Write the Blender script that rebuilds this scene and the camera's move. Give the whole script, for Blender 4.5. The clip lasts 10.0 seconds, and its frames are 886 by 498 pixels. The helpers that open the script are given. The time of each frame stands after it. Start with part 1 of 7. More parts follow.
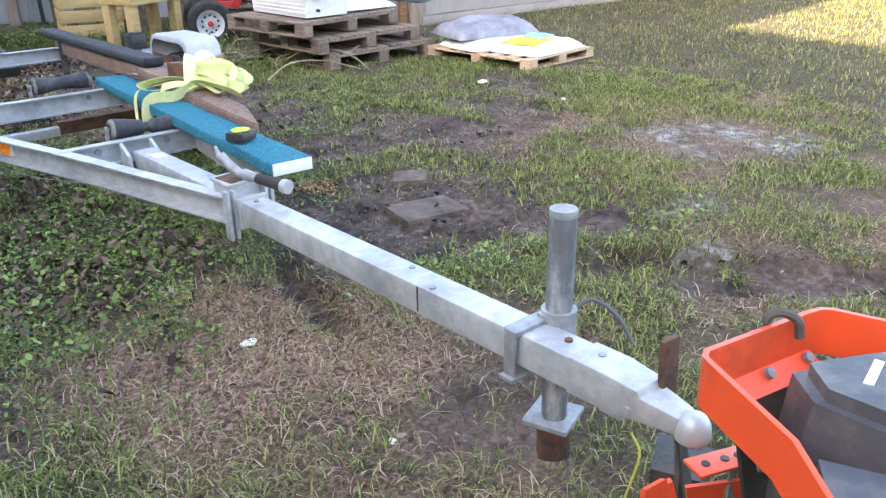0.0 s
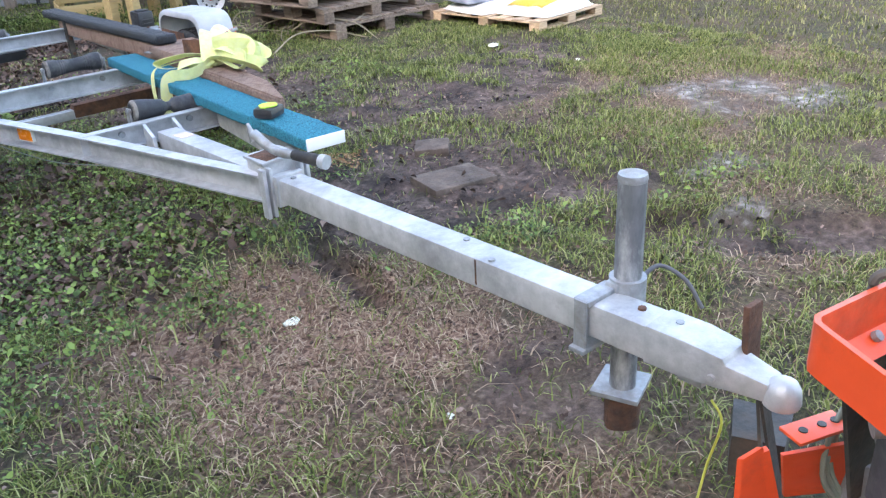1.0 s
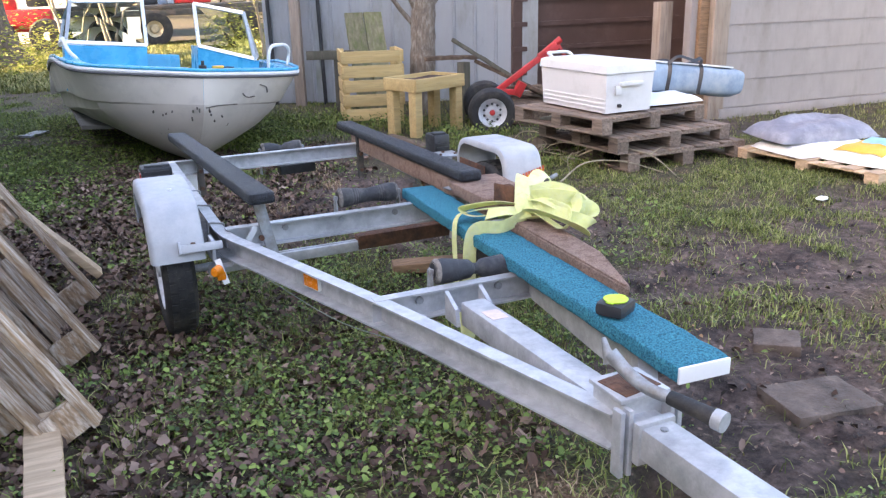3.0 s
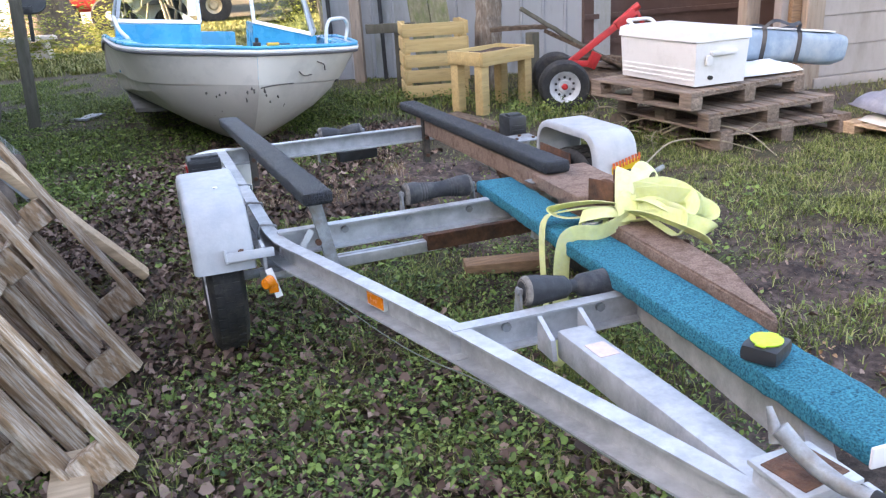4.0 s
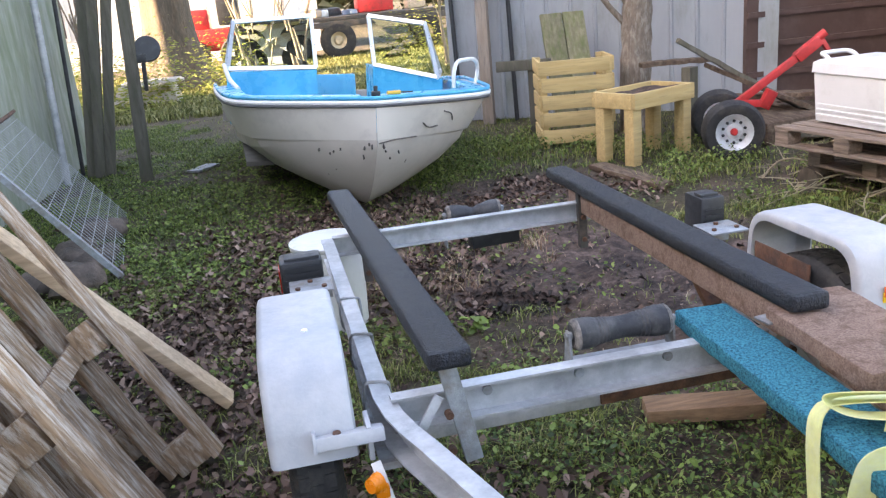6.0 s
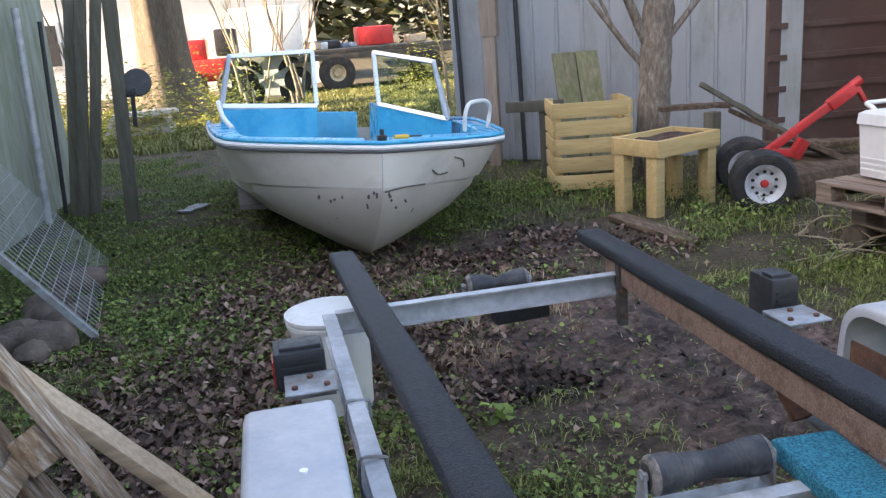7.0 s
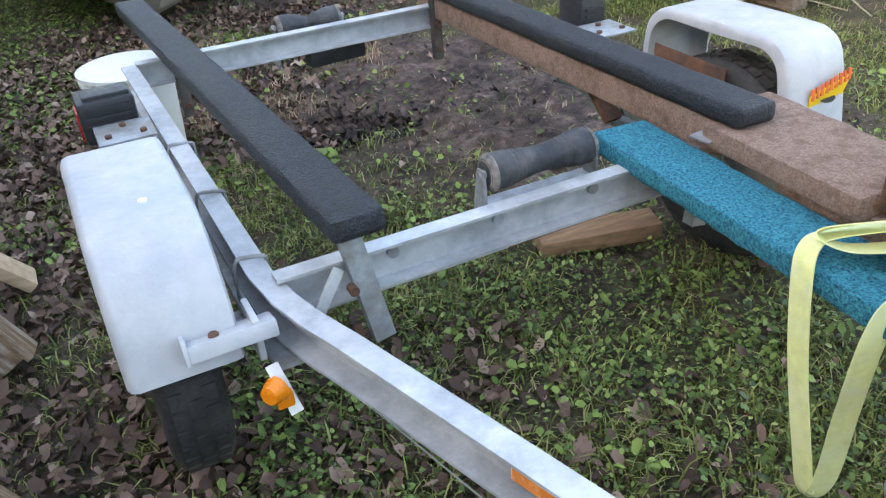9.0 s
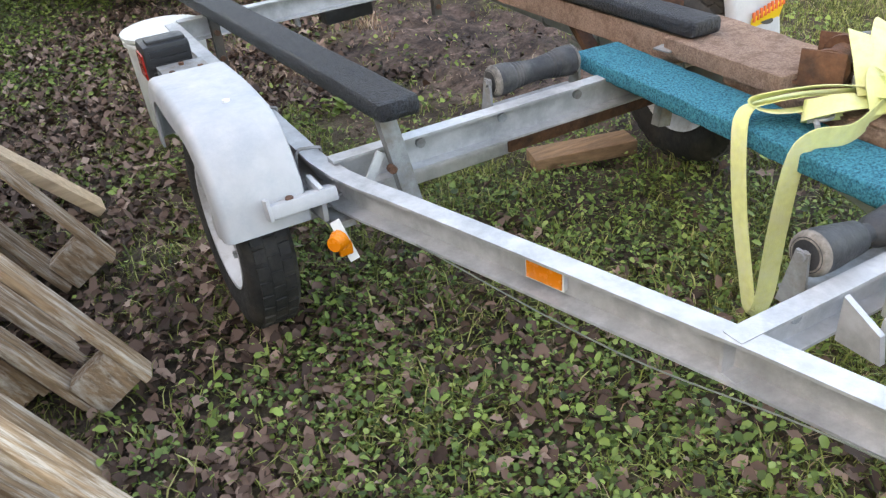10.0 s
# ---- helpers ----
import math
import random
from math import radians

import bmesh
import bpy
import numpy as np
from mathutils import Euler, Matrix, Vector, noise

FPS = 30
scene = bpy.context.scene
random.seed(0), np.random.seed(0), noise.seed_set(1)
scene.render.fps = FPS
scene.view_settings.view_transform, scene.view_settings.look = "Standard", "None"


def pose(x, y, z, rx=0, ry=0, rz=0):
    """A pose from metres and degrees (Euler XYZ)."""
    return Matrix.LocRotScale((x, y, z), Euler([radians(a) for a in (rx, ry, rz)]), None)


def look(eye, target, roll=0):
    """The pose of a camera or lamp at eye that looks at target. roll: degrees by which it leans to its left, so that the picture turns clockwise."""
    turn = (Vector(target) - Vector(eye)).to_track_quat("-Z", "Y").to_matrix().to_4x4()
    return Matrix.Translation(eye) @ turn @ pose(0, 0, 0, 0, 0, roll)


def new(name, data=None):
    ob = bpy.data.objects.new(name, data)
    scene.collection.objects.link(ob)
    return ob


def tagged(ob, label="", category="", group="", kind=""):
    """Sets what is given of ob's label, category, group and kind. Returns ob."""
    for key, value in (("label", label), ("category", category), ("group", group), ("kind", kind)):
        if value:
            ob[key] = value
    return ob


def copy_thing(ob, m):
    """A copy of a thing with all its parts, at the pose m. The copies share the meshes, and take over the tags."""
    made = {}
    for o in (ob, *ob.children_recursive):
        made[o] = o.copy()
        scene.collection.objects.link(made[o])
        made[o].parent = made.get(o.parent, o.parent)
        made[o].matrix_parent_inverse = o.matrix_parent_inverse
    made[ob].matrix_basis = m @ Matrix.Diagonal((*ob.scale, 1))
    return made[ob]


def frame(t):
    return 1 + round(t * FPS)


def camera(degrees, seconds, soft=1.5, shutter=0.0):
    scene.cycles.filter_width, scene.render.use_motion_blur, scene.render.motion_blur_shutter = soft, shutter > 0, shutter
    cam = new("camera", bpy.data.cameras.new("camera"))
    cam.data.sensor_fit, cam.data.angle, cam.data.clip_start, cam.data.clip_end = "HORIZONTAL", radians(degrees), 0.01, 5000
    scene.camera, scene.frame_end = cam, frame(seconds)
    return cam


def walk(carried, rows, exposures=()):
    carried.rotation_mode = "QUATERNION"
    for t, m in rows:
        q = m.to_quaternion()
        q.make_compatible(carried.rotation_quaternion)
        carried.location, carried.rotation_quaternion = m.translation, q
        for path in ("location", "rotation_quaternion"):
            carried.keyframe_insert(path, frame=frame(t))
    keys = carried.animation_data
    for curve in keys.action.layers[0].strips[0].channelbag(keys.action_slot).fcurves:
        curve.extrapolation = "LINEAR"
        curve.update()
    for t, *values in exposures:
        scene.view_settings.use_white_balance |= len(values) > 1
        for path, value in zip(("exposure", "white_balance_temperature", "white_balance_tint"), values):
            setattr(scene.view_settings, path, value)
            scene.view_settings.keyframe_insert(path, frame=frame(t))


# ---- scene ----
cam = camera(57.3, 10.0, 1.3)
PATH = [
    (0, (-0.957, -0.173, 1.223), (0.176, 1.274, 0.433), -0.9),
    (0.5, (-1.049, -0.145, 1.219), (0.215, 1.168, 0.395), -2.2),
    (1, (-1.024, -0.062, 1.22), (0.084, 1.361, 0.356), -3.4),
    (1.5, (-0.911, 0.082, 1.24), (-0.1, 1.768, 0.533), -3.3),
    (2, (-0.907, 0.313, 1.249), (-0.163, 2.068, 0.641), -1.6),
    (2.5, (-0.954, 0.574, 1.284), (-0.193, 2.322, 0.677), -1.7),
    (3, (-0.931, 0.758, 1.273), (-0.227, 2.526, 0.656), -1.5),
    (3.2, (-0.899, 0.835, 1.274), (-0.281, 2.632, 0.653), -2.0),
    (4.3, (-0.83, 1.315, 1.243), (-0.289, 3.103, 0.528), -3.5),
    (4.5, (-0.814, 1.398, 1.259), (-0.277, 3.176, 0.516), -4.5),
    (5, (-0.72, 1.583, 1.227), (-0.25, 3.377, 0.477), -5.4),
    (5.5, (-0.649, 1.821, 1.257), (-0.372, 3.659, 0.517), -4.1),
    (6, (-0.703, 2.096, 1.286), (-0.423, 3.984, 0.688), -5.5),
    (6.2, (-0.709, 2.189, 1.299), (-0.405, 4.081, 0.727), -4.2),
    (7.3, (-0.718, 2.704, 1.316), (-0.412, 4.61, 0.795), -4.4),
    (7.5, (-0.757, 2.809, 1.288), (-0.4, 4.692, 0.718), -4.4),
    (7.8, (-0.785, 2.876, 1.237), (-0.356, 4.666, 0.454), -5.2),
    (8, (-0.78, 2.884, 1.209), (-0.266, 4.567, 0.259), -5.0),
    (8.5, (-0.78, 2.814, 1.194), (-0.124, 4.379, 0.136), -4.0),
    (9, (-0.796, 2.541, 1.198), (-0.135, 4.108, 0.144), -4.1),
    (9.2, (-0.814, 2.458, 1.216), (-0.165, 4.016, 0.143), -4.5),
    (9.5, (-0.913, 2.341, 1.205), (-0.246, 3.901, 0.147), -4.7),
    (10, (-1.064, 2.166, 1.199), (-0.373, 3.711, 0.134), -5.5),
]
EXPOSURE = [(0.0, 3.3, 7200, 15), (1.0, 3.3, 7200, 15), (1.5, 3.25, 7400, 20), (2.0, 3.25, 7450, 22), (2.5, 3.05, 7400, 22), (3.2, 3.06, 7450, 22), (4.5, 3.2, 7650, 19), (5.5, 3.2, 7900, 19), (6.0, 3.13, 7850, 20), (6.3, 3.0, 7750, 19), (7.5, 2.5, 7300, 16), (8.0, 3.08, 7450, 13), (8.5, 3.3, 7600, 12), (9.2, 3.2, 8000, 12), (10.0, 3.3, 9200, 15)]
walk(cam, [(t, look(eye, target, roll)) for t, eye, target, roll in PATH], EXPOSURE)


# ---- light ----
SUN_UP, SUN_AZ = 20.0, -96.0          # degrees above the ground; compass bearing from +y, clockwise
sun_data = bpy.data.lights.new("sun", "SUN")
sun_data.energy, sun_data.angle, sun_data.color = 4.5, radians(0.6), (1.0, 0.86, 0.66)
sun = new("sun", sun_data)
sx, sy = math.sin(radians(SUN_AZ)), math.cos(radians(SUN_AZ))
sun.matrix_world = look((sx * 40, sy * 40, 40 * math.tan(radians(SUN_UP))), (0, 0, 0))
world = bpy.data.worlds.new("sky")
scene.world = world
world.use_nodes = True
wn = world.node_tree.nodes
sky = wn.new("ShaderNodeTexSky")
sky.sky_type, sky.sun_disc = "NISHITA", False
sky.sun_elevation, sky.sun_rotation = radians(SUN_UP), radians(SUN_AZ)
sky.air_density, sky.dust_density, sky.ozone_density = 1.0, 2.5, 1.0
world.node_tree.links.new(sky.outputs[0], wn["Background"].inputs[0])
wn["Background"].inputs[1].default_value = 0.15

# ---- materials ----


def mat(name, base, var=0.18, scale=9.0, rough=0.6, metal=0.0, bump=0.15, bscale=90.0, dirt=None, amount=0.4,
        dscale=2.5, stretch=(1, 1, 1), rand=0.0, spec=0.5, coat=0.0, rvar=0.12):
    """A surface with grain, stains of a second colour and fine relief, at real-world size."""
    m = bpy.data.materials.new(name)
    m.use_nodes = True
    nt = m.node_tree
    n, l = nt.nodes, nt.links
    b = n["Principled BSDF"]
    tc = n.new("ShaderNodeTexCoord")
    mp = n.new("ShaderNodeMapping")
    mp.inputs["Scale"].default_value = stretch
    l.new(tc.outputs["Object"], mp.inputs[0])
    info = n.new("ShaderNodeObjectInfo")
    off = n.new("ShaderNodeVectorMath")
    off.operation = "MULTIPLY_ADD"
    l.new(info.outputs["Random"], off.inputs[0])
    off.inputs[1].default_value = (37, 53, 71) if rand else (0, 0, 0)
    l.new(mp.outputs[0], off.inputs[2])

    def noi(s, detail=6, r=0.6):
        t = n.new("ShaderNodeTexNoise")
        t.inputs["Scale"].default_value, t.inputs["Detail"].default_value, t.inputs["Roughness"].default_value = s, detail, r
        l.new(off.outputs[0], t.inputs["Vector"])
        return t.outputs[0]

    def ramp(src, a, ca, c, cc):
        r = n.new("ShaderNodeValToRGB")
        r.color_ramp.elements[0].position, r.color_ramp.elements[0].color = a, (*ca, 1)
        r.color_ramp.elements[1].position, r.color_ramp.elements[1].color = c, (*cc, 1)
        l.new(src, r.inputs[0])
        return r.outputs[0]

    col = ramp(noi(scale), 0.3, [max(0, c * (1 - var)) for c in base], 0.7, [min(1, c * (1 + var)) for c in base])
    if dirt:
        f = ramp(noi(dscale, 8, 0.7), 0.62 - 0.35 * amount, (0, 0, 0), 0.78 - 0.2 * amount, (1, 1, 1))
        x = n.new("ShaderNodeMix")
        x.data_type = "RGBA"
        l.new(f, x.inputs[0])
        l.new(col, x.inputs[6])
        x.inputs[7].default_value = (*dirt, 1)
        col = x.outputs[2]
    if rand:
        h = n.new("ShaderNodeHueSaturation")
        mr = n.new("ShaderNodeMapRange")
        l.new(info.outputs["Random"], mr.inputs[0])
        mr.inputs[3].default_value, mr.inputs[4].default_value = 1 - rand, 1 + rand
        l.new(mr.outputs[0], h.inputs["Value"])
        l.new(col, h.inputs["Color"])
        col = h.outputs[0]
    l.new(col, b.inputs["Base Color"])
    rr = n.new("ShaderNodeMapRange")
    l.new(noi(scale * 2.3), rr.inputs[0])
    rr.inputs[1].default_value, rr.inputs[2].default_value = 0.3, 0.7
    rr.inputs[3].default_value, rr.inputs[4].default_value = max(0.02, rough - rvar), min(1, rough + rvar)
    l.new(rr.outputs[0], b.inputs["Roughness"])
    b.inputs["Metallic"].default_value = metal
    b.inputs["Specular IOR Level"].default_value = spec
    b.inputs["Coat Weight"].default_value = coat
    if bump:
        bp = n.new("ShaderNodeBump")
        bp.inputs["Strength"].default_value, bp.inputs["Distance"].default_value = bump, 0.01
        l.new(noi(bscale, 4, 0.6), bp.inputs["Height"])
        l.new(bp.outputs[0], b.inputs["Normal"])
    return m


def island_mat(name, stops, rough=0.7, spec=0.3, through_light=0.0):
    """Leaves and blades: each island takes its own colour from the stops."""
    m = bpy.data.materials.new(name)
    m.use_nodes = True
    n, l = m.node_tree.nodes, m.node_tree.links
    b = n["Principled BSDF"]
    g = n.new("ShaderNodeNewGeometry")
    r = n.new("ShaderNodeValToRGB")
    e = r.color_ramp.elements
    e[0].position, e[0].color = stops[0][0], (*stops[0][1], 1)
    e[1].position, e[1].color = stops[-1][0], (*stops[-1][1], 1)
    for p, c in stops[1:-1]:
        e.new(p).color = (*c, 1)
    l.new(g.outputs["Random Per Island"], r.inputs[0])
    l.new(r.outputs[0], b.inputs["Base Color"])
    b.inputs["Roughness"].default_value = rough
    b.inputs["Specular IOR Level"].default_value = spec
    if through_light:
        b.inputs["Subsurface Weight"].default_value = 0.0
        tr = n.new("ShaderNodeBsdfTranslucent")
        mx = n.new("ShaderNodeMixShader")
        l.new(r.outputs[0], tr.inputs[0])
        mx.inputs[0].default_value = through_light
        l.new(b.outputs[0], mx.inputs[1])
        l.new(tr.outputs[0], mx.inputs[2])
        l.new(mx.outputs[0], n["Material Output"].inputs[0])
    return m


def glass_mat(name, tint=(0.9, 0.97, 0.95), rough=0.02):
    m = bpy.data.materials.new(name)
    m.use_nodes = True
    b = m.node_tree.nodes["Principled BSDF"]
    b.inputs["Base Color"].default_value = (*tint, 1)
    b.inputs["Transmission Weight"].default_value = 1.0
    b.inputs["Roughness"].default_value = rough
    b.inputs["IOR"].default_value = 1.1
    return m


GALV = mat("galvanised_steel", (0.46, 0.47, 0.485), 0.18, 22, 0.47, 0.3, 0.14, 120, (0.27, 0.28, 0.29), 0.45, 6)
GALV_OLD = mat("old_galvanised_steel", (0.3, 0.32, 0.34), 0.28, 30, 0.55, 0.35, 0.2, 120, (0.2, 0.17, 0.14), 0.5, 9)
RUST = mat("rust", (0.13, 0.06, 0.035), 0.4, 35, 0.85, 0.1, 0.4, 150, (0.05, 0.03, 0.025), 0.5, 12)
BLACK_CARPET = mat("black_carpet", (0.008, 0.0105, 0.017), 0.7, 140, 0.42, 0, 0.9, 170, (0.022, 0.03, 0.046), 0.4, 70, spec=0.42)
BLUE_CARPET = mat("teal_marine_carpet", (0.012, 0.165, 0.245), 0.85, 260, 0.9, 0, 1.0, 380, (0.06, 0.42, 0.54), 0.52, 170, spec=0.3)
BROWN_CARPET = mat("brown_marine_carpet", (0.36, 0.245, 0.195), 0.4, 220, 0.95, 0, 1.0, 380, (0.2, 0.125, 0.095), 0.45, 26, spec=0.2)
RUBBER = mat("black_rubber", (0.022, 0.022, 0.023), 0.25, 25, 0.72, 0, 0.2, 160, (0.07, 0.06, 0.05), 0.35, 6, spec=0.4)
ROLLER_RUBBER = mat("roller_rubber", (0.022, 0.023, 0.027), 0.35, 18, 0.6, 0, 0.2, 120, (0.085, 0.08, 0.076), 0.42, 12)
ROLLER_WORN = mat("scuffed_rubber", (0.2, 0.18, 0.16), 0.5, 40, 0.85, 0, 0.3, 160, (0.05, 0.045, 0.045), 0.5, 30)
WHITE_PLASTIC = mat("white_plastic_fender", (0.41, 0.415, 0.43), 0.07, 16, 0.46, 0, 0.08, 90, (0.3, 0.325, 0.36), 0.55, 6)
WHITE_PAINT = mat("white_paint", (0.72, 0.72, 0.7), 0.05, 8, 0.45, 0, 0.05, 60, (0.45, 0.43, 0.4), 0.3, 5)
COOLER_WHITE = mat("cooler_white", (0.68, 0.67, 0.67), 0.03, 8, 0.4, 0, 0.03, 60, (0.56, 0.55, 0.54), 0.3, 4)
RIM_WHITE = mat("rim_white", (0.54, 0.55, 0.57), 0.1, 15, 0.45, 0.1, 0.05, 60, (0.3, 0.28, 0.26), 0.35, 10)
ORANGE_LENS = mat("orange_lens", (0.85, 0.23, 0.01), 0.08, 30, 0.25, 0, 0.1, 250, spec=0.6)
RED_LENS = mat("red_lens", (0.42, 0.02, 0.015), 0.08, 30, 0.25, 0, 0.1, 250, spec=0.6)
LAMP_BLACK = mat("black_plastic", (0.02, 0.021, 0.024), 0.2, 20, 0.45, 0, 0.05, 80, (0.05, 0.05, 0.055), 0.3, 8)
STICKER_YELLOW = mat("sticker_yellow", (0.8, 0.5, 0.02), 0.06, 20, 0.5, bump=0)
STICKER_RED = mat("sticker_red", (0.6, 0.1, 0.02), 0.06, 20, 0.5, bump=0)
PINK_LABEL = mat("faded_label", (0.62, 0.5, 0.47), 0.12, 60, 0.7, bump=0)
STRAP_YELLOW = mat("yellow_webbing", (0.7, 0.73, 0.33), 0.1, 40, 0.75, 0, 0.5, 500, (0.7, 0.73, 0.46), 0.5, 14, spec=0.3)
TAPE_GREEN = mat("lime_plastic", (0.45, 0.7, 0.03), 0.08, 30, 0.45)
WOOD_GREY = mat("weathered_pallet_wood", (0.25, 0.185, 0.145), 0.35, 7, 0.85, 0, 0.5, 60, (0.13, 0.1, 0.08), 0.5, 4, (1, 9, 9), 0.25, 0.2)
WOOD_WORN = mat("peeling_pallet_wood", (0.3, 0.192, 0.117), 0.45, 9, 0.85, 0, 0.5, 60, (0.68, 0.59, 0.5), 0.45, 6, (1.2, 9, 9), 0.3, 0.2)
WOOD_NEW = mat("fresh_treated_pine", (0.52, 0.37, 0.17), 0.22, 6, 0.75, 0, 0.3, 60, (0.4, 0.27, 0.11), 0.4, 3, (1, 10, 10), 0.12, 0.3)
WOOD_PALE = mat("pale_pallet_wood", (0.5, 0.36, 0.24), 0.2, 6, 0.8, 0, 0.3, 60, (0.36, 0.25, 0.16), 0.4, 4, (1, 9, 9), 0.15, 0.3)
WOOD_GREEN = mat("mossy_board", (0.23, 0.21, 0.135), 0.3, 5, 0.9, 0, 0.4, 60, (0.15, 0.17, 0.07), 0.5, 3, (6, 6, 1), 0.2, 0.2)
WOOD_DARK = mat("dark_wet_wood", (0.1, 0.065, 0.045), 0.4, 8, 0.8, 0, 0.5, 70, (0.2, 0.15, 0.1), 0.4, 5, (5, 1, 5), 0.2, 0.3)
BLOCK_WOOD = mat("brown_wood_block", (0.27, 0.16, 0.09), 0.3, 8, 0.8, 0, 0.4, 70, (0.16, 0.09, 0.05), 0.4, 6, (1, 8, 8))
POST_WOOD = mat("grey_post_wood", (0.14, 0.125, 0.1), 0.3, 6, 0.9, 0, 0.4, 70, (0.075, 0.078, 0.05), 0.45, 3, (8, 8, 1), 0.15, 0.2)
MOWER_ORANGE = mat("orange_red_enamel", (0.78, 0.085, 0.025), 0.06, 9, 0.4, 0, 0.05, 60, (0.5, 0.07, 0.03), 0.25, 6, coat=0.15)
MOWER_GREY = mat("charcoal_plastic", (0.065, 0.069, 0.078), 0.12, 14, 0.55, 0, 0.1, 120, (0.15, 0.14, 0.13), 0.4, 7)
MOWER_DARK = mat("dark_steel", (0.05, 0.048, 0.046), 0.3, 12, 0.65, 0.2, 0.2, 80, (0.13, 0.1, 0.08), 0.45, 7)
DECAL_RED = mat("decal_red", (0.6, 0.03, 0.04), 0.05, 20, 0.5, bump=0)
DECAL_WHITE = mat("decal_white", (0.75, 0.75, 0.75), 0.05, 20, 0.5, bump=0)
# one gelcoat in two tones: darker for the shaded bottom, lighter for the band
HULL_SHADED = mat("chalky_gelcoat_shaded", (0.45, 0.41, 0.37), 0.08, 3, 0.42, 0, 0.03, 20, (0.36, 0.33, 0.3), 0.4, 2.2)
HULL_BAND = mat("gelcoat_band_lit", (0.57, 0.53, 0.485), 0.06, 3, 0.4, 0, 0.03, 20, (0.42, 0.39, 0.365), 0.35, 2.5)
SCUFF = mat("scuffed_gelcoat", (0.1, 0.09, 0.085), 0.4, 30, 0.8, bump=0.1)
BOAT_BLUE = mat("bright_blue_gelcoat", (0.012, 0.32, 0.56), 0.1, 4, 0.3, 0, 0.03, 30, (0.05, 0.43, 0.64), 0.4, 5)
ALUMINIUM = mat("anodised_aluminium", (0.72, 0.74, 0.76), 0.06, 15, 0.35, 0.6, 0.04, 80)
TRIM_GREY = mat("rubber_trim", (0.1, 0.1, 0.11), 0.15, 12, 0.6)
GLASS = glass_mat("windscreen_glass", (0.72, 0.84, 0.8))
SEAT_WHITE = mat("seat_vinyl", (0.68, 0.65, 0.6), 0.08, 9, 0.55)
BOAT_INSIDE = mat("boat_interior", (0.16, 0.15, 0.14), 0.2, 9, 0.8)
BAG_BLUE = mat("blue_grey_canvas", (0.25, 0.33, 0.42), 0.15, 8, 0.8, 0, 0.4, 200, (0.4, 0.44, 0.47), 0.45, 4)
BAG_DARK = mat("grey_plastic_sack", (0.19, 0.19, 0.23), 0.2, 10, 0.4, 0, 0.3, 30, (0.33, 0.33, 0.36), 0.4, 6)
BAG_WHITE = mat("white_plastic_sack", (0.72, 0.72, 0.71), 0.06, 8, 0.4, 0, 0.3, 30)
BAG_YELLOW = mat("yellow_print", (0.75, 0.42, 0.05), 0.1, 9, 0.4, 0, 0.2, 30)
BAG_BLUEPRINT = mat("blue_print", (0.25, 0.5, 0.66), 0.2, 14, 0.4, 0, 0.2, 30)
DOLLY_RED = mat("red_painted_steel", (0.5, 0.03, 0.03), 0.12, 9, 0.45, 0.05, 0.1, 60, (0.25, 0.03, 0.025), 0.3, 7)
SHED_METAL = mat("white_ribbed_sheet_metal", (0.33, 0.34, 0.355), 0.06, 2, 0.5, 0.1, 0.05, 30, (0.22, 0.23, 0.2), 0.35, 0.9, (3, 3, 1))
BROWN_METAL = mat("brown_sheet_metal", (0.11, 0.066, 0.055), 0.12, 3, 0.5, 0.1, 0.05, 30, (0.15, 0.1, 0.085), 0.3, 1.5)
GARAGE_PANEL = mat("pale_garage_panel", (0.3, 0.26, 0.245), 0.06, 3, 0.6, 0, 0.06, 40, (0.23, 0.2, 0.185), 0.38, 1.3, (2.5, 2.5, 1))
JAMB_WOOD = mat("door_jamb_wood", (0.33, 0.26, 0.21), 0.3, 6, 0.85, 0, 0.4, 60, (0.2, 0.14, 0.1), 0.4, 3, (8, 8, 1))
FENCE_WALL = mat("mossy_plywood_wall", (0.3, 0.31, 0.25), 0.2, 3, 0.85, 0, 0.2, 50, (0.17, 0.2, 0.11), 0.5, 1.2, (4, 4, 1))
HOUSE_WALL = mat("house_siding", (0.55, 0.55, 0.55), 0.06, 3, 0.7)
ROOF = mat("shingle_roof", (0.12, 0.11, 0.1), 0.3, 6, 0.9, 0, 0.4, 40)
BARK = mat("furrowed_bark", (0.12, 0.09, 0.065), 0.45, 10, 0.95, 0, 1.0, 40, (0.08, 0.07, 0.055), 0.5, 4, (4, 4, 0.8))
BARK_PALE = mat("mottled_bark", (0.17, 0.13, 0.1), 0.35, 14, 0.9, 0, 0.7, 60, (0.36, 0.32, 0.27), 0.4, 9, (3, 3, 1))
TWIG = mat("dry_twig", (0.3, 0.25, 0.17), 0.3, 12, 0.9)
STONE = mat("muddy_paver", (0.13, 0.095, 0.075), 0.35, 12, 0.85, 0, 0.6, 70, (0.05, 0.037, 0.03), 0.6, 7)
JACK_STEEL = mat("scratched_dark_galvanised", (0.17, 0.18, 0.195), 0.3, 40, 0.5, 0.4, 0.2, 120, (0.52, 0.53, 0.54), 0.4, 16, (1, 1, 0.35))
PAPER = mat("white_scrap", (0.75, 0.75, 0.66), 0.08, 20, 0.7)
SOIL_DARK = mat("potting_soil", (0.05, 0.03, 0.022), 0.5, 40, 0.95, 0, 1.0, 60, (0.16, 0.08, 0.05), 0.4, 25)
WIRE = mat("galvanised_wire", (0.36, 0.37, 0.38), 0.2, 20, 0.5, 0.5)
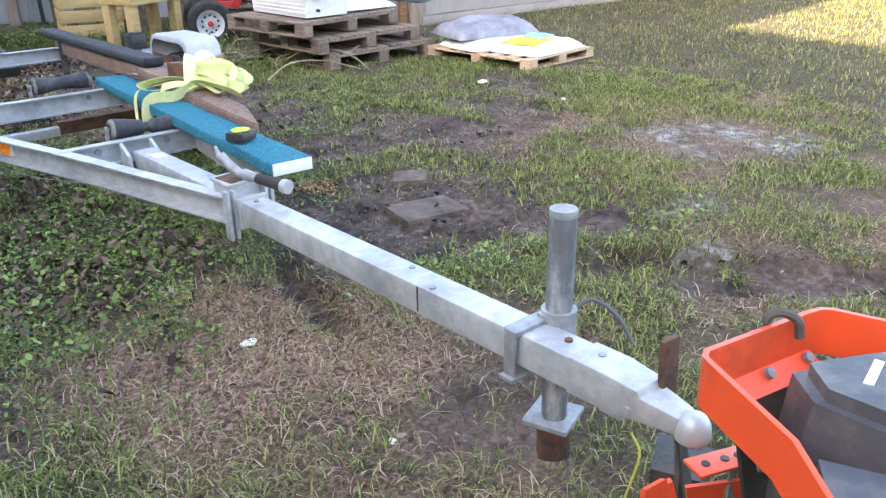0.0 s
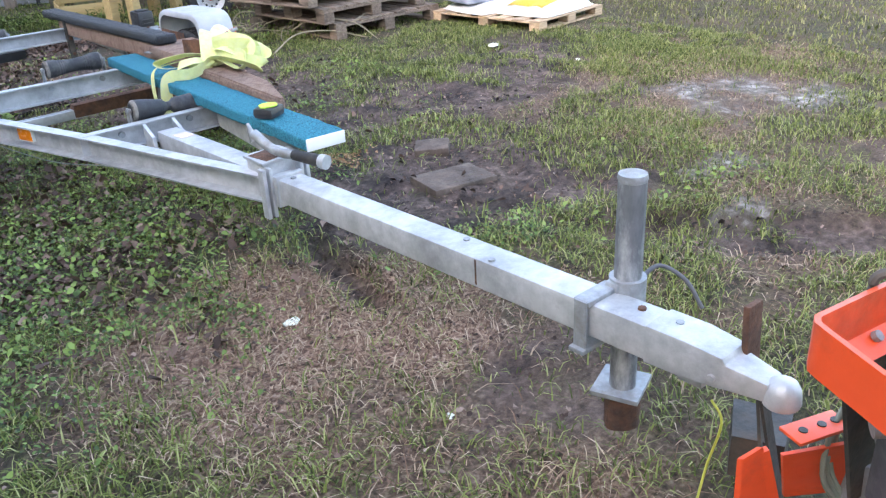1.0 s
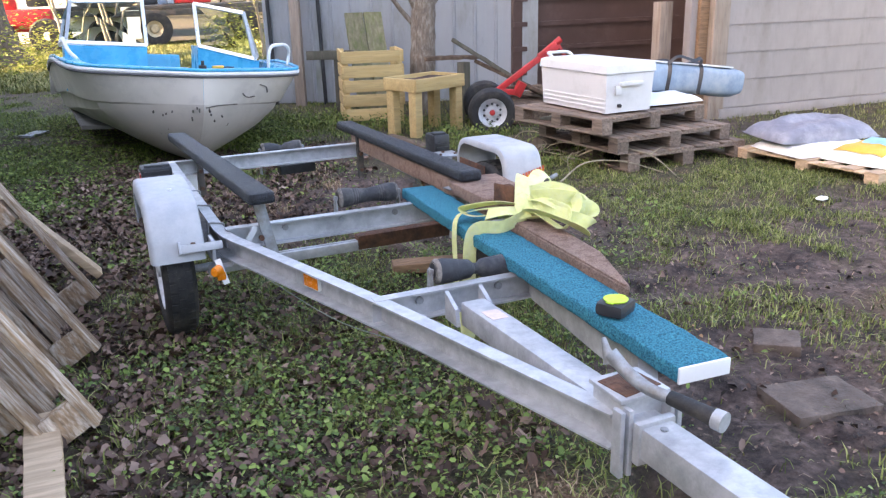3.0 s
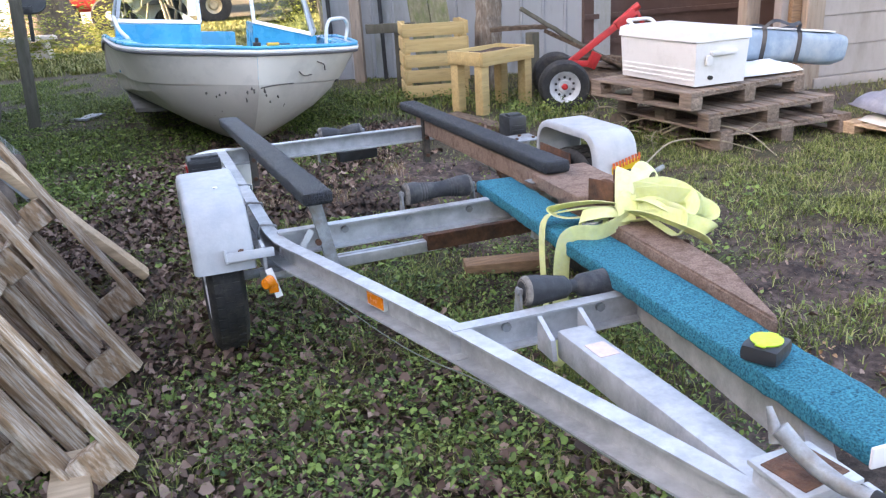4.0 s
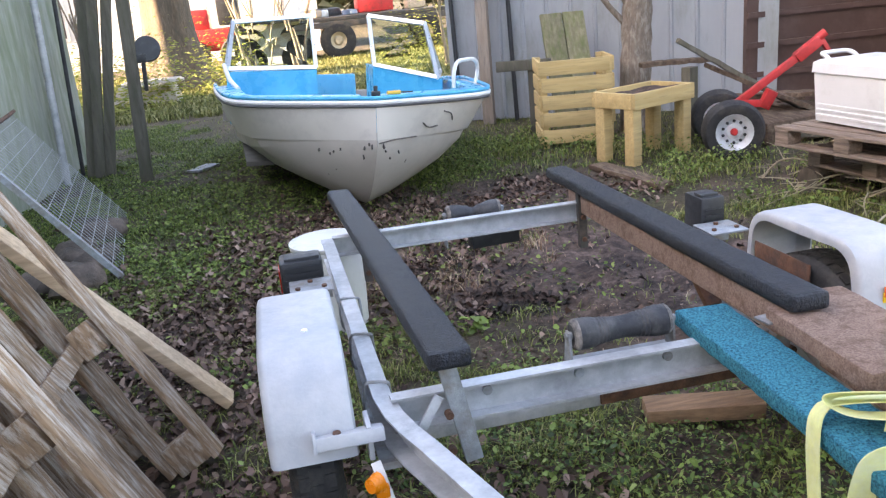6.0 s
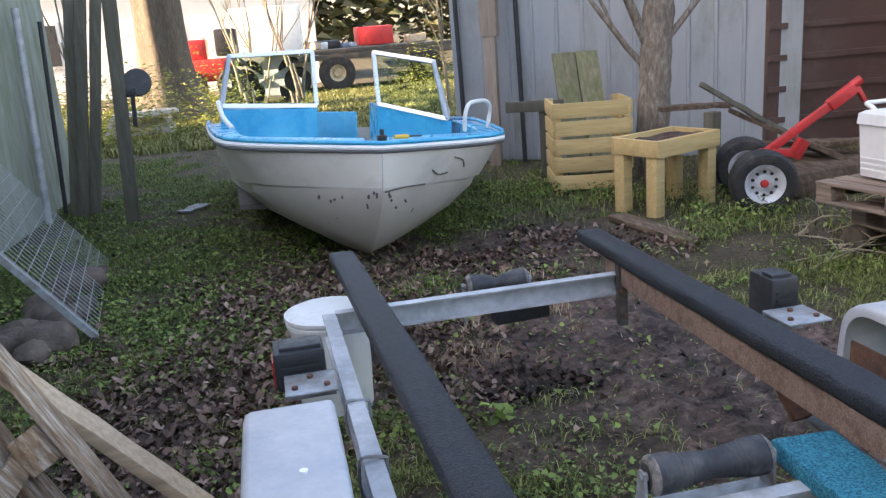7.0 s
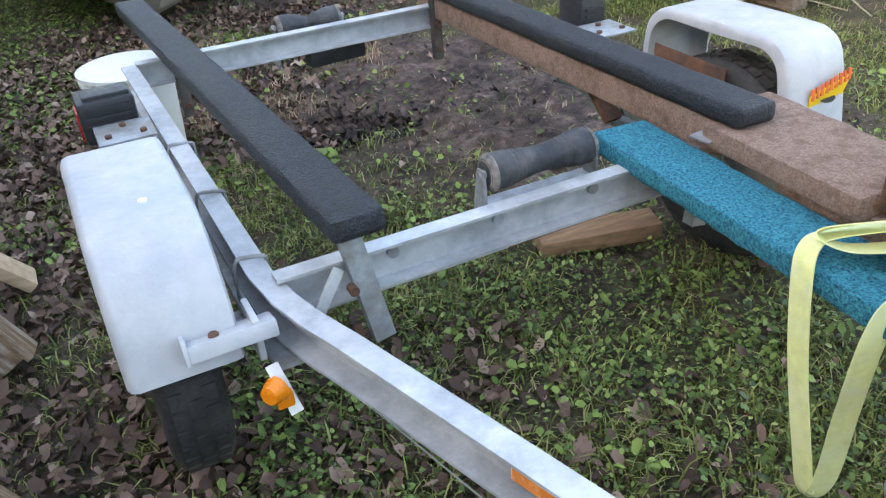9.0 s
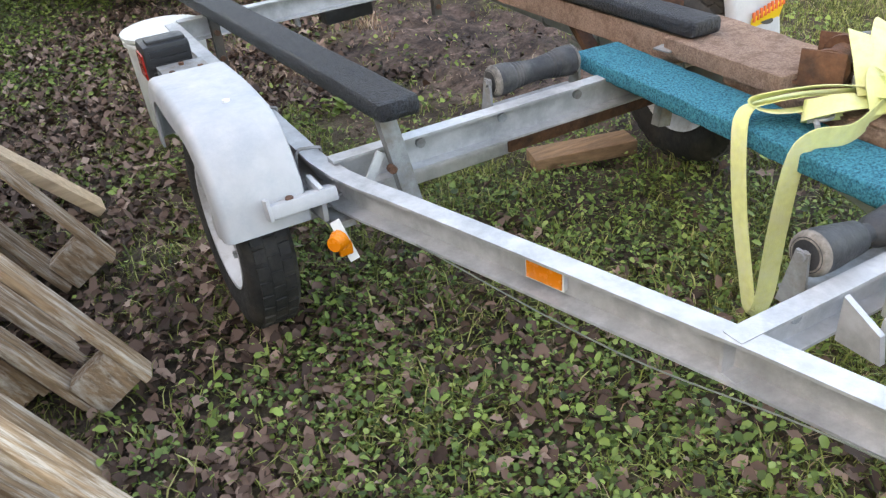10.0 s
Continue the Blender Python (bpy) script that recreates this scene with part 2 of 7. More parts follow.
SAWDUST = mat("sawdust", (0.55, 0.36, 0.2), 0.3, 60, 0.95, 0, 0.8, 200)
ROPE_YG = mat("yellow_green_wire", (0.5, 0.5, 0.08), 0.2, 30, 0.6)
CABLE_GREY = mat("grey_cable", (0.16, 0.18, 0.15), 0.1, 30, 0.5)


# ---- mesh helpers ----


def frame_of(a, b, up=(0, 0, 1)):
    """Matrix whose y axis runs from a to b, with z near up."""
    a, b = Vector(a), Vector(b)
    y = (b - a).normalized()
    x = y.cross(Vector(up))
    if x.length < 1e-5:
        x = y.cross(Vector((1, 0, 0)))
    x.normalize()
    z = x.cross(y)
    return Matrix.Translation(a) @ Matrix((x, y, z)).transposed().to_4x4()


def bx(bm, c, s, rot=(0, 0, 0), bev=0.0):
    r = bmesh.ops.create_cube(bm, size=1.0, matrix=pose(*c, *rot) @ Matrix.Diagonal((*s, 1)))
    if bev:
        es = list({e for v in r["verts"] for e in v.link_edges})
        bmesh.ops.bevel(bm, geom=es, offset=bev, segments=2, affect="EDGES", profile=0.6)
    return bm


def bar(bm, a, b, w, h, up=(0, 0, 1), bev=0.0):
    n = (Vector(b) - Vector(a)).length
    m = frame_of(a, b, up) @ Matrix.Translation((0, n / 2, 0)) @ Matrix.Diagonal((w, n, h, 1))
    r = bmesh.ops.create_cube(bm, size=1.0, matrix=m)
    if bev:
        es = list({e for v in r["verts"] for e in v.link_edges})
        bmesh.ops.bevel(bm, geom=es, offset=bev, segments=2, affect="EDGES", profile=0.6)
    return bm


def loft(bm, rings, caps=True, closed=True):
    """Joins rings of equal length with faces."""
    vs = [[bm.verts.new(p) for p in ring] for ring in rings]
    k = len(vs[0])
    for a, b in zip(vs, vs[1:]):
        for i in range(k if closed else k - 1):
            j = (i + 1) % k
            try:
                bm.faces.new((a[i], a[j], b[j], b[i]))
            except ValueError:
                pass
    if caps and closed:
        for ring in (vs[0][::-1], vs[-1]):
            try:
                bm.faces.new(ring)
            except ValueError:
                pass
    return bm


def rod(bm, a, b, r, r2=None, n=16, caps=True):
    m = frame_of(a, b)
    length = (Vector(b) - Vector(a)).length
    r2 = r if r2 is None else r2
    rings = [[m @ Vector((q * math.cos(2 * math.pi * i / n), y, q * math.sin(2 * math.pi * i / n))) for i in range(n)]
             for y, q in ((0, r), (length, r2))]
    return loft(bm, rings, caps)


def hose(bm, pts, r, n=8, taper=1.0):
    """A round bar along points."""
    pts = [Vector(p) for p in pts]
    rings = []
    for i, p in enumerate(pts):
        d = pts[min(i + 1, len(pts) - 1)] - pts[max(i - 1, 0)]
        m = frame_of(p, p + d, (0, 0.03, 1))
        q = r * (1 + (taper - 1) * i / (len(pts) - 1))
        rings.append([m @ Vector((q * math.cos(2 * math.pi * k / n), 0, q * math.sin(2 * math.pi * k / n))) for k in range(n)])
    return loft(bm, rings)


def curve(pts, n=8):
    """A smooth line (Catmull-Rom) through points."""
    p = [Vector(q) for q in pts]
    p = [2 * p[0] - p[1]] + p + [2 * p[-1] - p[-2]]
    out = []
    for i in range(1, len(p) - 2):
        for k in range(n):
            t = k / n
            out.append(0.5 * (2 * p[i] + (p[i + 1] - p[i - 1]) * t + (2 * p[i - 1] - 5 * p[i] + 4 * p[i + 1] - p[i + 2]) * t * t
                              + (3 * p[i] - p[i - 1] - 3 * p[i + 1] + p[i + 2]) * t ** 3))
    return out + [p[-2]]


def sweep(bm, prof, pts, up=(0, 0, 1), caps=True):
    """A profile of (across, up) points along a level path, mitred."""
    pts = [Vector(p) for p in pts]
    rings = []
    for i, p in enumerate(pts):
        d0 = (p - pts[i - 1]).normalized() if i else None
        d1 = (pts[i + 1] - p).normalized() if i + 1 < len(pts) else None
        d = ((d0 or d1) + (d1 or d0)).normalized()
        m = frame_of(p, p + d, up)
        k = 1 / max(0.4, d.dot(d1 or d0))
        rings.append([m @ Vector((u * k, 0, v)) for u, v in prof])
    return loft(bm, rings, caps)


def lathe(bm, prof, m=Matrix(), n=28, ring=False):
    """Turns (radius, height) points round the z axis of m; ring joins the last to the first."""
    prof = list(prof) + [prof[0]] * ring
    rings = [[m @ Vector((r * math.cos(2 * math.pi * k / n), r * math.sin(2 * math.pi * k / n), h)) for k in range(n)] for r, h in prof]
    return loft(bm, rings, not ring)


def channel(w, h, t):
    """C section, open to +u: (across, up) points round it, its middle at 0."""
    a, b = w / 2, h / 2
    return [(-a, -b), (a, -b), (a, -b + t), (-a + t, -b + t), (-a + t, b - t), (a, b - t), (a, b), (-a, b)]


def part(name, bm, material, parent=None, label="", bev=0.0, smooth=38.0):
    """Links a bmesh as one mesh object under a thing or a part."""
    if bev:
        es = [e for e in bm.edges if e.is_manifold and e.calc_face_angle(0) > 0.6]
        bmesh.ops.bevel(bm, geom=es, offset=bev, segments=2, affect="EDGES", profile=0.6)
    bmesh.ops.recalc_face_normals(bm, faces=bm.faces)
    me = bpy.data.meshes.new(name)
    bm.to_mesh(me)
    bm.free()
    me.materials.append(material)
    if smooth:
        me.polygons.foreach_set("use_smooth", [True] * len(me.polygons))
        me.set_sharp_from_angle(angle=radians(smooth))
    ob = new(name, me)
    if parent:
        ob.parent = parent
    if label:
        ob["label"] = label
    return ob


def B():
    return bmesh.new()


def thing(name, label, category, m=Matrix(), group=""):
    ob = new(name)
    ob.empty_display_size = 0.1
    ob.matrix_basis = m
    return tagged(ob, label, category, group)


def solo(name, bm, material, label, category, kind="", group="", bev=0.0, smooth=38.0):
    return tagged(part(name, bm, material, None, "", bev, smooth), label, category, group, kind)


def piece(ob, name, m, parent=None):
    """Another object on the mesh of ob, at the pose m."""
    o = new(name, ob.data)
    o.parent = parent or ob.parent
    o.matrix_basis = m
    return o


def soup(name, verts, faces, material, label, category, kind="stuff"):
    """One mesh from arrays: verts (n, 3), faces (m, 3)."""
    me = bpy.data.meshes.new(name)
    me.vertices.add(len(verts))
    me.vertices.foreach_set("co", np.asarray(verts, np.float32).ravel())
    me.loops.add(len(faces) * 3)
    me.loops.foreach_set("vertex_index", np.asarray(faces, np.int32).ravel())
    me.polygons.add(len(faces))
    me.polygons.foreach_set("loop_start", np.arange(len(faces), dtype=np.int32) * 3)
    me.update(calc_edges=True)
    me.materials.append(material)
    return tagged(new(name, me), label, category, kind=kind)


def wobble(bm, size, scale):
    """Moves vertices a little, for worn and soft shapes."""
    for v in bm.verts:
        v.co += Vector(noise.noise_vector(v.co * scale)) * size
    return bm


# ---- ground ----
rng = np.random.default_rng(4)


def vnoise(x, y, s, seed=0):
    """Smooth value noise on arrays, 0 to 1."""
    x, y = np.asarray(x) * s + seed * 17.3, np.asarray(y) * s + seed * 31.7
    i, j = np.floor(x), np.floor(y)
    u, v = x - i, y - j
    u, v = u * u * (3 - 2 * u), v * v * (3 - 2 * v)

    def h(a, b):
        q = np.sin(a * 127.1 + b * 311.7 + seed * 74.7) * 43758.5453
        return q - np.floor(q)

    return (h(i, j) * (1 - u) + h(i + 1, j) * u) * (1 - v) + (h(i, j + 1) * (1 - u) + h(i + 1, j + 1) * u) * v


def fbm(x, y, s, seed=0):
    return sum(vnoise(x, y, s * 2 ** k, seed + k) * 0.5 ** k for k in range(4)) / 1.875


def blob(x, y, cx, cy, rx, ry, turn=0.0, soft=0.5):
    """1 inside an ellipse with a ragged edge, 0 outside."""
    c, s = math.cos(radians(turn)), math.sin(radians(turn))
    dx, dy = x - cx, y - cy
    d = np.hypot((dx * c + dy * s) / rx, (-dx * s + dy * c) / ry) + (fbm(x, y, 3.0, 5) - 0.5) * 1.1
    return np.clip((1 - d) / soft + 0.5, 0, 1)


def soil_at(x, y):
    """Bare, muddy ground: the churned path beside the trailer and the earth under its rear."""
    m = blob(x, y, 1.15, 2.75, 0.75, 0.75)
    m = np.maximum(m, blob(x, y, 1.0, 2.2, 0.75, 0.32, -20))
    m = np.maximum(m, 0.9 * blob(x, y, 2.3, 3.6, 1.2, 0.42, 30))
    m = np.maximum(m, 0.85 * blob(x, y, 1.5, 3.4, 0.9, 0.5, 40))
    m = np.maximum(m, 0.55 * blob(x, y, 2.0, 2.7, 0.8, 0.3, 10))
    m = np.maximum(m, 0.9 * blob(x, y, 1.55, 1.15, 0.95, 0.16, -48))
    m = np.maximum(m, 1.3 * blob(x, y, 0.2, 2.03, 0.055, 0.32, -10, 0.5))
    m = np.maximum(m, 0.6 * blob(x, y, 0.32, 1.12, 0.3, 0.22))
    m = np.maximum(m, blob(x, y, 0.75, 5.0, 0.85, 1.35, 12, 0.8))
    m = np.maximum(m, 0.75 * blob(x, y, 0.2, 5.9, 1.0, 0.8))
    m = np.maximum(m, 0.9 * blob(x, y, 0.0, 7.1, 1.3, 0.6))
    m = np.maximum(m, 0.55 * blob(x, y, -1.25, 4.6, 0.35, 1.9))
    m = np.maximum(m, 0.4 * blob(x, y, 3.1, 1.6, 0.9, 0.9))
    m = np.maximum(m, 0.8 * blob(x, y, 3.5, 6.7, 1.2, 0.5))
    return m


def dry_at(x, y):
    """Straw-coloured, worn grass."""
    m = 1.05 * blob(x, y, -0.2, 1.88, 0.66, 0.5, -45, 0.7)
    m = np.maximum(m, 0.5 * blob(x, y, 0.05, 1.2, 0.6, 0.5, 0, 0.8))
    m = np.maximum(m, 0.6 * blob(x, y, 0.1, 5.6, 0.8, 0.5))
    m = np.maximum(m, 0.5 * blob(x, y, 2.6, 2.6, 1.4, 0.8))
    m = np.maximum(m, 0.3 * blob(x, y, 2.4, 0.9, 1.2, 1.0))
    m = np.maximum(m, 0.6 * blob(x, y, -0.3, 6.1, 0.5, 0.4))
    return m


def wet_at(x, y):
    """Wet patches, where the reflected sky is painted as pale colour."""
    return np.maximum(blob(x, y, 2.95, 2.2, 0.5, 0.42, 45), np.maximum(0.8 * blob(x, y, 1.88, 1.72, 0.2, 0.13), 0.8 * blob(x, y, 1.53, 1.42, 0.14, 0.08)))


def height_at(x, y):
    z = (fbm(x, y, 0.8, 1) - 0.5) * 0.035 + (fbm(x, y, 5, 2) - 0.5) * 0.018
    s = soil_at(x, y)
    z = z - 0.018 * np.minimum(s, 1) + s * (fbm(x, y, 9, 8) - 0.5) * 0.075
    z = z + s * blob(x, y, 0.8, 5.0, 0.8, 1.2) * 0.012 * np.sin(26 * (x * 0.94 + y * 0.3) + 4 * fbm(x, y, 1.2, 44))
    z = z - 0.05 * blob(x, y, 0.03, 5.28, 0.22, 0.13) - 0.06 * blob(x, y, 0.2, 2.03, 0.075, 0.34, -10)
    z = z - 0.03 * blob(x, y, 1.55, 1.15, 0.9, 0.12, -48)
    return z * np.clip((60 - np.hypot(x, y)) / 40, 0, 1)


def axis(lo, hi, step, far):
    a = np.arange(lo, hi + 1e-6, step)
    g = [step]
    while sum(g) < far:
        g.append(g[-1] * 1.25)
    c = np.cumsum(g)
    return np.concatenate([lo - c[::-1], a, hi + c])


gx, gy = axis(-2.6, 6.2, 0.045, 220), axis(-0.6, 9.0, 0.045, 260)
GX, GY = np.meshgrid(gx, gy)
GZ = height_at(GX, GY)
nx, ny = len(gx), len(gy)
idx = np.arange(nx * ny).reshape(ny, nx)
a, b_, c_, d_ = idx[:-1, :-1].ravel(), idx[:-1, 1:].ravel(), idx[1:, 1:].ravel(), idx[1:, :-1].ravel()
gverts = np.stack([GX.ravel(), GY.ravel(), GZ.ravel()], 1)
gfaces = np.concatenate([np.stack([a, b_, c_], 1), np.stack([a, c_, d_], 1)])

GROUND = bpy.data.materials.new("lawn_and_mud")
GROUND.use_nodes = True
gn, gl = GROUND.node_tree.nodes, GROUND.node_tree.links
gb = gn["Principled BSDF"]
gtc = gn.new("ShaderNodeTexCoord")
gat = gn.new("ShaderNodeVertexColor")
gat.layer_name = "cover"
gsep = gn.new("ShaderNodeSeparateColor")
gl.new(gat.outputs[0], gsep.inputs[0])


def g_noise(s, d=8, r=0.65):
    t = gn.new("ShaderNodeTexNoise")
    t.inputs["Scale"].default_value, t.inputs["Detail"].default_value, t.inputs["Roughness"].default_value = s, d, r
    gl.new(gtc.outputs["Object"], t.inputs["Vector"])
    return t.outputs[0]


def g_ramp(src, *stops):
    r = gn.new("ShaderNodeValToRGB")
    e = r.color_ramp.elements
    e[0].position, e[0].color = stops[0][0], (*stops[0][1], 1)
    e[1].position, e[1].color = stops[-1][0], (*stops[-1][1], 1)
    for p, c in stops[1:-1]:
        e.new(p).color = (*c, 1)
    gl.new(src, r.inputs[0])
    return r.outputs[0]


def g_mix(f, x, y, kind="MIX"):
    m = gn.new("ShaderNodeMix")
    m.data_type, m.blend_type = "RGBA", kind
    gl.new(f, m.inputs[0])
    gl.new(x, m.inputs[6])
    gl.new(y, m.inputs[7])
    return m.outputs[2]


lawn = g_mix(g_ramp(g_noise(1.3), (0.4, (0, 0, 0)), (0.6, (1, 1, 1))),
             g_ramp(g_noise(48), (0.34, (0.012, 0.011, 0.006)), (0.48, (0.045, 0.044, 0.018)), (0.58, (0.1, 0.1, 0.038)), (0.72, (0.22, 0.21, 0.09))),
             g_ramp(g_noise(60), (0.34, (0.014, 0.012, 0.008)), (0.48, (0.058, 0.052, 0.026)), (0.58, (0.13, 0.118, 0.06)), (0.72, (0.28, 0.25, 0.14))))
lawn = g_mix(g_ramp(g_noise(7), (0.42, (0, 0, 0)), (0.6, (0.85, 0.85, 0.85))), lawn, g_ramp(g_noise(40), (0.35, (0.016, 0.011, 0.009)), (0.6, (0.085, 0.06, 0.046)), (0.75, (0.2, 0.15, 0.112))))
straw = g_ramp(g_noise(70), (0.34, (0.055, 0.03, 0.022)), (0.48, (0.22, 0.125, 0.088)), (0.58, (0.4, 0.25, 0.178)), (0.72, (0.58, 0.45, 0.34)))
earth = g_mix(g_ramp(g_noise(3.5), (0.4, (0, 0, 0)), (0.62, (1, 1, 1))),
              g_ramp(g_noise(26), (0.3, (0.018, 0.012, 0.01)), (0.5, (0.13, 0.088, 0.073)), (0.72, (0.29, 0.2, 0.168))),
              g_ramp(g_noise(20), (0.32, (0.008, 0.006, 0.006)), (0.5, (0.036, 0.025, 0.022)), (0.72, (0.11, 0.078, 0.068))))
# pale tone painted for the sky's reflection on wet ground
pale = g_ramp(g_noise(14), (0.4, (0.05, 0.04, 0.03)), (0.52, (0.16, 0.13, 0.11)), (0.68, (0.5, 0.46, 0.44)))
gcol = g_mix(gsep.outputs[1], lawn, straw)
gcol = g_mix(gsep.outputs[0], gcol, earth)
gcol = g_mix(gsep.outputs[2], gcol, pale)
gl.new(gcol, gb.inputs["Base Color"])
grr = gn.new("ShaderNodeMapRange")
gl.new(gsep.outputs[2], grr.inputs[0])
grr.inputs[3].default_value, grr.inputs[4].default_value = 0.92, 0.45
gl.new(grr.outputs[0], gb.inputs["Roughness"])
gb.inputs["Specular IOR Level"].default_value = 0.3
gbp = gn.new("ShaderNodeBump")
gbp.inputs["Strength"].default_value, gbp.inputs["Distance"].default_value = 0.9, 0.02
gl.new(g_noise(45, 10, 0.75), gbp.inputs["Height"])
gl.new(gbp.outputs[0], gb.inputs["Normal"])

ground = soup("ground", gverts, gfaces, GROUND, "patchy lawn with mud, worn straw and bare earth", "ground", "structure")
cover = np.ones((nx * ny, 4), np.float32)
fine = fbm(GX, GY, 7, 3) - 0.5
cover[:, 0] = np.clip(soil_at(GX, GY) + fine * 0.9 * (soil_at(GX, GY) > 0.02) + np.clip(fbm(GX, GY, 1.7, 40) * 2.2 - 1.35, 0, 0.7), 0, 1).ravel()
cover[:, 1] = np.clip(dry_at(GX, GY) + fine * 0.8, 0, 1).ravel()
cover[:, 2] = np.clip(wet_at(GX, GY) * (3.2 * fbm(GX, GY, 5, 6) - 0.95), 0, 1).ravel()
lay = ground.data.color_attributes.new("cover", "FLOAT_COLOR", "POINT")
lay.data.foreach_set("color", cover.ravel())
ground.data.polygons.foreach_set("use_smooth", [True] * len(ground.data.polygons))

# ---- plants on the ground ----


def scatter(n, x0, x1, y0, y1):
    return rng.uniform(x0, x1, n), rng.uniform(y0, y1, n)


def blades(name, x, y, tall, wide, lean, material, label):
    """Bent grass blades of three triangles each at the places given."""
    n = len(x)
    z = height_at(x, y) - 0.004
    a = rng.uniform(0, 2 * np.pi, n)
    h, w = tall * rng.uniform(0.45, 1.15, n), wide * rng.uniform(0.6, 1.3, n)
    k = lean * rng.uniform(0.3, 1.3, n) * h
    dx, dy = np.cos(a), np.sin(a)
    px, py = -dy, dx
    v = np.empty((n, 5, 3))
    for i, (sx_, f, up) in enumerate(((-1, 0, 0), (1, 0, 0), (-0.8, 0.35, 0.6), (0.8, 0.35, 0.6), (0, 1, 1))):
        hh = h * up * np.clip(1 - 0.25 * lean * (up == 1), 0.2, 1)
        v[:, i, 0] = x + px * w * sx_ / 2 + dx * k * f
        v[:, i, 1] = y + py * w * sx_ / 2 + dy * k * f
        v[:, i, 2] = z + hh
    f = (np.arange(n)[:, None, None] * 5 + np.array([[0, 1, 3], [0, 3, 2], [2, 3, 4]])[None]).reshape(-1, 3)
    return soup(name, v.reshape(-1, 3), f, material, label, "grass")


def leaves(name, x, y, size, tilt, lift, material, label, category="leaves", curl=0.3):
    """Small folded leaves (six triangles each) lying or standing at the places given."""
    n = len(x)
    z = height_at(x, y) + lift * rng.uniform(0.1, 1, n)
    a, s = rng.uniform(0, 2 * np.pi, n), size * rng.uniform(0.5, 1.3, n)
    t, r = rng.normal(0, tilt, n), rng.normal(0, tilt, n)
    asp = rng.uniform(0.5, 0.9, n)
    base = [(-1, 0, 0), (-0.5, -0.85, 0.8), (0.35, -0.8, 1), (1, 0, 0.1), (0.4, 0.75, 1), (-0.45, 0.9, 0.8), (-0.1, 0, 0)]
    v = np.empty((n, 7, 3))
    for i, (u, w, c) in enumerate(base):
        lx, ly = u * s / 2, w * s / 2 * asp
        lz = c * s * curl * rng.uniform(0.2, 1, n) + lx * np.sin(t) + ly * np.sin(r)
        v[:, i, 0] = x + lx * np.cos(a) - ly * np.sin(a)
        v[:, i, 1] = y + lx * np.sin(a) + ly * np.cos(a)
        v[:, i, 2] = z + lz + 0.002
    v[:, :, 2] -= np.minimum(0, v[:, :, 2].min(1) - height_at(x, y) - 0.001)[:, None]
    f = (np.arange(n)[:, None, None] * 7 + np.array([[k, (k + 1) % 6, 6] for k in range(6)])[None]).reshape(-1, 3)
    return soup(name, v.reshape(-1, 3), f, material, label, category)


def thin(x, y, p):
    keep = rng.uniform(0, 1, len(x)) < p
    return x[keep], y[keep]


GRASS = island_mat("grass_blades", [(0, (0.045, 0.055, 0.012)), (0.35, (0.125, 0.155, 0.033)), (0.7, (0.235, 0.265, 0.066)), (1, (0.42, 0.41, 0.17))], 0.6, 0.3, 0.25)
GRASS_FAR = island_mat("pale_grass_blades", [(0, (0.05, 0.06, 0.014)), (0.5, (0.17, 0.185, 0.05)), (1, (0.38, 0.35, 0.16))], 0.6, 0.3, 0.25)
GRASS_DEEP = island_mat("deep_green_blades", [(0, (0.035, 0.054, 0.012)), (0.5, (0.115, 0.17, 0.034)), (1, (0.27, 0.325, 0.085))], 0.6, 0.3, 0.25)
STRAW = island_mat("straw_blades", [(0, (0.1, 0.052, 0.034)), (0.5, (0.31, 0.19, 0.125)), (1, (0.58, 0.44, 0.31))], 0.8, 0.2, 0.1)
CLOVER = island_mat("clover_leaves", [(0, (0.03, 0.05, 0.012)), (0.4, (0.088, 0.15, 0.03)), (0.8, (0.17, 0.255, 0.058)), (1, (0.33, 0.4, 0.12))], 0.5, 0.45, 0.25)
WEED = island_mat("weed_leaves", [(0, (0.1, 0.15, 0.03)), (1, (0.26, 0.36, 0.08))], 0.5, 0.4, 0.2)
DEAD = island_mat("dead_leaves", [(0, (0.035, 0.02, 0.015)), (0.5, (0.112, 0.066, 0.048)), (0.85, (0.21, 0.13, 0.098)), (1, (0.36, 0.25, 0.195))], 0.7, 0.3, 0.05)


def tufts(x, y, s=8.0, seed=50, sharp=8, level=0.485):
    """Uneven clumps, 0 to 1."""
    return np.clip((fbm(x, y, s, seed) * 0.65 + fbm(x, y, s * 0.3, seed + 9) * 0.35 - level) * sharp + 0.5, 0, 1)


# lawn grass, thick in tufts and thin over soil
x, y = scatter(560000, -2.4, 4.2, -0.4, 6.2)
tf = tufts(x, y, level=0.455)
gp = np.clip(1 - 0.95 * soil_at(x, y), 0, 1) * (1 - 0.9 * np.minimum(1, dry_at(x, y))) * (0.05 + 0.95 * tf) * np.clip(2.4 * fbm(x, y, 2.6, 12) - 0.45, 0.1, 1) * (1 - wet_at(x, y) * 0.8)
keep = rng.uniform(0, 1, len(x)) < gp * 0.75
x, y, tf = x[keep], y[keep], tf[keep]
blades("grass", x, y, 0.022 + 0.026 * tf, 0.0038, 1.25, GRASS, "short uneven green grass over the yard")
x, y = scatter(260000, -2.4, 4.2, -0.4, 6.2)
sp = np.clip(0.015 + (0.14 + 0.14 * (y < 1.6)) * fbm(x, y, 4, 33) + dry_at(x, y) * (0.25 + 0.85 * tufts(x, y, 6, 70)) - 0.9 * soil_at(x, y), 0.012, 1)
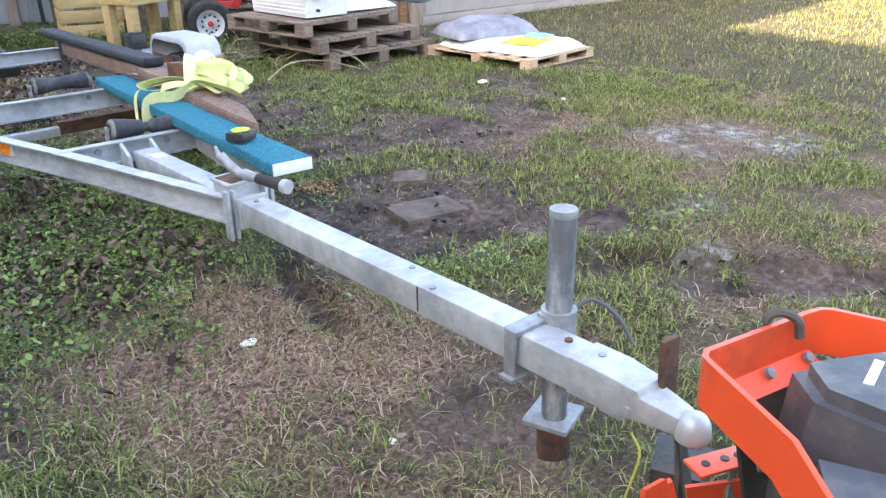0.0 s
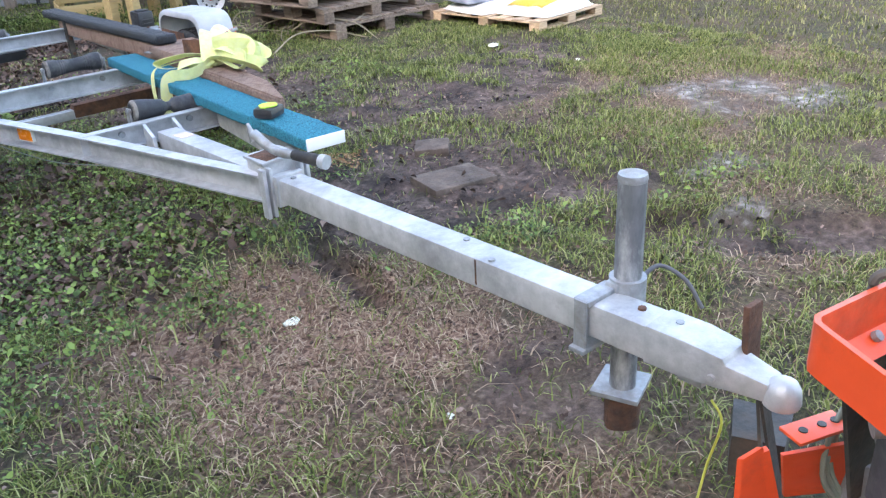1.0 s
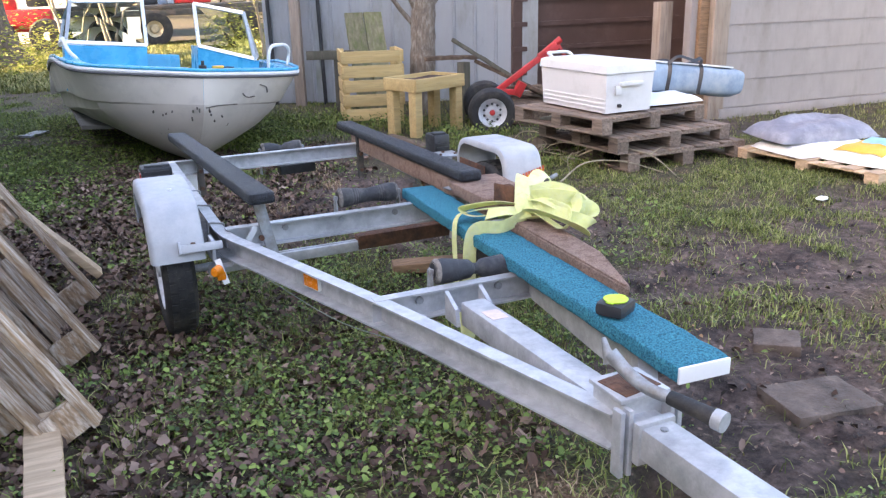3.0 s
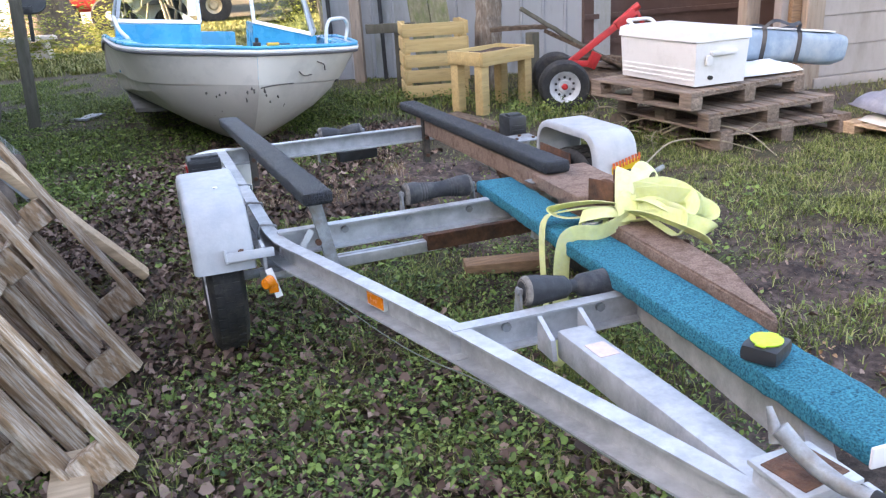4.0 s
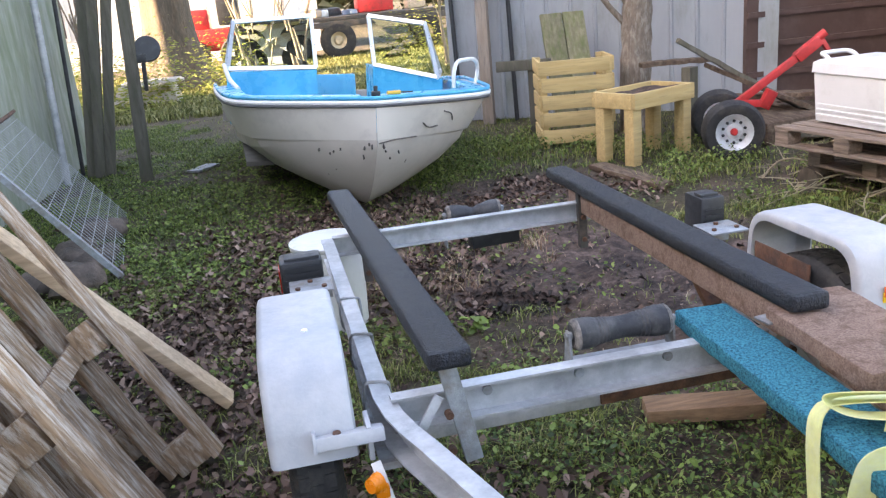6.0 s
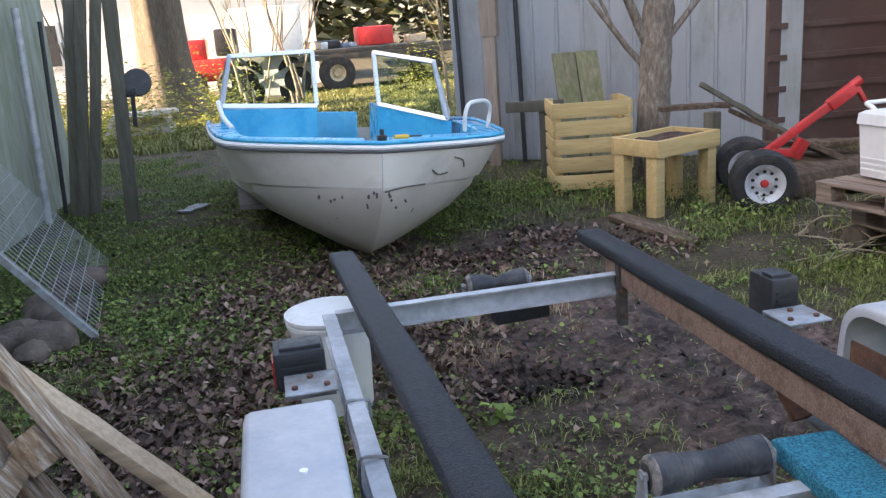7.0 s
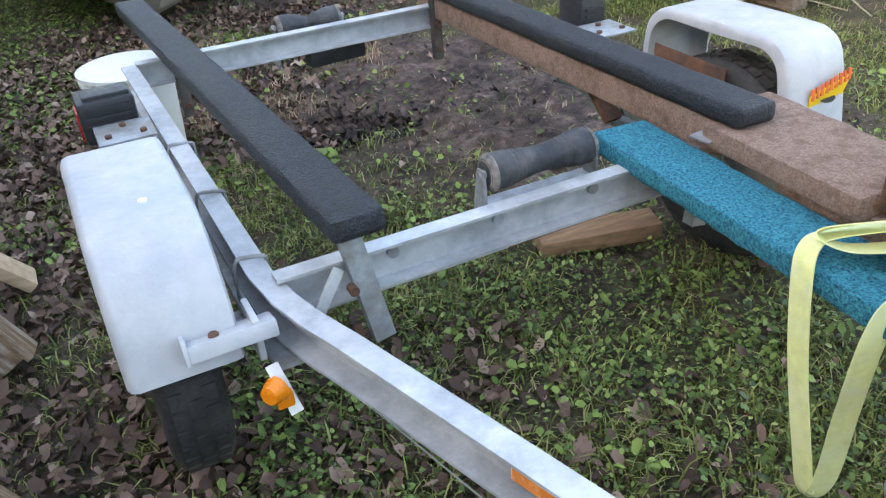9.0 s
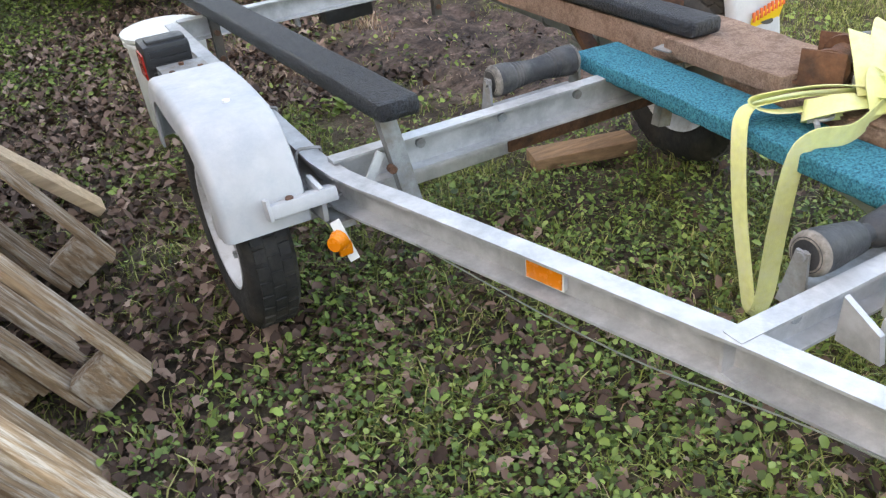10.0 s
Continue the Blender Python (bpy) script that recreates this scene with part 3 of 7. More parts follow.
blades("straw", *thin(x, y, sp), 0.036, 0.003, 2.2, STRAW, "dry straw-coloured grass lying flat")
# pale upright tufts before the boat's bow and round the bucket
x, y = scatter(22000, -1.0, 0.45, 5.5, 7.0)
blades("dry_tufts", *thin(x, y, tufts(x, y, 6, 81, 9, 0.58) * 0.6), 0.06, 0.0045, 0.9, STRAW, "pale dry grass tufts before the boat")
x, y = scatter(190000, -6, 12, 4, 16)
keep = ((x > 4.2) | (y > 6.2) | (x < -2.4)) & (x > 0.2)
x, y = x[keep], y[keep]
blades("far_grass", *thin(x, y, (1 - 0.92 * soil_at(x, y)) * np.clip(0.15 + 1.1 * tufts(x, y, 2.5, 12, 4), 0, 1) * (1 - 0.72 * blob(x, y, 1.4, 6.9, 1.3, 1.3))), 0.055, 0.006, 0.9, GRASS_FAR, "rough grass round the boat and buildings")
x, y = scatter(190000, -4.5, 1.6, 4.6, 13)
keep = ((y > 6.2) | (x < -2.4)) & (x < 0.2 + 1.4 * (y > 7.6))
x, y = x[keep], y[keep]
blades("shade_grass", *thin(x, y, (1 - 0.95 * soil_at(x, y)) * (0.04 + 0.96 * tufts(x, y, 2.2, 61, 9, 0.5))), 0.042, 0.006, 1.1, GRASS_DEEP, "deep green grass in the shade by the boat")
x, y = scatter(60000, -5, 5, 13.5, 24)
blades("sunlit_grass", x, y, 0.13, 0.022, 0.9, GRASS_FAR, "yellow-green grass in the sun beyond the boat")
x, y = scatter(40000, 4.2, 12, -4, 4)
blades("side_grass", x, y, 0.05, 0.008, 0.8, GRASS_FAR, "short pale lawn grass")
x, y = scatter(150000, 0.75, 3.7, 1.1, 5.0)
yp = tufts(x, y, 3.0, 505, 10, 0.535) * (1 - 0.6 * blob(x, y, 1.1, 2.55, 0.45, 0.45)) * (1 - wet_at(x, y) * 0.8)
blades("yellow_tufts", *thin(x, y, yp * 0.4), 0.05, 0.0045, 1.1, GRASS, "yellow-green grass tufts between patches of mud")
# clover and weeds in clumps
x, y = scatter(300000, -1.7, 2.4, 1.2, 5.4)
cp = np.clip(1.1 * blob(x, y, 0.05, 3.45, 0.85, 0.95) + 0.8 * blob(x, y, -0.75, 3.2, 0.6, 1.3) + blob(x, y, 0.86, 1.9, 0.32, 0.22) + 0.45 * blob(x, y, -0.55, 2.3, 0.8, 0.6) + 0.6 * blob(x, y, 0.2, 4.6, 0.6, 0.3) - 0.75 * soil_at(x, y), 0, 1) * (0.05 + 0.95 * tufts(x, y, 5, 90, 9, 0.47))
low = rng.uniform(0, 1, len(x)) < cp * 0.42
leaves("clover", x[low], y[low], 0.0135, 0.45, 0.035, CLOVER, "low clover and ground ivy under the trailer", "clover", 0.22)
high = ~low & (rng.uniform(0, 1, len(x)) < cp ** 2 * 0.05)
leaves("clover", x[high], y[high], 0.02, 0.45, 0.05, CLOVER, "broader green leaves standing over the clover", "clover", 0.2)
x, y = scatter(60000, -1.6, 1.6, 1.4, 5.4)
kp = np.clip(blob(x, y, 0.05, 3.3, 0.9, 0.9) + 0.6 * blob(x, y, -0.7, 3.0, 0.6, 1.3) + 0.6 * blob(x, y, 0.3, 4.4, 0.6, 0.3), 0, 1) * tufts(x, y, 4, 120, 9, 0.52) * (1 - 0.8 * soil_at(x, y))
blades("tall_grass", *thin(x, y, kp * 0.45), 0.07, 0.0045, 0.9, GRASS, "taller grass tufts growing between the rails")
x, y = scatter(30000, -2.4, 2.0, 1.5, 7.0)
wp = tufts(x, y, 3.2, 21, 6, 0.56) * (1 - 0.9 * soil_at(x, y)) * (1 - 0.8 * np.minimum(1, dry_at(x, y)))
leaves("weeds", *thin(x, y, wp), 0.022, 0.4, 0.045, WEED, "broad-leaved green weeds", "weeds", 0.25)
x, y = rng.normal(-0.14, 0.035, 26), rng.normal(5.03, 0.03, 26)
leaves("bright_weed", x, y, 0.045, 0.4, 0.06, WEED, "single bright green weed on bare earth", "weeds", 0.25)
x, y = scatter(90000, -3.2, 0.6, 4.8, 10.5)
mp_ = np.clip(1 - 0.9 * soil_at(x, y), 0, 1) * (0.1 + 0.9 * tufts(x, y, 3.0, 170, 7, 0.47))
leaves("ground_ivy", *thin(x, y, mp_ * 0.6), 0.024, 0.4, 0.03, GRASS_DEEP, "low green ground ivy and moss by the boat", "ground ivy", 0.2)
x, y = scatter(60000, 0.6, 3.2, 5.6, 9.4)
wq = np.clip(blob(x, y, 1.9, 6.95, 0.55, 0.45) + 0.9 * blob(x, y, 2.2, 6.2, 0.5, 0.5) + 0.8 * blob(x, y, 1.35, 8.2, 0.9, 0.35, -27) + 0.9 * blob(x, y, 0.75, 9.0, 0.5, 0.6), 0, 1) * tufts(x, y, 3, 230, 8, 0.46)
leaves("weeds", *thin(x, y, wq * 0.3), 0.022, 0.7, 0.12, GRASS_DEEP, "leafy green weeds by the planter and pallets", "weeds", 0.25)
blades("weed_grass", *thin(x, y, wq * 0.24), 0.085, 0.006, 0.8, GRASS, "long grass round the dolly and bin")
# leaf litter
x, y = scatter(120000, -2.6, 1.4, 1.8, 9.0)
dp = np.clip(0.95 * blob(x, y, -1.2, 4.4, 0.5, 2.2) + 0.7 * blob(x, y, -0.9, 5.9, 0.9, 0.9) + 0.75 * blob(x, y, 0.0, 6.9, 1.5, 0.6) + 0.55 * blob(x, y, -0.65, 3.0, 0.75, 1.1) + 0.02, 0, 1) * (0.08 + 0.92 * tufts(x, y, 3.0, 140, 8, 0.46))
leaves("fallen_leaves", *thin(x, y, dp * 0.5), 0.034, 0.55, 0.025, DEAD, "brown fallen leaves on damp ground", "leaves", 0.4)
x, y = scatter(7000, -1.5, 2.0, 1.0, 5.6)
leaves("scattered_leaves", x, y, 0.016, 0.4, 0.012, DEAD, "scattered brown leaf litter", "leaves", 0.35)


def lobed(name, x, y, size, material, label):
    """Curled five-lobed dead leaves, eleven triangles each."""
    n = len(x)
    a, s = rng.uniform(0, 2 * np.pi, n), size * rng.uniform(0.6, 1.25, n)
    z = height_at(x, y) + rng.uniform(0.008, 0.03, n)
    t, r = rng.normal(0, 0.3, n), rng.normal(0, 0.3, n)
    v = np.empty((n, 12, 3))
    for i in range(12):
        ang = 2 * np.pi * i / 11
        rad = 0.0 if i == 11 else (1.0 if i % 2 == 0 else 0.5) * (0.75 + 0.25 * math.cos(ang))
        lx, ly = rad * np.cos(ang) * s / 2, rad * np.sin(ang) * s / 2 * 0.9
        lz = rad ** 2 * s * rng.uniform(-0.05, 0.3, n) + lx * np.sin(t) + ly * np.sin(r)
        v[:, i, 0], v[:, i, 1], v[:, i, 2] = x + lx * np.cos(a) - ly * np.sin(a), y + lx * np.sin(a) + ly * np.cos(a), z + lz
    v[:, :, 2] -= np.minimum(0, v[:, :, 2].min(1) - height_at(x, y) - 0.001)[:, None]
    f = (np.arange(n)[:, None, None] * 12 + np.array([[k, (k + 1) % 11, 11] for k in range(11)])[None]).reshape(-1, 3)
    return soup(name, v.reshape(-1, 3), f, material, label, "leaves")


x, y = scatter(9000, -2.4, 1.2, 1.9, 7.4)
lp = np.clip(0.9 * blob(x, y, -1.15, 4.3, 0.5, 2.2) + 0.55 * blob(x, y, -0.7, 5.9, 1.0, 0.9) + 0.3 * blob(x, y, -0.6, 3.0, 0.9, 1.2) + 0.12 * blob(x, y, 0.1, 3.4, 0.8, 0.8) + 0.01, 0, 1) * (0.1 + 0.9 * tufts(x, y, 3.0, 300, 8, 0.47))
lobed("oak_leaves", *thin(x, y, lp * 0.5), 0.065, DEAD, "curled lobed brown leaves on damp ground")


x, y = scatter(26000, -1.2, 3.6, 0.6, 6.6)
mp2 = np.clip(soil_at(x, y) - 0.35, 0, 1) * tufts(x, y, 5, 410, 9, 0.55)
hx, hy = rng.normal(0.03, 0.13, 900), rng.normal(5.28, 0.07, 900)
cx_, cy_ = thin(x, y, mp2 * (0.35 + 0.5 * blob(x, y, 1.1, 2.4, 0.55, 0.5)))
CLOD = island_mat("wet_clods", [(0, (0.012, 0.008, 0.007)), (0.6, (0.04, 0.027, 0.022)), (1, (0.1, 0.07, 0.06))], 0.75, 0.4)
leaves("mud_clods", np.concatenate([cx_, hx]), np.concatenate([cy_, hy]), 0.026, 0.5, 0.006, CLOD, "dark crumbled clods of wet mud", "mud", 0.55)


# ---- buildings and distance ----


def wall_box(name, lo, hi, material, label):
    bm = B()
    c = [(p + q) / 2 for p, q in zip(lo, hi)]
    bx(bm, c, [q - p for p, q in zip(lo, hi)])
    return solo(name, bm, material, label, "wall", "structure", smooth=0)


# white metal shed, turned a little; local x runs along its front
SHED = pose(0.8, 10.5, 0, 0, 0, -26)


def shed_wall(name, lo, hi, label):
    w = wall_box(name, lo, hi, SHED_METAL, label)
    w.matrix_basis = SHED
    return w


shed = shed_wall("wall_shed", (0, 0, 0), (3.14, 0.12, 3.0), "white sheet-metal shed wall with upright ribs")
shed_wall("wall_shed_side", (0, 0.12, 0), (0.12, 4.0, 3.0), "white sheet-metal shed side wall")
shed_wall("wall_shed_end", (3.02, 0.12, 0), (3.14, 4.0, 3.0), "white sheet-metal shed end wall")
rb = B()
sweep(rb, [(-0.02, 0), (-0.01, 0.014), (0.01, 0.014), (0.02, 0)], [(0, 0, 0.02), (0, 0, 3.0)], (0, -1, 0))
rib = part("rib", rb, SHED_METAL, shed)
rib.matrix_basis = pose(0.08, 0, 0)
for i in range(1, 13):
    piece(rib, "rib", pose(0.08 + 0.235 * i, 0, 0), shed)
bm = B()
bx(bm, (1.5, 2.0, 3.06), (3.3, 4.4, 0.1))
solo("roof_shed", bm, ROOF, "flat dark shed roof", "roof", "structure").matrix_basis = SHED

# brown sheet-metal wall with level ribs between shed and garage
brown = wall_box("wall_brown", (3.35, 9.2, 0.0), (6.4, 9.3, 3.2), BROWN_METAL, "dark brown sheet-metal wall with level ribs")
bm = B()
bar(bm, (3.35, 9.19, 0), (6.4, 9.19, 0), 0.03, 0.05)
seam = part("rib", bm, BROWN_METAL, brown)
seam.matrix_basis = pose(0, 0, 0.3)
for i in range(1, 10):
    piece(seam, "rib", pose(0, 0, 0.3 + 0.27 * i), brown)

# garage: pale panelled front facing the yard
GY0 = 7.0
garage = wall_box("wall_garage", (4.4, GY0, 0.0), (13.0, GY0 + 0.15, 3.2), GARAGE_PANEL, "pale panelled garage front, stained near the ground")
wall_box("wall_garage_side", (6.25, GY0 + 0.15, 0.0), (6.4, 9.2, 3.2), GARAGE_PANEL, "pale garage side wall")
bm = B()
loft(bm, [[(0.003, 0.012, 0.0), (0.003, -0.004, 0.0), (0.003, 0.006, 0.252), (0.003, 0.012, 0.252)], [(8.1, 0.012, 0.0), (8.1, -0.004, 0.0), (8.1, 0.006, 0.252), (8.1, 0.012, 0.252)]])
panel = part("panel", bm, GARAGE_PANEL, garage)
panel.matrix_basis = pose(4.41, GY0 - 0.013, 0.1)
for r in range(1, 12):
    piece(panel, "panel", pose(4.41, GY0 - 0.013, 0.1 + 0.255 * r), garage)
bm = B()
bx(bm, (8.44, GY0 - 0.03, 0.04), (8.1, 0.06, 0.1), (0, 0, 0), 0.01)
solo("baseboard", bm, GARAGE_PANEL, "pale bottom rail along the garage front", "trim", "structure")
bm = B()
bx(bm, (4.36, GY0 + 0.02, 1.6), (0.18, 0.12, 3.2), (0, 0, 0), 0.006)
solo("trim", bm, JAMB_WOOD, "weathered timber door jamb", "door jamb", "structure")
bm = B()
bx(bm, (4.218, GY0 + 0.08, 1.6), (0.1, 0.1, 3.2), (0, 0, 0), 0.006)
solo("trim", bm, BLOCK_WOOD, "orange-brown timber door stop", "door jamb", "structure")
bm = B()
bx(bm, (4.13, GY0 + 0.12, 1.6), (0.07, 0.1, 3.2), (0, 0, 0), 0.006)
wobble(bm, 0.01, 6)
solo("trim", bm, GARAGE_PANEL, "flaking pale edge of the door opening", "door jamb", "structure")
bm = B()
bx(bm, (4.04, GY0 + 0.42, 0.54), (0.14, 0.12, 1.08), (0, 0, 0), 0.006)
solo("timber_post", bm, JAMB_WOOD, "short square timber post before the brown wall", "post")

# mossy wall along the yard's other side
fence = wall_box("wall_fence", (-3.02, 1.0, 0.0), (-2.9, 10.7, 2.3), FENCE_WALL, "mossy grey plywood wall along the yard")
wall_box("wall_fence_back", (-3.02, -12.0, 0.0), (-2.9, 1.0, 2.3), FENCE_WALL, "mossy grey plywood wall along the yard")
# unseen neighbouring house, added so that its shade covers the yard
wall_box("wall_house", (-14.0, -14.0, 0.0), (-6.5, 15.2, 4.6), HOUSE_WALL, "pale siding of an unseen house added to shade the yard")
bm = B()
loft(bm, [[(-14.4, yy, 4.6), (-6.1, yy, 4.6), (-10.2, yy, 6.1)] for yy in (-14.4, 15.6)])
# taller roof part, added to cut off the sunlit strip on the lawn
loft(bm, [[(-14.4, yy, 4.6), (-6.1, yy, 4.6), (-8.2, yy, 8.0), (-12.2, yy, 8.0)] for yy in (3.3, 15.6)])
solo("roof_house", bm, ROOF, "dark shingle roof of the unseen house, shaped to shade the yard", "roof", "structure", smooth=0)
# unseen wall, added at the yard's open end
wall_box("wall_house_behind", (-6.0, -12.5, 0.0), (9.0, -12.0, 4.0), HOUSE_WALL, "pale unseen siding added to close the yard")


# ---- boat trailer ----
TRAILER = Matrix.Translation((0.02, 1.11, 0)) @ pose(0, 0, 0, 0, 0, 2.3) @ Matrix.Translation((0, -1.1, 0))
trailer = thing("boat_trailer", "galvanised single-axle boat trailer with black carpeted bunks", "boat trailer", TRAILER)

# tongue: square tube with rounded edges
bm = B()
bar(bm, (0.004, 0.62, 0.4253), (0.004, 2.76, 0.368), 0.078, 0.072, bev=0.009)
part("tongue", bm, GALV, trailer, "galvanised square tongue tube")
# coupler
bm = B()
loft(bm, [[(0.004 - w, y, z0), (0.004 + w, y, z0), (0.004 + w, y, z1), (0.004 - w, y, z1)] for y, w, z0, z1 in
          ((0.68, 0.041, 0.386, 0.4625), (0.6, 0.041, 0.39, 0.464), (0.53, 0.037, 0.398, 0.458), (0.525, 0.034, 0.398, 0.446), (0.455, 0.024, 0.402, 0.436))])
bx(bm, (0.0, 0.6, 0.378), (0.02, 0.05, 0.03))
rod(bm, (-0.04, 0.545, 0.415), (0.044, 0.545, 0.415), 0.007)
coup = part("coupler", bm, GALV, trailer, "worn steel ball coupler", 0.004)
bm = B()
lathe(bm, [(0.002, 0.031), (0.013, 0.029), (0.022, 0.023), (0.028, 0.012), (0.03, 0.0), (0.031, -0.012), (0.029, -0.018)], pose(0.004, 0.44, 0.414))
part("ball_socket", bm, GALV, coup)
bm = B()
bar(bm, (0.045, 0.52, 0.41), (0.05, 0.53, 0.53), 0.045, 0.012, (0, 1, 0), 0.003)
part("latch_lever", bm, RUST, coup, "rusty upright coupler lever")
for i, (bx_, by_) in enumerate(((0.012, 0.72), (0.012, 0.64), (-0.02, 1.08), (0.02, 1.2), (0.0, 1.9))):
    bm = B()
    rod(bm, (bx_, by_, 0.4765 - 0.0268 * by_), (bx_, by_, 0.4825 - 0.0268 * by_), 0.008, n=8)
    part("bolt", bm, GALV_OLD if i else RUST, trailer)
# rust streak weld
bm = B()
bx(bm, (-0.0352, 1.115, 0.415), (0.001, 0.005, 0.06))
part("rust_streak", bm, RUST, trailer)

# jack: pipe, clamp, foot plate, rusty stub below
jack = part("jack_post", rod(B(), (0.068, 0.795, 0.228), (0.068, 0.795, 0.685), 0.027, n=24), JACK_STEEL, trailer, "scratched galvanised jack pipe")
bm = B()
lathe(bm, [(0.021, 0.0), (0.027, 0.0), (0.0285, 0.006), (0.0265, 0.014), (0.021, 0.014)], pose(0.068, 0.795, 0.676), 24)
part("pipe_rim", bm, GALV_OLD, jack)
bm = B()
bx(bm, (0.07, 0.8, 0.224), (0.108, 0.1, 0.012), (0, 0, 20), 0.003)
part("foot_plate", bm, GALV_OLD, jack)
bm = B()
bx(bm, (0, 0.815, 0.460), (0.094, 0.036, 0.012), (0, 0, 0), 0.002)
bx(bm, (-0.047, 0.815, 0.410), (0.006, 0.03, 0.11), (0, 0, 0), 0.002)
bx(bm, (-0.02, 0.815, 0.360), (0.08, 0.036, 0.01), (0, 0, 0), 0.002)
lathe(bm, [(0.028, -0.03), (0.036, -0.03), (0.036, 0.03), (0.028, 0.03)], pose(0.068, 0.795, 0.45), 24)
bx(bm, (0.045, 0.805, 0.45), (0.03, 0.03, 0.05), (0, 0, 0), 0.003)
part("jack_clamp", bm, GALV_OLD, trailer)
bm = B()
hose(bm, curve([(0.1, 0.785, 0.47), (0.145, 0.775, 0.48), (0.175, 0.735, 0.45), (0.195, 0.705, 0.39)]), 0.0045)
part("clamp_hook", bm, TRIM_GREY, trailer)
bm = B()
rod(bm, (0.07, 0.795, 0.13), (0.07, 0.795, 0.217), 0.036, 0.04, n=14)
wobble(bm, 0.008, 40)
part("rusty_stub", bm, RUST, trailer, "rusted pipe stub under the foot plate")

# box where the rails meet the tongue
bm = B()
bx(bm, (0.01, 2.03, 0.405), (0.112, 0.1, 0.11), (0, 0, 0), 0.004)
bx(bm, (0.01, 2.03, 0.464), (0.125, 0.115, 0.01), (0, 0, 0), 0.003)
box = part("hitch_box", bm, GALV, trailer)
for x_ in (-0.062, -0.041, 0.062, 0.082):
    bm = B()
    bx(bm, (x_, 1.965, 0.38), (0.012, 0.03, 0.15), (0, 0, 0), 0.003)
    part("lug", bm, GALV, box)
bm = B()
bx(bm, (0.004, 1.935, 0.388), (0.092, 0.02, 0.094), (0, 0, 0), 0.004)
part("collar", bm, GALV, box)
bm = B()
bx(bm, (0.01, 2.03, 0.4695), (0.1, 0.085, 0.003), (0, 0, 8), 0.001)
part("rust_patch", bm, RUST, box, "thin rust on the box lid")

# side rails: channels, angled in front and straight past the wheels
RAIL_Z = 0.388
for side in (-1, 1):
    front = [(-0.04, 2.0, RAIL_Z)] if side < 0 else [(0.07, 2.04, RAIL_Z), (0.185, 2.19, RAIL_Z), (0.205, 2.4, RAIL_Z)]
    path = front + [(side * 0.252, 2.8, RAIL_Z), (side * 0.368, 3.18, RAIL_Z), (side * 0.478, 3.53, RAIL_Z), (side * 0.506, 3.61, RAIL_Z), (side * 0.527, 3.69, RAIL_Z), (side * 0.54, 3.79, RAIL_Z), (side * 0.56, 5.08, RAIL_Z + 0.02)]
    prof = channel(0.044, 0.082, 0.006)
    bm = B()
    sweep(bm, [(side * u, v) for u, v in prof], path)
    rail = part("side_rail", bm, GALV, trailer, bev=0.0015)
    if side < 0:
        bm = B()
        hose(bm, curve([(-px - 0.028, py, RAIL_Z - drop) for px, py, drop in ((0.11, 2.25, 0.035), (0.215, 2.65, 0.035), (0.318, 3.0, 0.065), (0.45, 3.45, 0.035))]), 0.0016, 6)
        part("light_cable", bm, CABLE_GREY, rail)
    for yy in (3.83, 4.13, 4.42):
        bm = B()
        hose(bm, curve([(side * 0.517, yy, 0.437), (side * 0.545, yy + 0.005, 0.4405), (side * 0.574, yy, 0.437), (side * 0.576, yy, 0.355), (side * 0.545, yy, 0.347), (side * 0.517, yy, 0.365), (side * 0.517, yy, 0.437)], 4), 0.004, 6)
        part("cable_tie", bm, GALV_OLD, rail)
    # reflector on the outer web
    m = frame_of((side * 0.252, 2.8, RAIL_Z), (side * 0.368, 3.18, RAIL_Z))
    bm = B()
    bx(bm, (side * -0.002, 0.39, 0.002), (0.005, 0.078, 0.042), (0, 0, 0), 0.0015)
    bm.transform(m)
    refl = part("reflector", bm, ORANGE_LENS, trailer, "orange side reflector")
    bm = B()
    bx(bm, (side * -0.008, 0.39, 0.002), (0.012, 0.084, 0.048), (0, 0, 0), 0.0005)
    bm.transform(m)
    part("backing", bm, DECAL_WHITE, refl)


def cross(y, half, z, h=0.09):
    """A channel across the trailer, open to the front."""
    bm = B()
    sweep(bm, channel(0.036, h, 0.006), [(-half, y, z), (half, y, z)])
    return part("crossbar", bm, GALV, trailer, bev=0.0015)


x1 = cross(2.83, 0.275, 0.39, 0.082)
x2 = cross(3.748, 0.525, 0.398, 0.085)
x3 = cross(5.068, 0.54, 0.418, 0.075)
# lugs where the tongue meets the first crossbar
for x_ in (-0.055, 0.055):
    bm = B()
    loft(bm, [[(x_ + s, 2.81, 0.425), (x_ + s, 2.74, 0.39), (x_ + s, 2.73, 0.34), (x_ + s, 2.81, 0.34)] for s in (-0.006, 0.006)])
    part("gusset", bm, GALV, x1, bev=0.002)
for y_, xs, z_ in ((2.805, (-0.13, 0.13), 0.4), (3.723, (-0.3, -0.075, 0.15), 0.41)):
    for x_ in xs:
        bm = B()
        rod(bm, (x_, y_ + 0.05, z_), (x_, y_ + 0.028, z_), 0.012, n=10)
        part("bolt", bm, GALV_OLD, trailer)
bm = B()
bx(bm, (0.004, 2.62, 0.4085), (0.05, 0.07, 0.002), (-1.5, 0, 0))
part("label", bm, PINK_LABEL, trailer, "faded paper label on the tongue")


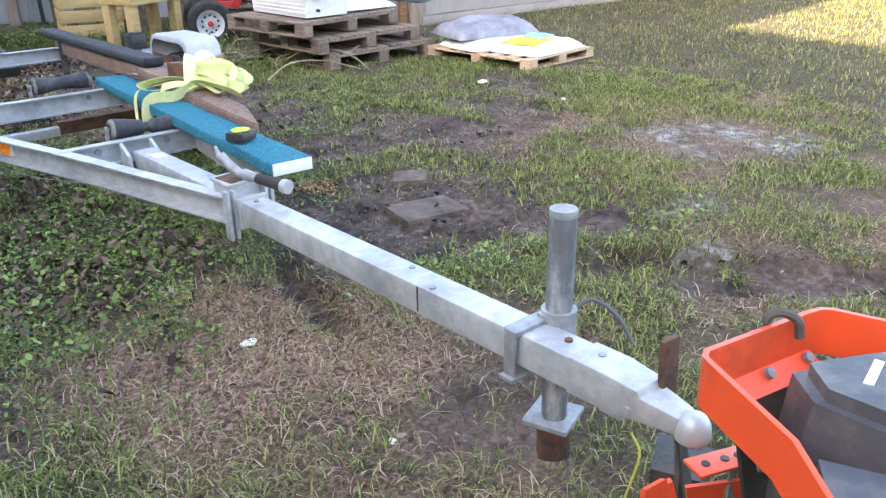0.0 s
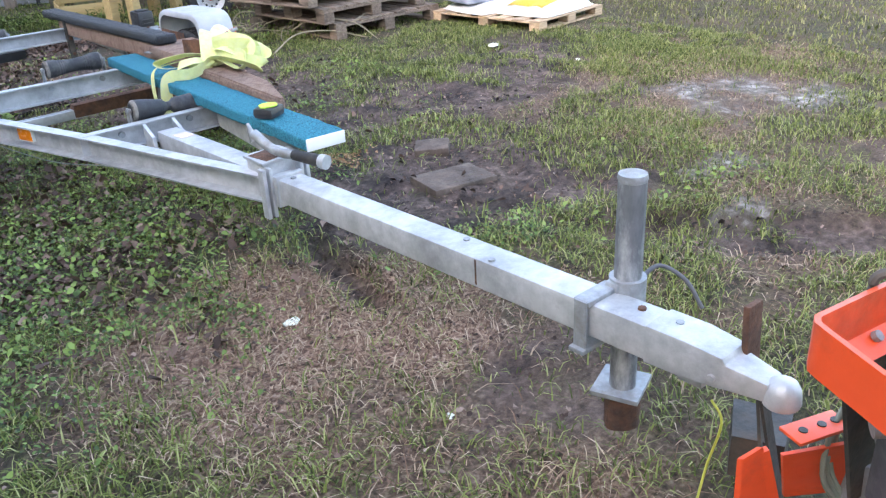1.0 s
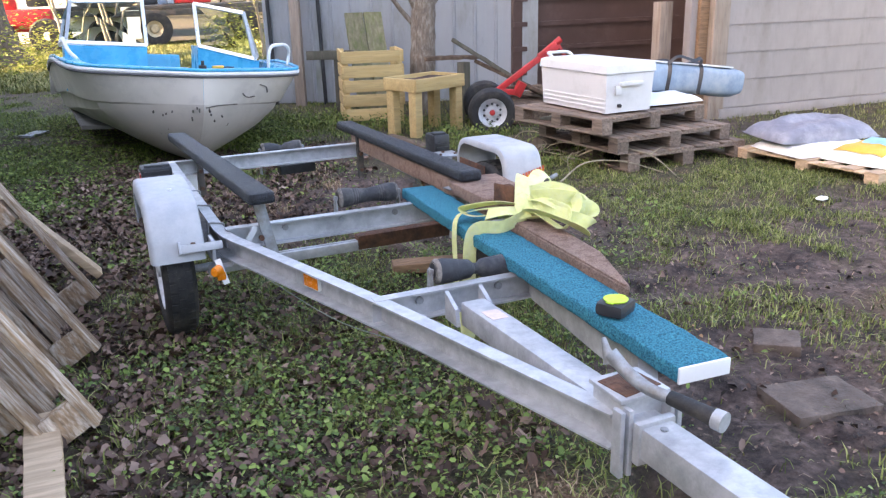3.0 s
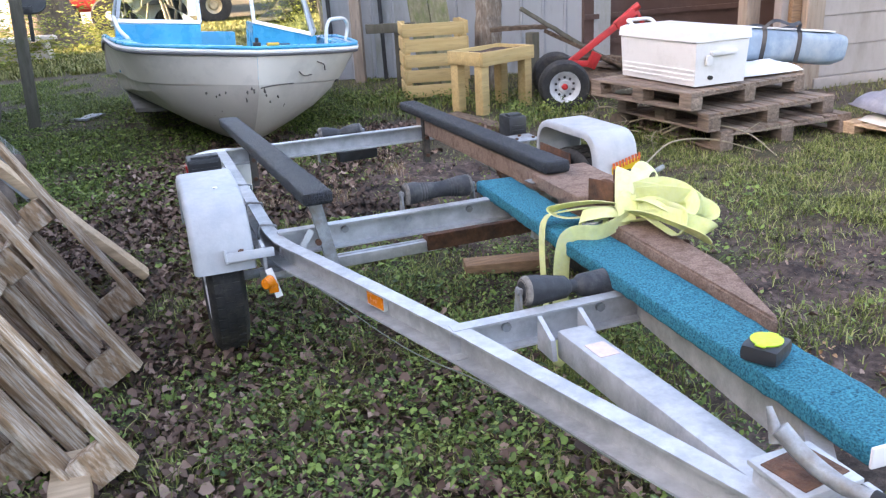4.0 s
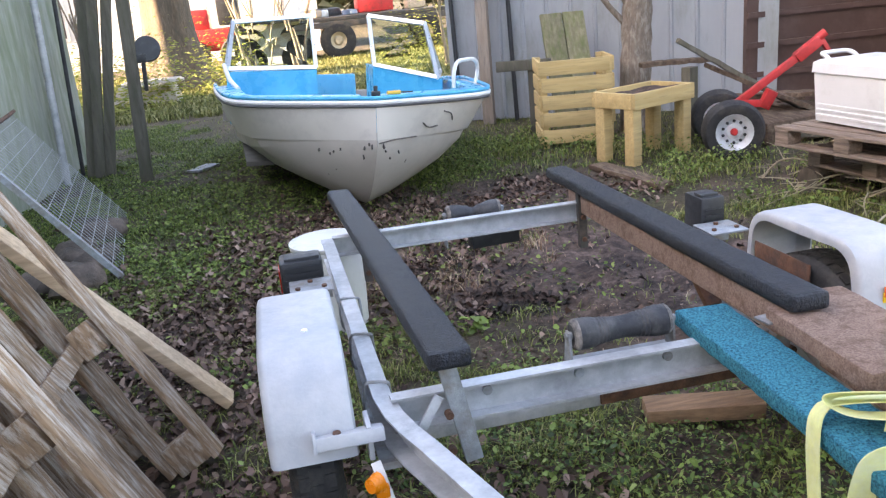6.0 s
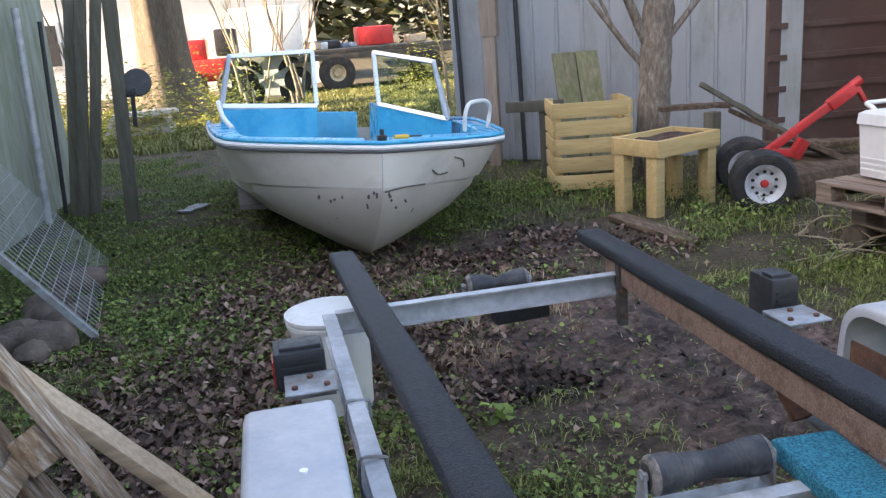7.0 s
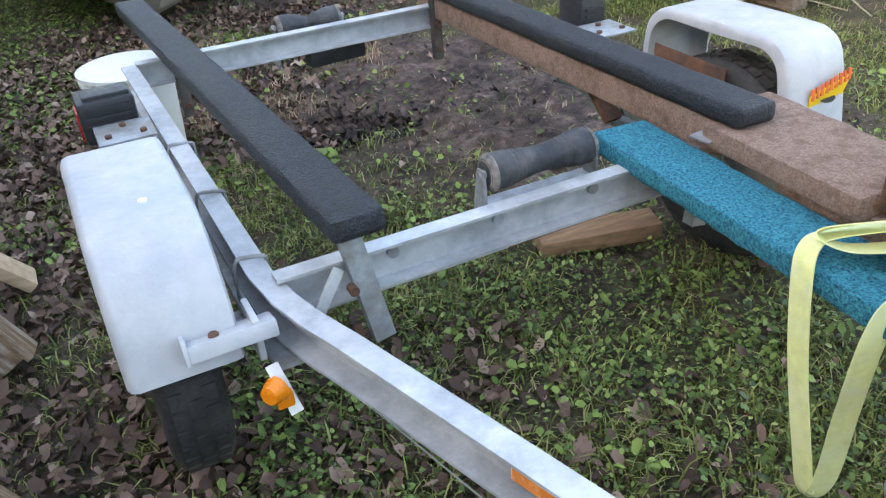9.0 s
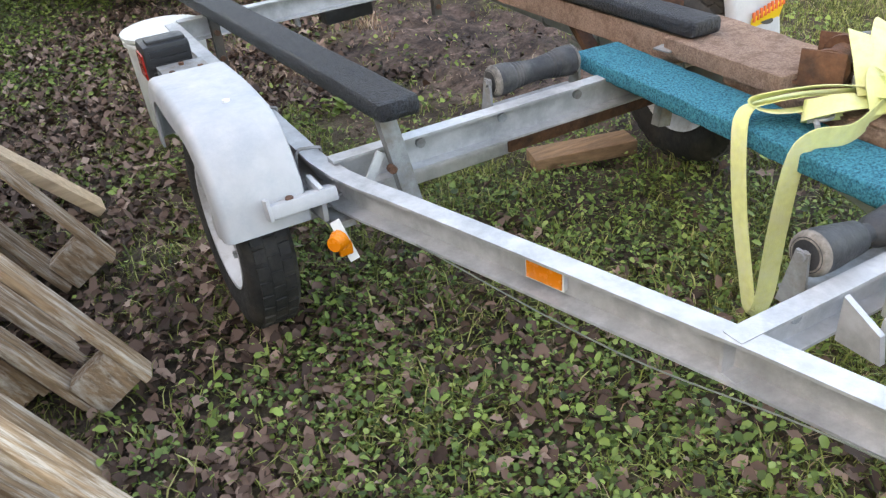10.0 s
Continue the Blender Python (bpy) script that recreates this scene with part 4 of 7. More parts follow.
def roller(y, z, half, dip, x_=0.0, notch=0.0, tall=0.13):
    """A waisted rubber keel roller in a steel bracket."""
    bm = B()
    m = pose(x_, y, z, 0, 90 + dip, 0) @ Matrix.Diagonal((0.86, 0.86, 1, 1))
    side = [(0.012, half), (0.035, half), (0.043, half - 0.006), (0.045, half - 0.03), (0.043, half - 0.05), (0.036, 0.04), (0.0335, 0.022), (0.032 - notch, 0.008)]
    prof = side[:5] + [(0.0415 - 0.0008 * k - 0.0022 * (k % 2), half - 0.055 - 0.005 * k) for k in range(9)] * (not notch) + side[5:]
    prof = prof + [(r, -h) for r, h in prof[::-1]]
    lathe(bm, prof, m, 28)
    r = part("keel_roller", bm, ROLLER_RUBBER, trailer, "worn black rubber keel roller")
    for s in (-1, 1):
        bm = B()
        lathe(bm, [(0.03, half + 0.0008), (0.0362, half - 0.0005), (0.0438, half - 0.0065), (0.0455, half - 0.013), (0.0443, half - 0.013), (0.042, half - 0.008), (0.03, half - 0.003)], m @ pose(0, 0, 0, 0 if s > 0 else 180), 28, True)
        part("worn_edge", bm, ROLLER_WORN, r, "scuffed pale roller edge")
    bm = B()
    rod(bm, m @ Vector((0, 0, -half - 0.016)), m @ Vector((0, 0, half + 0.016)), 0.009, n=10)
    part("axle_pin", bm, GALV_OLD, r)
    for s in (-1, 1):
        bm = B()
        q = m @ Vector((0, 0, s * (half + 0.008)))
        loft(bm, [[(q.x + d, q.y - 0.012, q.z + 0.01), (q.x + d, q.y + 0.012, q.z + 0.01), (q.x + d, q.y + 0.035, q.z - tall), (q.x + d, q.y - 0.02, q.z - tall)] for d in (-0.003, 0.003)])
        part("bracket", bm, GALV_OLD, r, bev=0.001)
    bm = B()
    a_, b__ = m @ Vector((0, 0, -half - 0.008)), m @ Vector((0, 0, half + 0.008))
    bar(bm, a_ + Vector((0, 0.01, -0.075)), b__ + Vector((0, 0.01, -0.075)), 0.05, 0.006)
    part("cradle", bm, GALV_OLD, r)
    return r


roller(2.885, 0.45, 0.14, 5, 0.075, 0.012, 0.1)
roller(3.81, 0.482, 0.125, 0, 0.055, 0.0, 0.1)
roller(5.16, 0.45, 0.11, 0, 0.03, 0.01)
bm = B()
bx(bm, (0.1, 5.13, 0.34), (0.2, 0.06, 0.05), (0, 0, 4), 0.006)
part("roller_block", bm, LAMP_BLACK, trailer, "dark block under the rear roller")

# axle with springs
bm = B()
rod(bm, (-0.7, 3.94, 0.24), (0.7, 3.94, 0.245), 0.016)
part("axle", bm, GALV_OLD, trailer, "dull galvanised axle tube")
for s in (-1, 1):
    bm = B()
    sweep(bm, [(-0.022, -0.008), (0.022, -0.008), (0.022, 0.008), (-0.022, 0.008)], curve([(s * 0.55, 3.64, 0.335), (s * 0.55, 3.82, 0.305), (s * 0.55, 3.97, 0.295), (s * 0.55, 4.12, 0.305), (s * 0.55, 4.3, 0.335)], 4))
    part("leaf_spring", bm, GALV_OLD, trailer, "dull steel leaf spring")
# lower tube in front of the second crossbar
bm = B()
bar(bm, (-0.58, 3.94, 0.232), (0.1, 3.94, 0.236), 0.042, 0.042, bev=0.004)
part("lower_tube", bm, GALV, trailer, "pale galvanised lower cross tube")
bm = B()
bar(bm, (0.04, 3.938, 0.25), (0.58, 3.938, 0.255), 0.055, 0.06, bev=0.004)
part("rusty_beam", bm, RUST, trailer, "rust-brown lower cross beam")


def wheel(side):
    x_ = side * 0.71
    m = pose(x_, 3.94, 0.262, 0, 90 * side, 0)
    bm = B()
    lathe(bm, [(0.155, -0.045), (0.175, -0.055), (0.215, -0.06), (0.243, -0.054), (0.257, -0.042), (0.2615, -0.02), (0.2615, 0.02), (0.257, 0.042), (0.243, 0.054),
               (0.215, 0.06), (0.175, 0.055), (0.155, 0.045)], m, 48, True)
    for k in range(40):
        for s in (-1, 0, 1):
            a = 2 * math.pi * (k + 0.5 * (s == 0)) / 40
            bx(bm, tuple(m @ Vector((0.26 * math.cos(a), 0.26 * math.sin(a), s * 0.028))), (0.024, 0.03, 0.007), tuple(math.degrees(q) for q in (m.to_3x3() @ Matrix.Rotation(a, 3, "Z") @ Matrix.Rotation(math.pi / 2, 3, "Y")).to_euler()))
    w = part("wheel", bm, RUBBER, trailer, "worn black trailer tyre on a white rim")
    bm = B()
    lathe(bm, [(0.005, 0.02), (0.05, 0.025), (0.06, 0.032), (0.09, 0.02), (0.125, 0.01), (0.14, 0.03), (0.152, 0.052), (0.158, 0.054), (0.158, -0.054), (0.14, -0.04), (0.06, -0.02), (0.005, -0.02)], m, 36)
    r = part("rim", bm, RIM_WHITE, w, "dull white steel rim")
    bm = B()
    lathe(bm, [(0.002, 0.06), (0.03, 0.058), (0.034, 0.05), (0.036, 0.02)], m, 20)
    part("hub_cap", bm, GALV, w)
    for k in range(5):
        a = 2 * math.pi * k / 5
        bm = B()
        rod(bm, m @ Vector((0.075 * math.cos(a), 0.075 * math.sin(a), 0.02)), m @ Vector((0.075 * math.cos(a), 0.075 * math.sin(a), 0.043)), 0.009, n=6)
        part("lug_nut", bm, GALV_OLD, w)


def fender(side):
    """Moulded shell: flat top, rounded corners, steep ends, shallow lips on both sides."""
    ends = {-1: ((3.66, 0.362), (3.671, 0.4), (3.686, 0.45), (3.735, 0.525), (3.805, 0.569), (3.93, 0.583), (4.11, 0.58), (4.175, 0.57), (4.215, 0.52), (4.24, 0.4)),
            1: ((3.706, 0.385), (3.718, 0.45), (3.736, 0.535), (3.754, 0.58), (3.79, 0.606), (3.85, 0.613), (4.08, 0.61), (4.16, 0.6), (4.205, 0.56), (4.22, 0.49), (4.225, 0.4))}[side]
    top = curve([(p, 0, q) for p, q in ends], 4)
    xi, xo, t = side * (0.612 if side < 0 else 0.645), side * (0.802 if side < 0 else 0.83), 0.005
    mid = Vector((3.96, 0, 0.36))
    bm = B()
    rings = []
    for p in top:
        q = (mid - p).normalized()

        def at(x, d):
            return (x, p.x + q.x * d, p.z + q.z * d)

        rings.append([at(xi, 0.03), at(xi, 0.014), at(xi + side * 0.005, 0.003), at(xi + side * 0.016, 0.0), at(xo - side * 0.018, 0.0), at(xo - side * 0.006, 0.005), at(xo, 0.02), at(xo, 0.06),
                      at(xo - side * t, 0.06), at(xo - side * t, 0.022), at(xo - side * 0.018, t), at(xi + side * 0.016, t), at(xi + side * t, 0.014), at(xi + side * t, 0.03)])
    loft(bm, rings)
    f = part("fender", bm, WHITE_PLASTIC, trailer, "white plastic wheel fender, dulled", smooth=50)
    if side > 0:
        return f
    bm = B()
    bx(bm, (side * 0.63, 3.668, 0.405), (0.15, 0.055, 0.03), (-18, 0, 0), 0.004)
    bx(bm, (side * 0.704, 3.67, 0.41), (0.008, 0.06, 0.045), (-18, 0, 0), 0.002)
    bx(bm, (side * 0.587, 3.69, 0.39), (0.012, 0.08, 0.08), (0, 0, 0), 0.003)
    part("step_bracket", bm, WHITE_PLASTIC, f)
    bm = B()
    rod(bm, (side * 0.655, 3.66, 0.421), (side * 0.655, 3.659, 0.428), 0.009, n=8)
    part("bolt", bm, RUST, f)
    bm = B()
    rod(bm, (side * 0.69, 3.875, 0.577), (side * 0.69, 3.875, 0.5835), 0.008, n=10)
    part("rivet", bm, DECAL_WHITE, f)
    return f


for side in (-1, 1):
    wheel(side)
    fender(side)
    # inner wheel-well plate
    bm = B()
    bx(bm, (side * 0.636, 4.03, 0.45), (0.006, 0.25, 0.13), (0, 0, 0), 0.002)
    part("fender_stay", bm, RUST, trailer, "rusty fender stay")
    # tail lamp on its bracket
    LX, LY = (0.652, 4.5) if side < 0 else (0.69, 4.44)
    bm = B()
    bx(bm, (side * LX, LY, 0.472), (0.13, 0.13, 0.006), (0, 0, 0), 0.002)
    bx(bm, (side * LX, LY + 0.060, 0.44), (0.13, 0.006, 0.07), (0, 0, 0), 0.002)
    bra = part("lamp_bracket", bm, GALV_OLD, trailer, "bolted galvanised lamp bracket")
    for dx, dy in ((-0.04, -0.03), (0.04, -0.03), (0.0, 0.03)):
        bm = B()
        rod(bm, (side * LX + dx, LY + dy, 0.475), (side * LX + dx, LY + dy, 0.482), 0.008, n=8)
        part("bolt", bm, RUST, bra)
    bm = B()
    lw, lh = (0.135, 0.11) if side < 0 else (0.09, 0.135)
    bx(bm, (side * (LX + 0.02), LY + 0.140, 0.42 + lh / 2), (lw, 0.12, lh), (0, 0, 0), 0.014)
    bx(bm, (side * (LX + 0.015), LY + 0.120, 0.422 + lh), (lw - 0.025, 0.05, 0.014), (0, 0, 0), 0.004)
    for k in range(4):
        bx(bm, (side * (LX + 0.02), LY + 0.078, 0.45 + 0.02 * k), (lw - 0.03, 0.012, 0.008))
    lamp = part("tail_lamp", bm, LAMP_BLACK, trailer, "black tail lamp housing with red lens")
    bm = B()
    bx(bm, (side * (LX + 0.02), LY + 0.198, 0.475), (lw - 0.025, 0.02, 0.09), (0, 0, 0), 0.006)
    bx(bm, (side * (LX + 0.018 + lw / 2), LY + 0.140, 0.465), (0.014, 0.08, 0.075), (0, 0, 0), 0.004)
    part("lens", bm, RED_LENS, lamp)
    # amber marker hanging below the step bracket
    bm = B()
    bar(bm, (side * 0.585, 3.61, 0.37), (side * 0.565, 3.575, 0.285), 0.022, 0.004, (0, 1, 0.2), 0.001)
    mk = part("marker_stalk", bm, WHITE_PAINT, trailer)
    bm = B()
    rod(bm, (side * 0.585, 3.595, 0.33), (side * 0.605, 3.58, 0.333), 0.024, 0.016, n=14)
    bx(bm, (side * 0.58, 3.583, 0.315), (0.03, 0.014, 0.03), (0, 0, 0), 0.004)
    part("marker_lens", bm, ORANGE_LENS, mk, "amber marker lens")
    # diagonal brace from rail to crossbar
    bm = B()
    bar(bm, (side * 0.495, 3.69, 0.34), (side * 0.42, 3.71, 0.44), 0.022, 0.006, (0, 1, 0), 0.001)
    part("brace", bm, GALV, trailer)

# bunks: carpeted planks on upright brackets
for side, fx, rx_, fz, rz_, fy, ry_ in ((-1, -0.405, -0.465, 0.568, 0.5, 3.61, 5.58), (1, 0.42, 0.48, 0.555, 0.502, 3.6, 5.43)):
    bm = B()
    bar(bm, (fx, fy, fz), (rx_, ry_, rz_), 0.096, 0.044, bev=0.014)
    bmesh.ops.subdivide_edges(bm, edges=[e for e in bm.edges if e.calc_length() > 0.5], cuts=30, use_grid_fill=True)
    wobble(bm, 0.003, 22)
    bunk = part("bunk", bm, BLACK_CARPET, trailer, "bunk plank wrapped in worn black carpet", smooth=60)
    if side == 1:
        bm = B()
        bar(bm, (fx - 0.02, fy + 0.05, fz - 0.06), (rx_ - 0.02, ry_ - 0.25, rz_ - 0.055), 0.04, 0.07, bev=0.004)
        part("bunk_stiffener", bm, BROWN_CARPET, bunk, "brown carpeted plank on edge below the bunk")
        bm = B()
        bar(bm, (fx + 0.02, 3.66, 0.44), (fx + 0.02, 3.67, 0.52), 0.05, 0.006, (0, 1, 0))
        bx(bm, (fx + 0.0, 3.68, 0.5), (0.16, 0.05, 0.004), (0, 0, 8))
        part("bunk_bracket", bm, GALV_OLD, bunk)
        bm = B()
        bar(bm, (0.47, 4.1, 0.36), (0.46, 4.2, 0.46), 0.05, 0.02, bev=0.003)
        part("bunk_brace", bm, RUST, bunk, "rusty diagonal brace")
    for yy, xx, z1 in ((3.715, fx + side * 0.02 * (side > 0), fz - 0.02), (5.045, rx_ - side * 0.04, rz_ - 0.01)):
        bm = B()
        sweep(bm, channel(0.04 if yy < 4 else 0.03, 0.03, 0.005), [(xx - side * 0.05 * (yy < 4), yy - 0.01, 0.275), (xx, yy, z1)], (0, -1, 0))
        post = part("bunk_post", bm, GALV_OLD if yy < 4 else MOWER_DARK, trailer)
        for zz in (0.31, 0.4):
            bm = B()
            rod(bm, (xx, yy - 0.012, zz), (xx, yy - 0.03, zz), 0.01, n=8)
            part("bolt", bm, RUST, post)

# sticker on the outer fender: yellow field, slanted rows of red bars for its words, a dark lozenge between them
sf = [o for o in trailer.children if o.name.startswith("fender")][1]
bm = B()
loft(bm, [[(0.712, y, 0.424), (0.812, y, 0.446), (0.826, y - 0.012, 0.522), (0.705, y - 0.012, 0.49)] for y in (3.727, 3.730)])
st = part("sticker", bm, STICKER_YELLOW, sf, "yellow sticker with red bars and a dark lozenge")
for k in range(9):
    u = k / 8
    bm = B()
    bx(bm, (0.712 + 0.107 * u, 3.717, 0.492 + 0.028 * u), (0.0085 - 0.002 * (k % 2), 0.004, 0.026), (-9, 4 - 8 * (k % 2), 0))
    part("sticker_bar", bm, STICKER_RED, st)
for k in range(7):
    u = k / 6
    bm = B()
    bx(bm, (0.732 + 0.068 * u, 3.7275, 0.437 + 0.014 * u), (0.0065, 0.004, 0.015), (-9, 0, 0))
    part("sticker_bar", bm, STICKER_RED, st)
bm = B()
lathe(bm, [(0.001, -0.0015), (0.0105, -0.0015), (0.0105, 0.0015), (0.001, 0.0015)], pose(0.766, 3.7215, 0.472, 81, 12, 0) @ Matrix.Diagonal((2.6, 1, 1, 1)), 14)
part("sticker_bar", bm, LAMP_BLACK, st)


# ---- boat ----
BOAT = pose(-0.42, 7.45, -0.055, 0, 4.8, 5) @ Matrix.Diagonal((1.045, 1.045, 1.045, 1)) @ Matrix.Translation((0.0, -6.95, 0))
boat = thing("motor_boat", "old white runabout with bright blue deck on bare ground", "boat", BOAT)
# stations: y, half beam at the sheer, half beam at the band, sheer height, band height, chine height, keel height
ST = [(6.40, 0.001, 0.001, 0.735, 0.53, 0.5, 0.49), (6.45, 0.17, 0.09, 0.735, 0.527, 0.48, 0.4), (6.55, 0.45, 0.28, 0.735, 0.523, 0.47, 0.27), (6.65, 0.67, 0.45, 0.736, 0.52, 0.46, 0.18),
      (6.73, 0.765, 0.56, 0.738, 0.515, 0.45, 0.12), (6.88, 0.815, 0.68, 0.74, 0.51, 0.43, 0.06), (7.15, 0.845, 0.745, 0.742, 0.505, 0.4, 0.03),
      (7.6, 0.868, 0.775, 0.742, 0.495, 0.36, 0.015), (8.2, 0.87, 0.8, 0.7, 0.45, 0.29, 0.005), (9.0, 0.86, 0.8, 0.6, 0.36, 0.2, 0.0), (9.7, 0.84, 0.79, 0.52, 0.3, 0.15, -0.01)]


def lerp_st(y):
    for s, t in zip(ST, ST[1:]):
        if s[0] <= y <= t[0]:
            f = (y - s[0]) / (t[0] - s[0])
            return [p + (q - p) * f for p, q in zip(s, t)]
    return list(ST[-1])


ys = sorted({s[0] for s in ST} | {6.43, 6.5, 6.6, 6.69, 6.8, 7.0, 7.4, 7.9, 8.6})
bottom, band = [], []
for y in ys:
    _, hs, hb, zs, zb, zc, zk = lerp_st(y)
    half = [(hb, zb), (hb * 0.955, zb - 0.012), (hb * 0.92, zc + 0.02), (hb * 0.72, zc + (zk - zc) * 0.28), (hb * 0.48, zc + (zk - zc) * 0.56), (hb * 0.22, zc + (zk - zc) * 0.83)]
    bottom.append([(-u, y, v) for u, v in half] + [(0, y, zk)] + [(u, y, v) for u, v in half[::-1]])
    band.append([(hb, y, zb), (hb + (hs - hb) * 0.3, y, zb + (zs - zb) * 0.28), (hb + (hs - hb) * 0.66, y, zb + (zs - zb) * 0.64), (hs, y, zs)])
bm = B()
loft(bm, bottom, caps=False, closed=False)
bm.faces.new([v for v in list(bm.verts)[-len(bottom[0]):]])
# the shade on the hull bottom is put into its colour
hull = part("hull", bm, HULL_SHADED, boat, "chalky off-white hull, coloured darker for shade below the band, with scuffed keel", smooth=16)
for s in (-1, 1):
    bm = B()
    loft(bm, [[(s * u, y, v) for u, y, v in r] for r in band], caps=False, closed=False)
    # lighter tone of the same gelcoat, standing in for more light up here
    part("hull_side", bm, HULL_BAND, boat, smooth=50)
bm = B()
last = ST[-1]
loft(bm, [[(-last[1], y, 0.28), (last[1], y, 0.28), (last[1], y, 0.52), (-last[1], y, 0.52)] for y in (9.7, 9.73)])
part("transom", bm, HULL_SHADED, boat)
# bow scuffs
rs = random.Random(5)
for i in range(16):
    y = 6.42 + 0.28 * rs.random()
    st = lerp_st(y)
    k = rs.random() * 0.6
    z = st[5] + (st[6] - st[5]) * k + 0.015
    sx_ = -1 if rs.random() < 0.7 else 1
    u = st[2] * (1 - 0.95 * k) * 0.93 + 0.006
    bm = B()
    bx(bm, (sx_ * u, y - 0.008, z), (0.008 + 0.01 * rs.random(), 0.006, 0.012 + 0.02 * rs.random()), (0, rs.uniform(-40, 40), -sx_ * 55))
    part("scuff", bm, SCUFF, hull)
for pts in ([(0.3, 6.53, 0.6), (0.34, 6.545, 0.57), (0.4, 6.575, 0.575)], [(0.44, 6.568, 0.66), (0.49, 6.59, 0.64), (0.5, 6.6, 0.6)], [(0.015, 6.402, 0.51), (0.12, 6.46, 0.52), (0.26, 6.535, 0.522)]):
    bm = B()
    hose(bm, curve(pts, 5), 0.0045, 6)
    part("scratch", bm, SCUFF, hull)
# rub rail: dark strip with a white and a blue edge above
for dz, w, m_, nm in ((-0.012, 0.012, TRIM_GREY, "rub_rail"), (0.006, 0.014, DECAL_WHITE, "white_strip"), (0.03, 0.012, BOAT_BLUE, "blue_edge")):
    bm = B()
    pts = []
    for y in ys:
        st = lerp_st(y)
        pts.append((st[1] + 0.004 - 0.25 * max(0, dz - 0.02), y, st[3] + dz))
    line = [(-a_, b__, c__) for a_, b__, c__ in pts[::-1]] + pts[1:]
    hose(bm, line, w, 8)
    part(nm, bm, m_, boat)
# foredeck: a rim round the open bow well
rim = []
for y in [6.42, 6.45, 6.5, 6.56, 6.64, 6.75, 6.9, 7.1, 7.4, 7.7]:
    st = lerp_st(y)
    inner_y = 6.68 + (y - 6.42) * (7.7 - 6.68) / (7.7 - 6.42)
    wi = max(0.02, lerp_st(inner_y)[1] - 0.13) * min(1, (y - 6.4) * 4)
    rim.append(((st[1], y, st[3] + 0.012), (wi, inner_y, st[3] + 0.028), (wi - 0.012, inner_y + 0.004, st[3] + 0.02), (max(0.005, min(wi - 0.012, lerp_st(inner_y)[2] - 0.06)), inner_y + 0.01, 0.53)))
for s in (-1, 1):
    bm = B()
    loft(bm, [[(s * a_, b__, c__) for a_, b__, c__ in r] for r in rim], caps=False, closed=False)
    part("foredeck", bm, BOAT_BLUE, boat, smooth=50)
bm = B()
loft(bm, [[(-r[3][0], r[3][1], 0.532), (r[3][0], r[3][1], 0.532)] for r in rim], caps=False, closed=False)
part("well_floor", bm, SEAT_WHITE, boat)
for s in (-1, 1):
    bm = B()
    loft(bm, [[(s * lerp_st(y)[1], y, lerp_st(y)[3] + 0.012), (s * (lerp_st(y)[1] - 0.16), y, lerp_st(y)[3] + 0.03), (s * (lerp_st(y)[1] - 0.16), y, lerp_st(y)[4] + 0.03), (s * (lerp_st(y)[1] - 0.14), y, lerp_st(y)[4] + 0.03)] for y in (7.7, 8.2, 9.0, 9.7)], caps=False, closed=False)
    part("side_deck", bm, BOAT_BLUE, boat)
# sole and inner wall
bm = B()
bx(bm, (0, 8.7, 0.2), (1.4, 1.9, 0.03))
part("sole", bm, BOAT_INSIDE, boat)
# consoles below the windscreens
for x0, x1_, y0, y1, z0_, z1_ in ((-0.79, -0.17, 7.67, 7.76, 0.85, 0.845), (0.23, 0.66, 7.74, 7.42, 0.855, 0.775)):
    bm = B()
    loft(bm, [[(x0, y0, 0.5), (x1_, y1, 0.5), (x1_, y1, z1_), (x0, y0, z0_)], [(x0, y0 + 0.3, 0.5), (x1_, y1 + 0.3, 0.5), (x1_, y1 + 0.3, z1_ + 0.01), (x0, y0 + 0.3, z0_ + 0.01)]])
    con = part("console", bm, BOAT_BLUE, boat, "blue console under the windscreen", bev=0.012)


def pane(corners, w=0.026, name="windscreen"):
    """A glazed frame through four corners."""
    cs = [Vector(c) for c in corners]
    bm = B()
    for p, q in zip(cs, cs[1:] + cs[:1]):
        bar(bm, p, q, w, w * 1.2, (0, -1, 0.2))
    fr = part(name, bm, ALUMINIUM, boat, "aluminium-framed windscreen pane")
    bm = B()
    n_ = (cs[1] - cs[0]).cross(cs[3] - cs[0]).normalized() * 0.002
    loft(bm, [[c - n_ for c in cs], [c + n_ for c in cs]])
    g = part("pane", bm, GLASS, fr)
    g.visible_shadow = False


pane([(-0.775, 7.68, 0.872), (-0.172, 7.775, 0.86), (-0.175, 7.92, 1.21), (-0.715, 7.86, 1.175)])
pane([(0.24, 7.745, 0.868), (0.63, 7.44, 0.79), (0.575, 7.58, 1.15), (0.235, 7.885, 1.205)])
pane([(-0.775, 7.68, 0.872), (-0.79, 8.3, 0.82), (-0.745, 8.24, 1.04), (-0.715, 7.86, 1.175)])
pane([(0.63, 7.44, 0.79), (0.82, 8.1, 0.79), (0.7, 8.0, 1.08), (0.575, 7.58, 1.15)])
